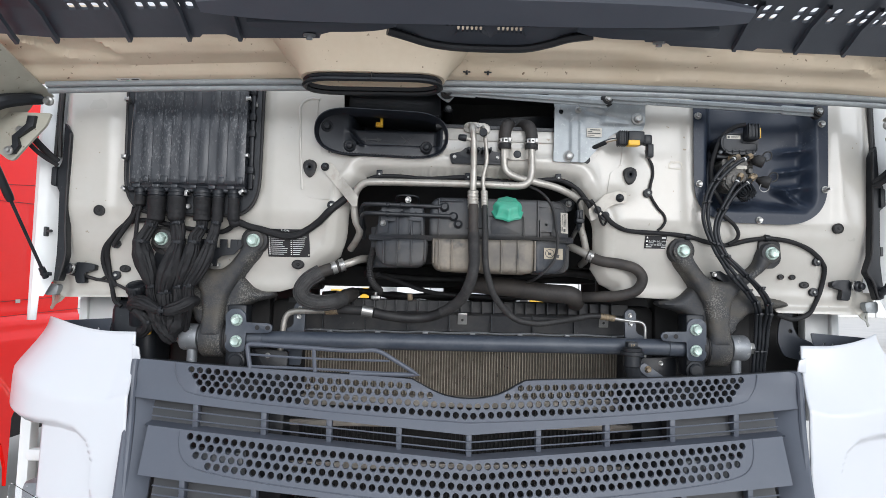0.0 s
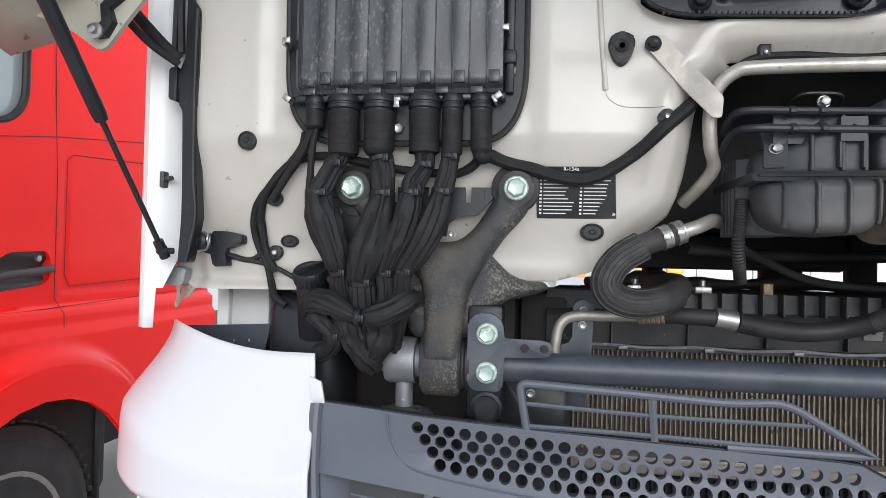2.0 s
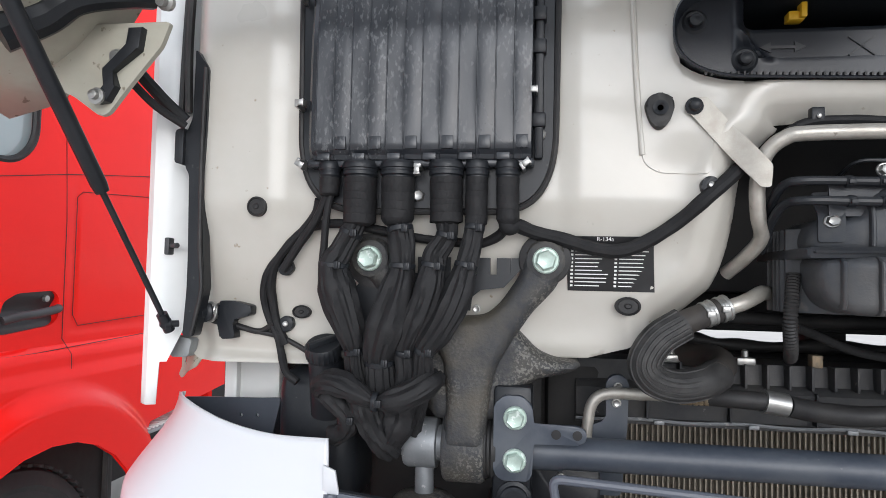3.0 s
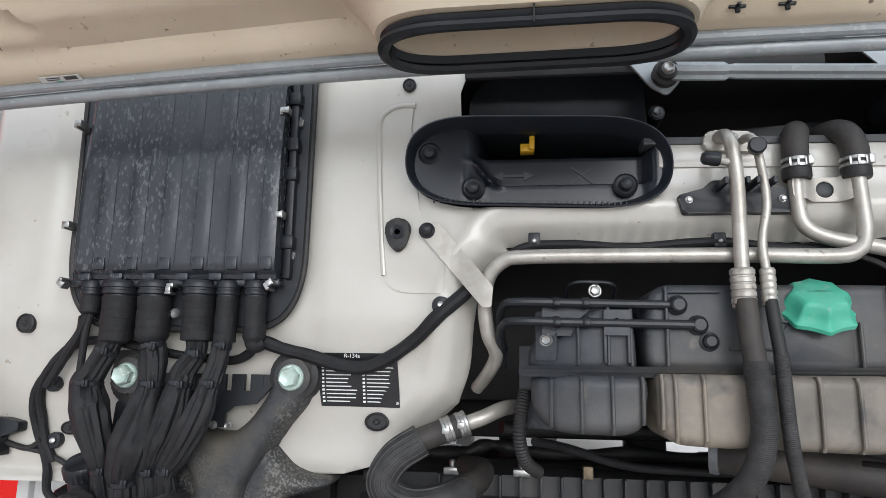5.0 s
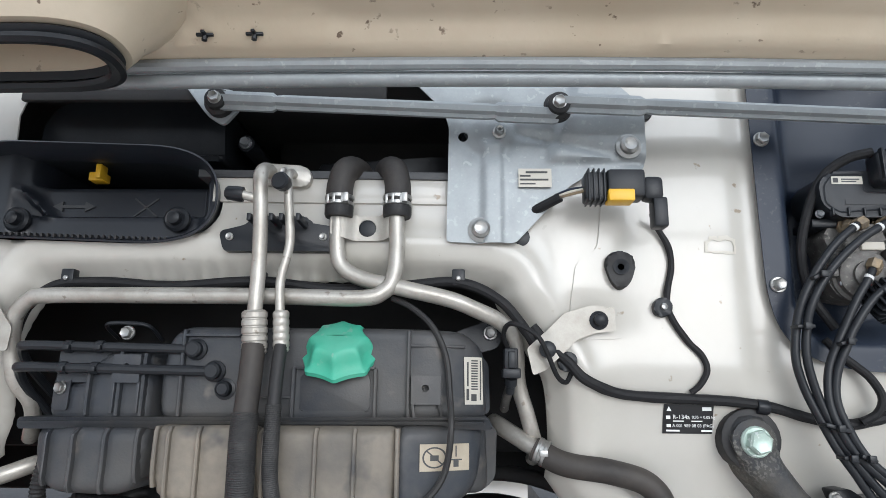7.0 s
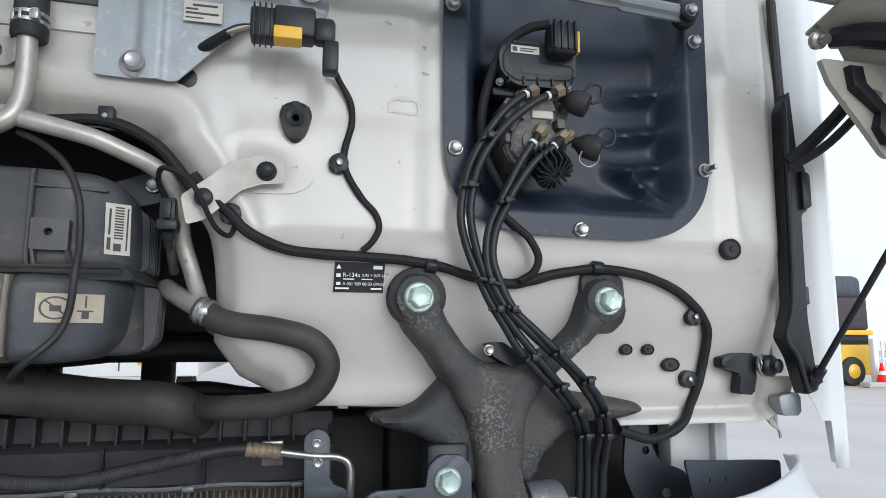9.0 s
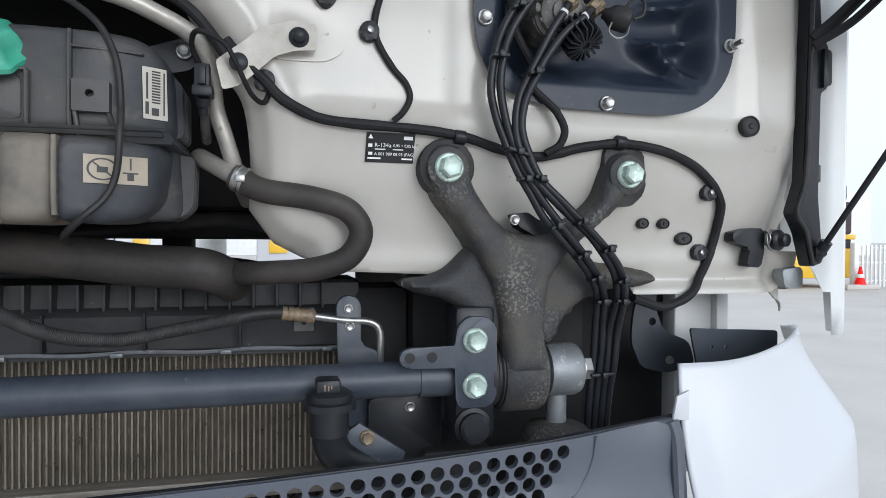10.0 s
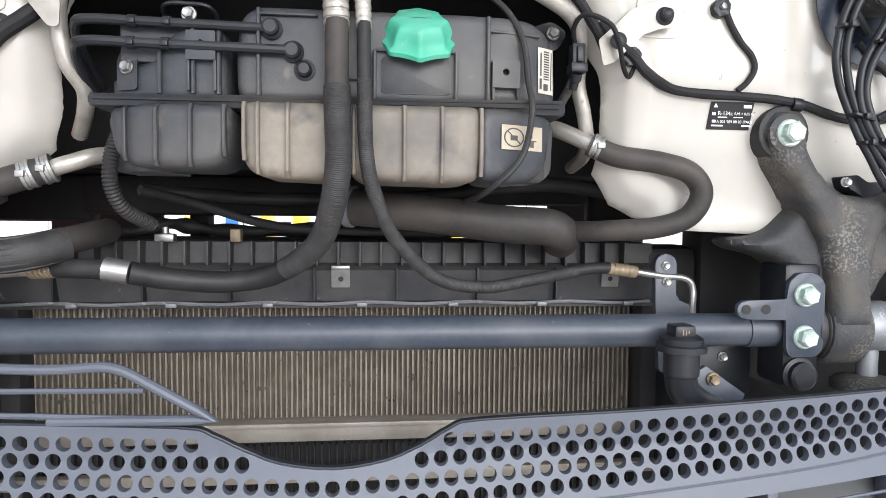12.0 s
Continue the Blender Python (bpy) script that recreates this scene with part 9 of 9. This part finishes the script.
alone("concrete_foot", bm, ASPHALT, "grey concrete foot of the fence", "block")
cone = thing("traffic_cone", (19.9, 17.2, 0), "orange and white traffic cone by the fence", "cone")
part("body", lathe(B(), (19.95, 17.3, 0.18), (0, 0, 1), [(0.18, 0), (0.10, 0.3), (0.04, 0.62)], 16), RED, cone)
part("band", lathe(B(), (19.95, 17.3, 0.42), (0, 0, 1), [(0.128, 0), (0.105, 0.12)], 16), FENCE, cone)
# pale vehicles behind the truck, glimpsed through the engine bay
for x, y, w2, col in ((-2.3, 11.0, 2.5, FENCE), (1.2, 12.0, 2.5, WHITE)):
    vt = thing("box_trailer", (x, y, 0), "white box trailer parked behind the truck", "trailer", "box trailers")
    part("body", box(B(), x - w2 / 2, x + w2 / 2, y, y + 7, 1.0, 3.9, 0.04), col, vt)
    part("door_seam", box(B(), x - 0.01, x + 0.01, y - 0.012, y, 1.1, 3.8), PLASTICGREY, vt)
    part("bumper_bar", box(B(), x - w2 / 2, x + w2 / 2, y - 0.03, y + 0.05, 0.55, 0.75, 0.02), TRUCKYELLOW, vt)
    for dx, w, z0, z1, m in ((0.42, 0.26, 1.20, 1.62, TRUCKYELLOW), (1.02, 0.30, 1.34, 1.66, TRUCKYELLOW), (-0.85, 0.34, 1.36, 1.60, TRUCKYELLOW), (-0.2, 0.22, 1.42, 1.58, TARPBLUE), (0.75, 0.16, 1.38, 1.52, TYRE)):
        part("load_panel", box(B(), x + dx - w / 2, x + dx + w / 2, y - 0.04, y - 0.013, z0, z1, 0.01), m, vt)
    for s in (-1, 1):
        part("wheel", lathe(B(), (x + s * 0.95, y + 0.8, 0.5), (1, 0, 0), [(0.3, -0.15), (0.5, -0.13), (0.5, 0.13), (0.3, 0.15)], 24), TYRE, vt)
bm = B()
N2 = 26
rnd = random.Random(2)
for k in range(N2):
    x = -60 + k * 5.0
    h = rnd.uniform(4.0, 8.0)
    box(bm, x, x + 4.9, 62, 70, 0, h, 0.05)
alone("backdrop_buildings", bm, FENCE, "pale low sheds along the far edge of the yard", "buildings", kind="structure")
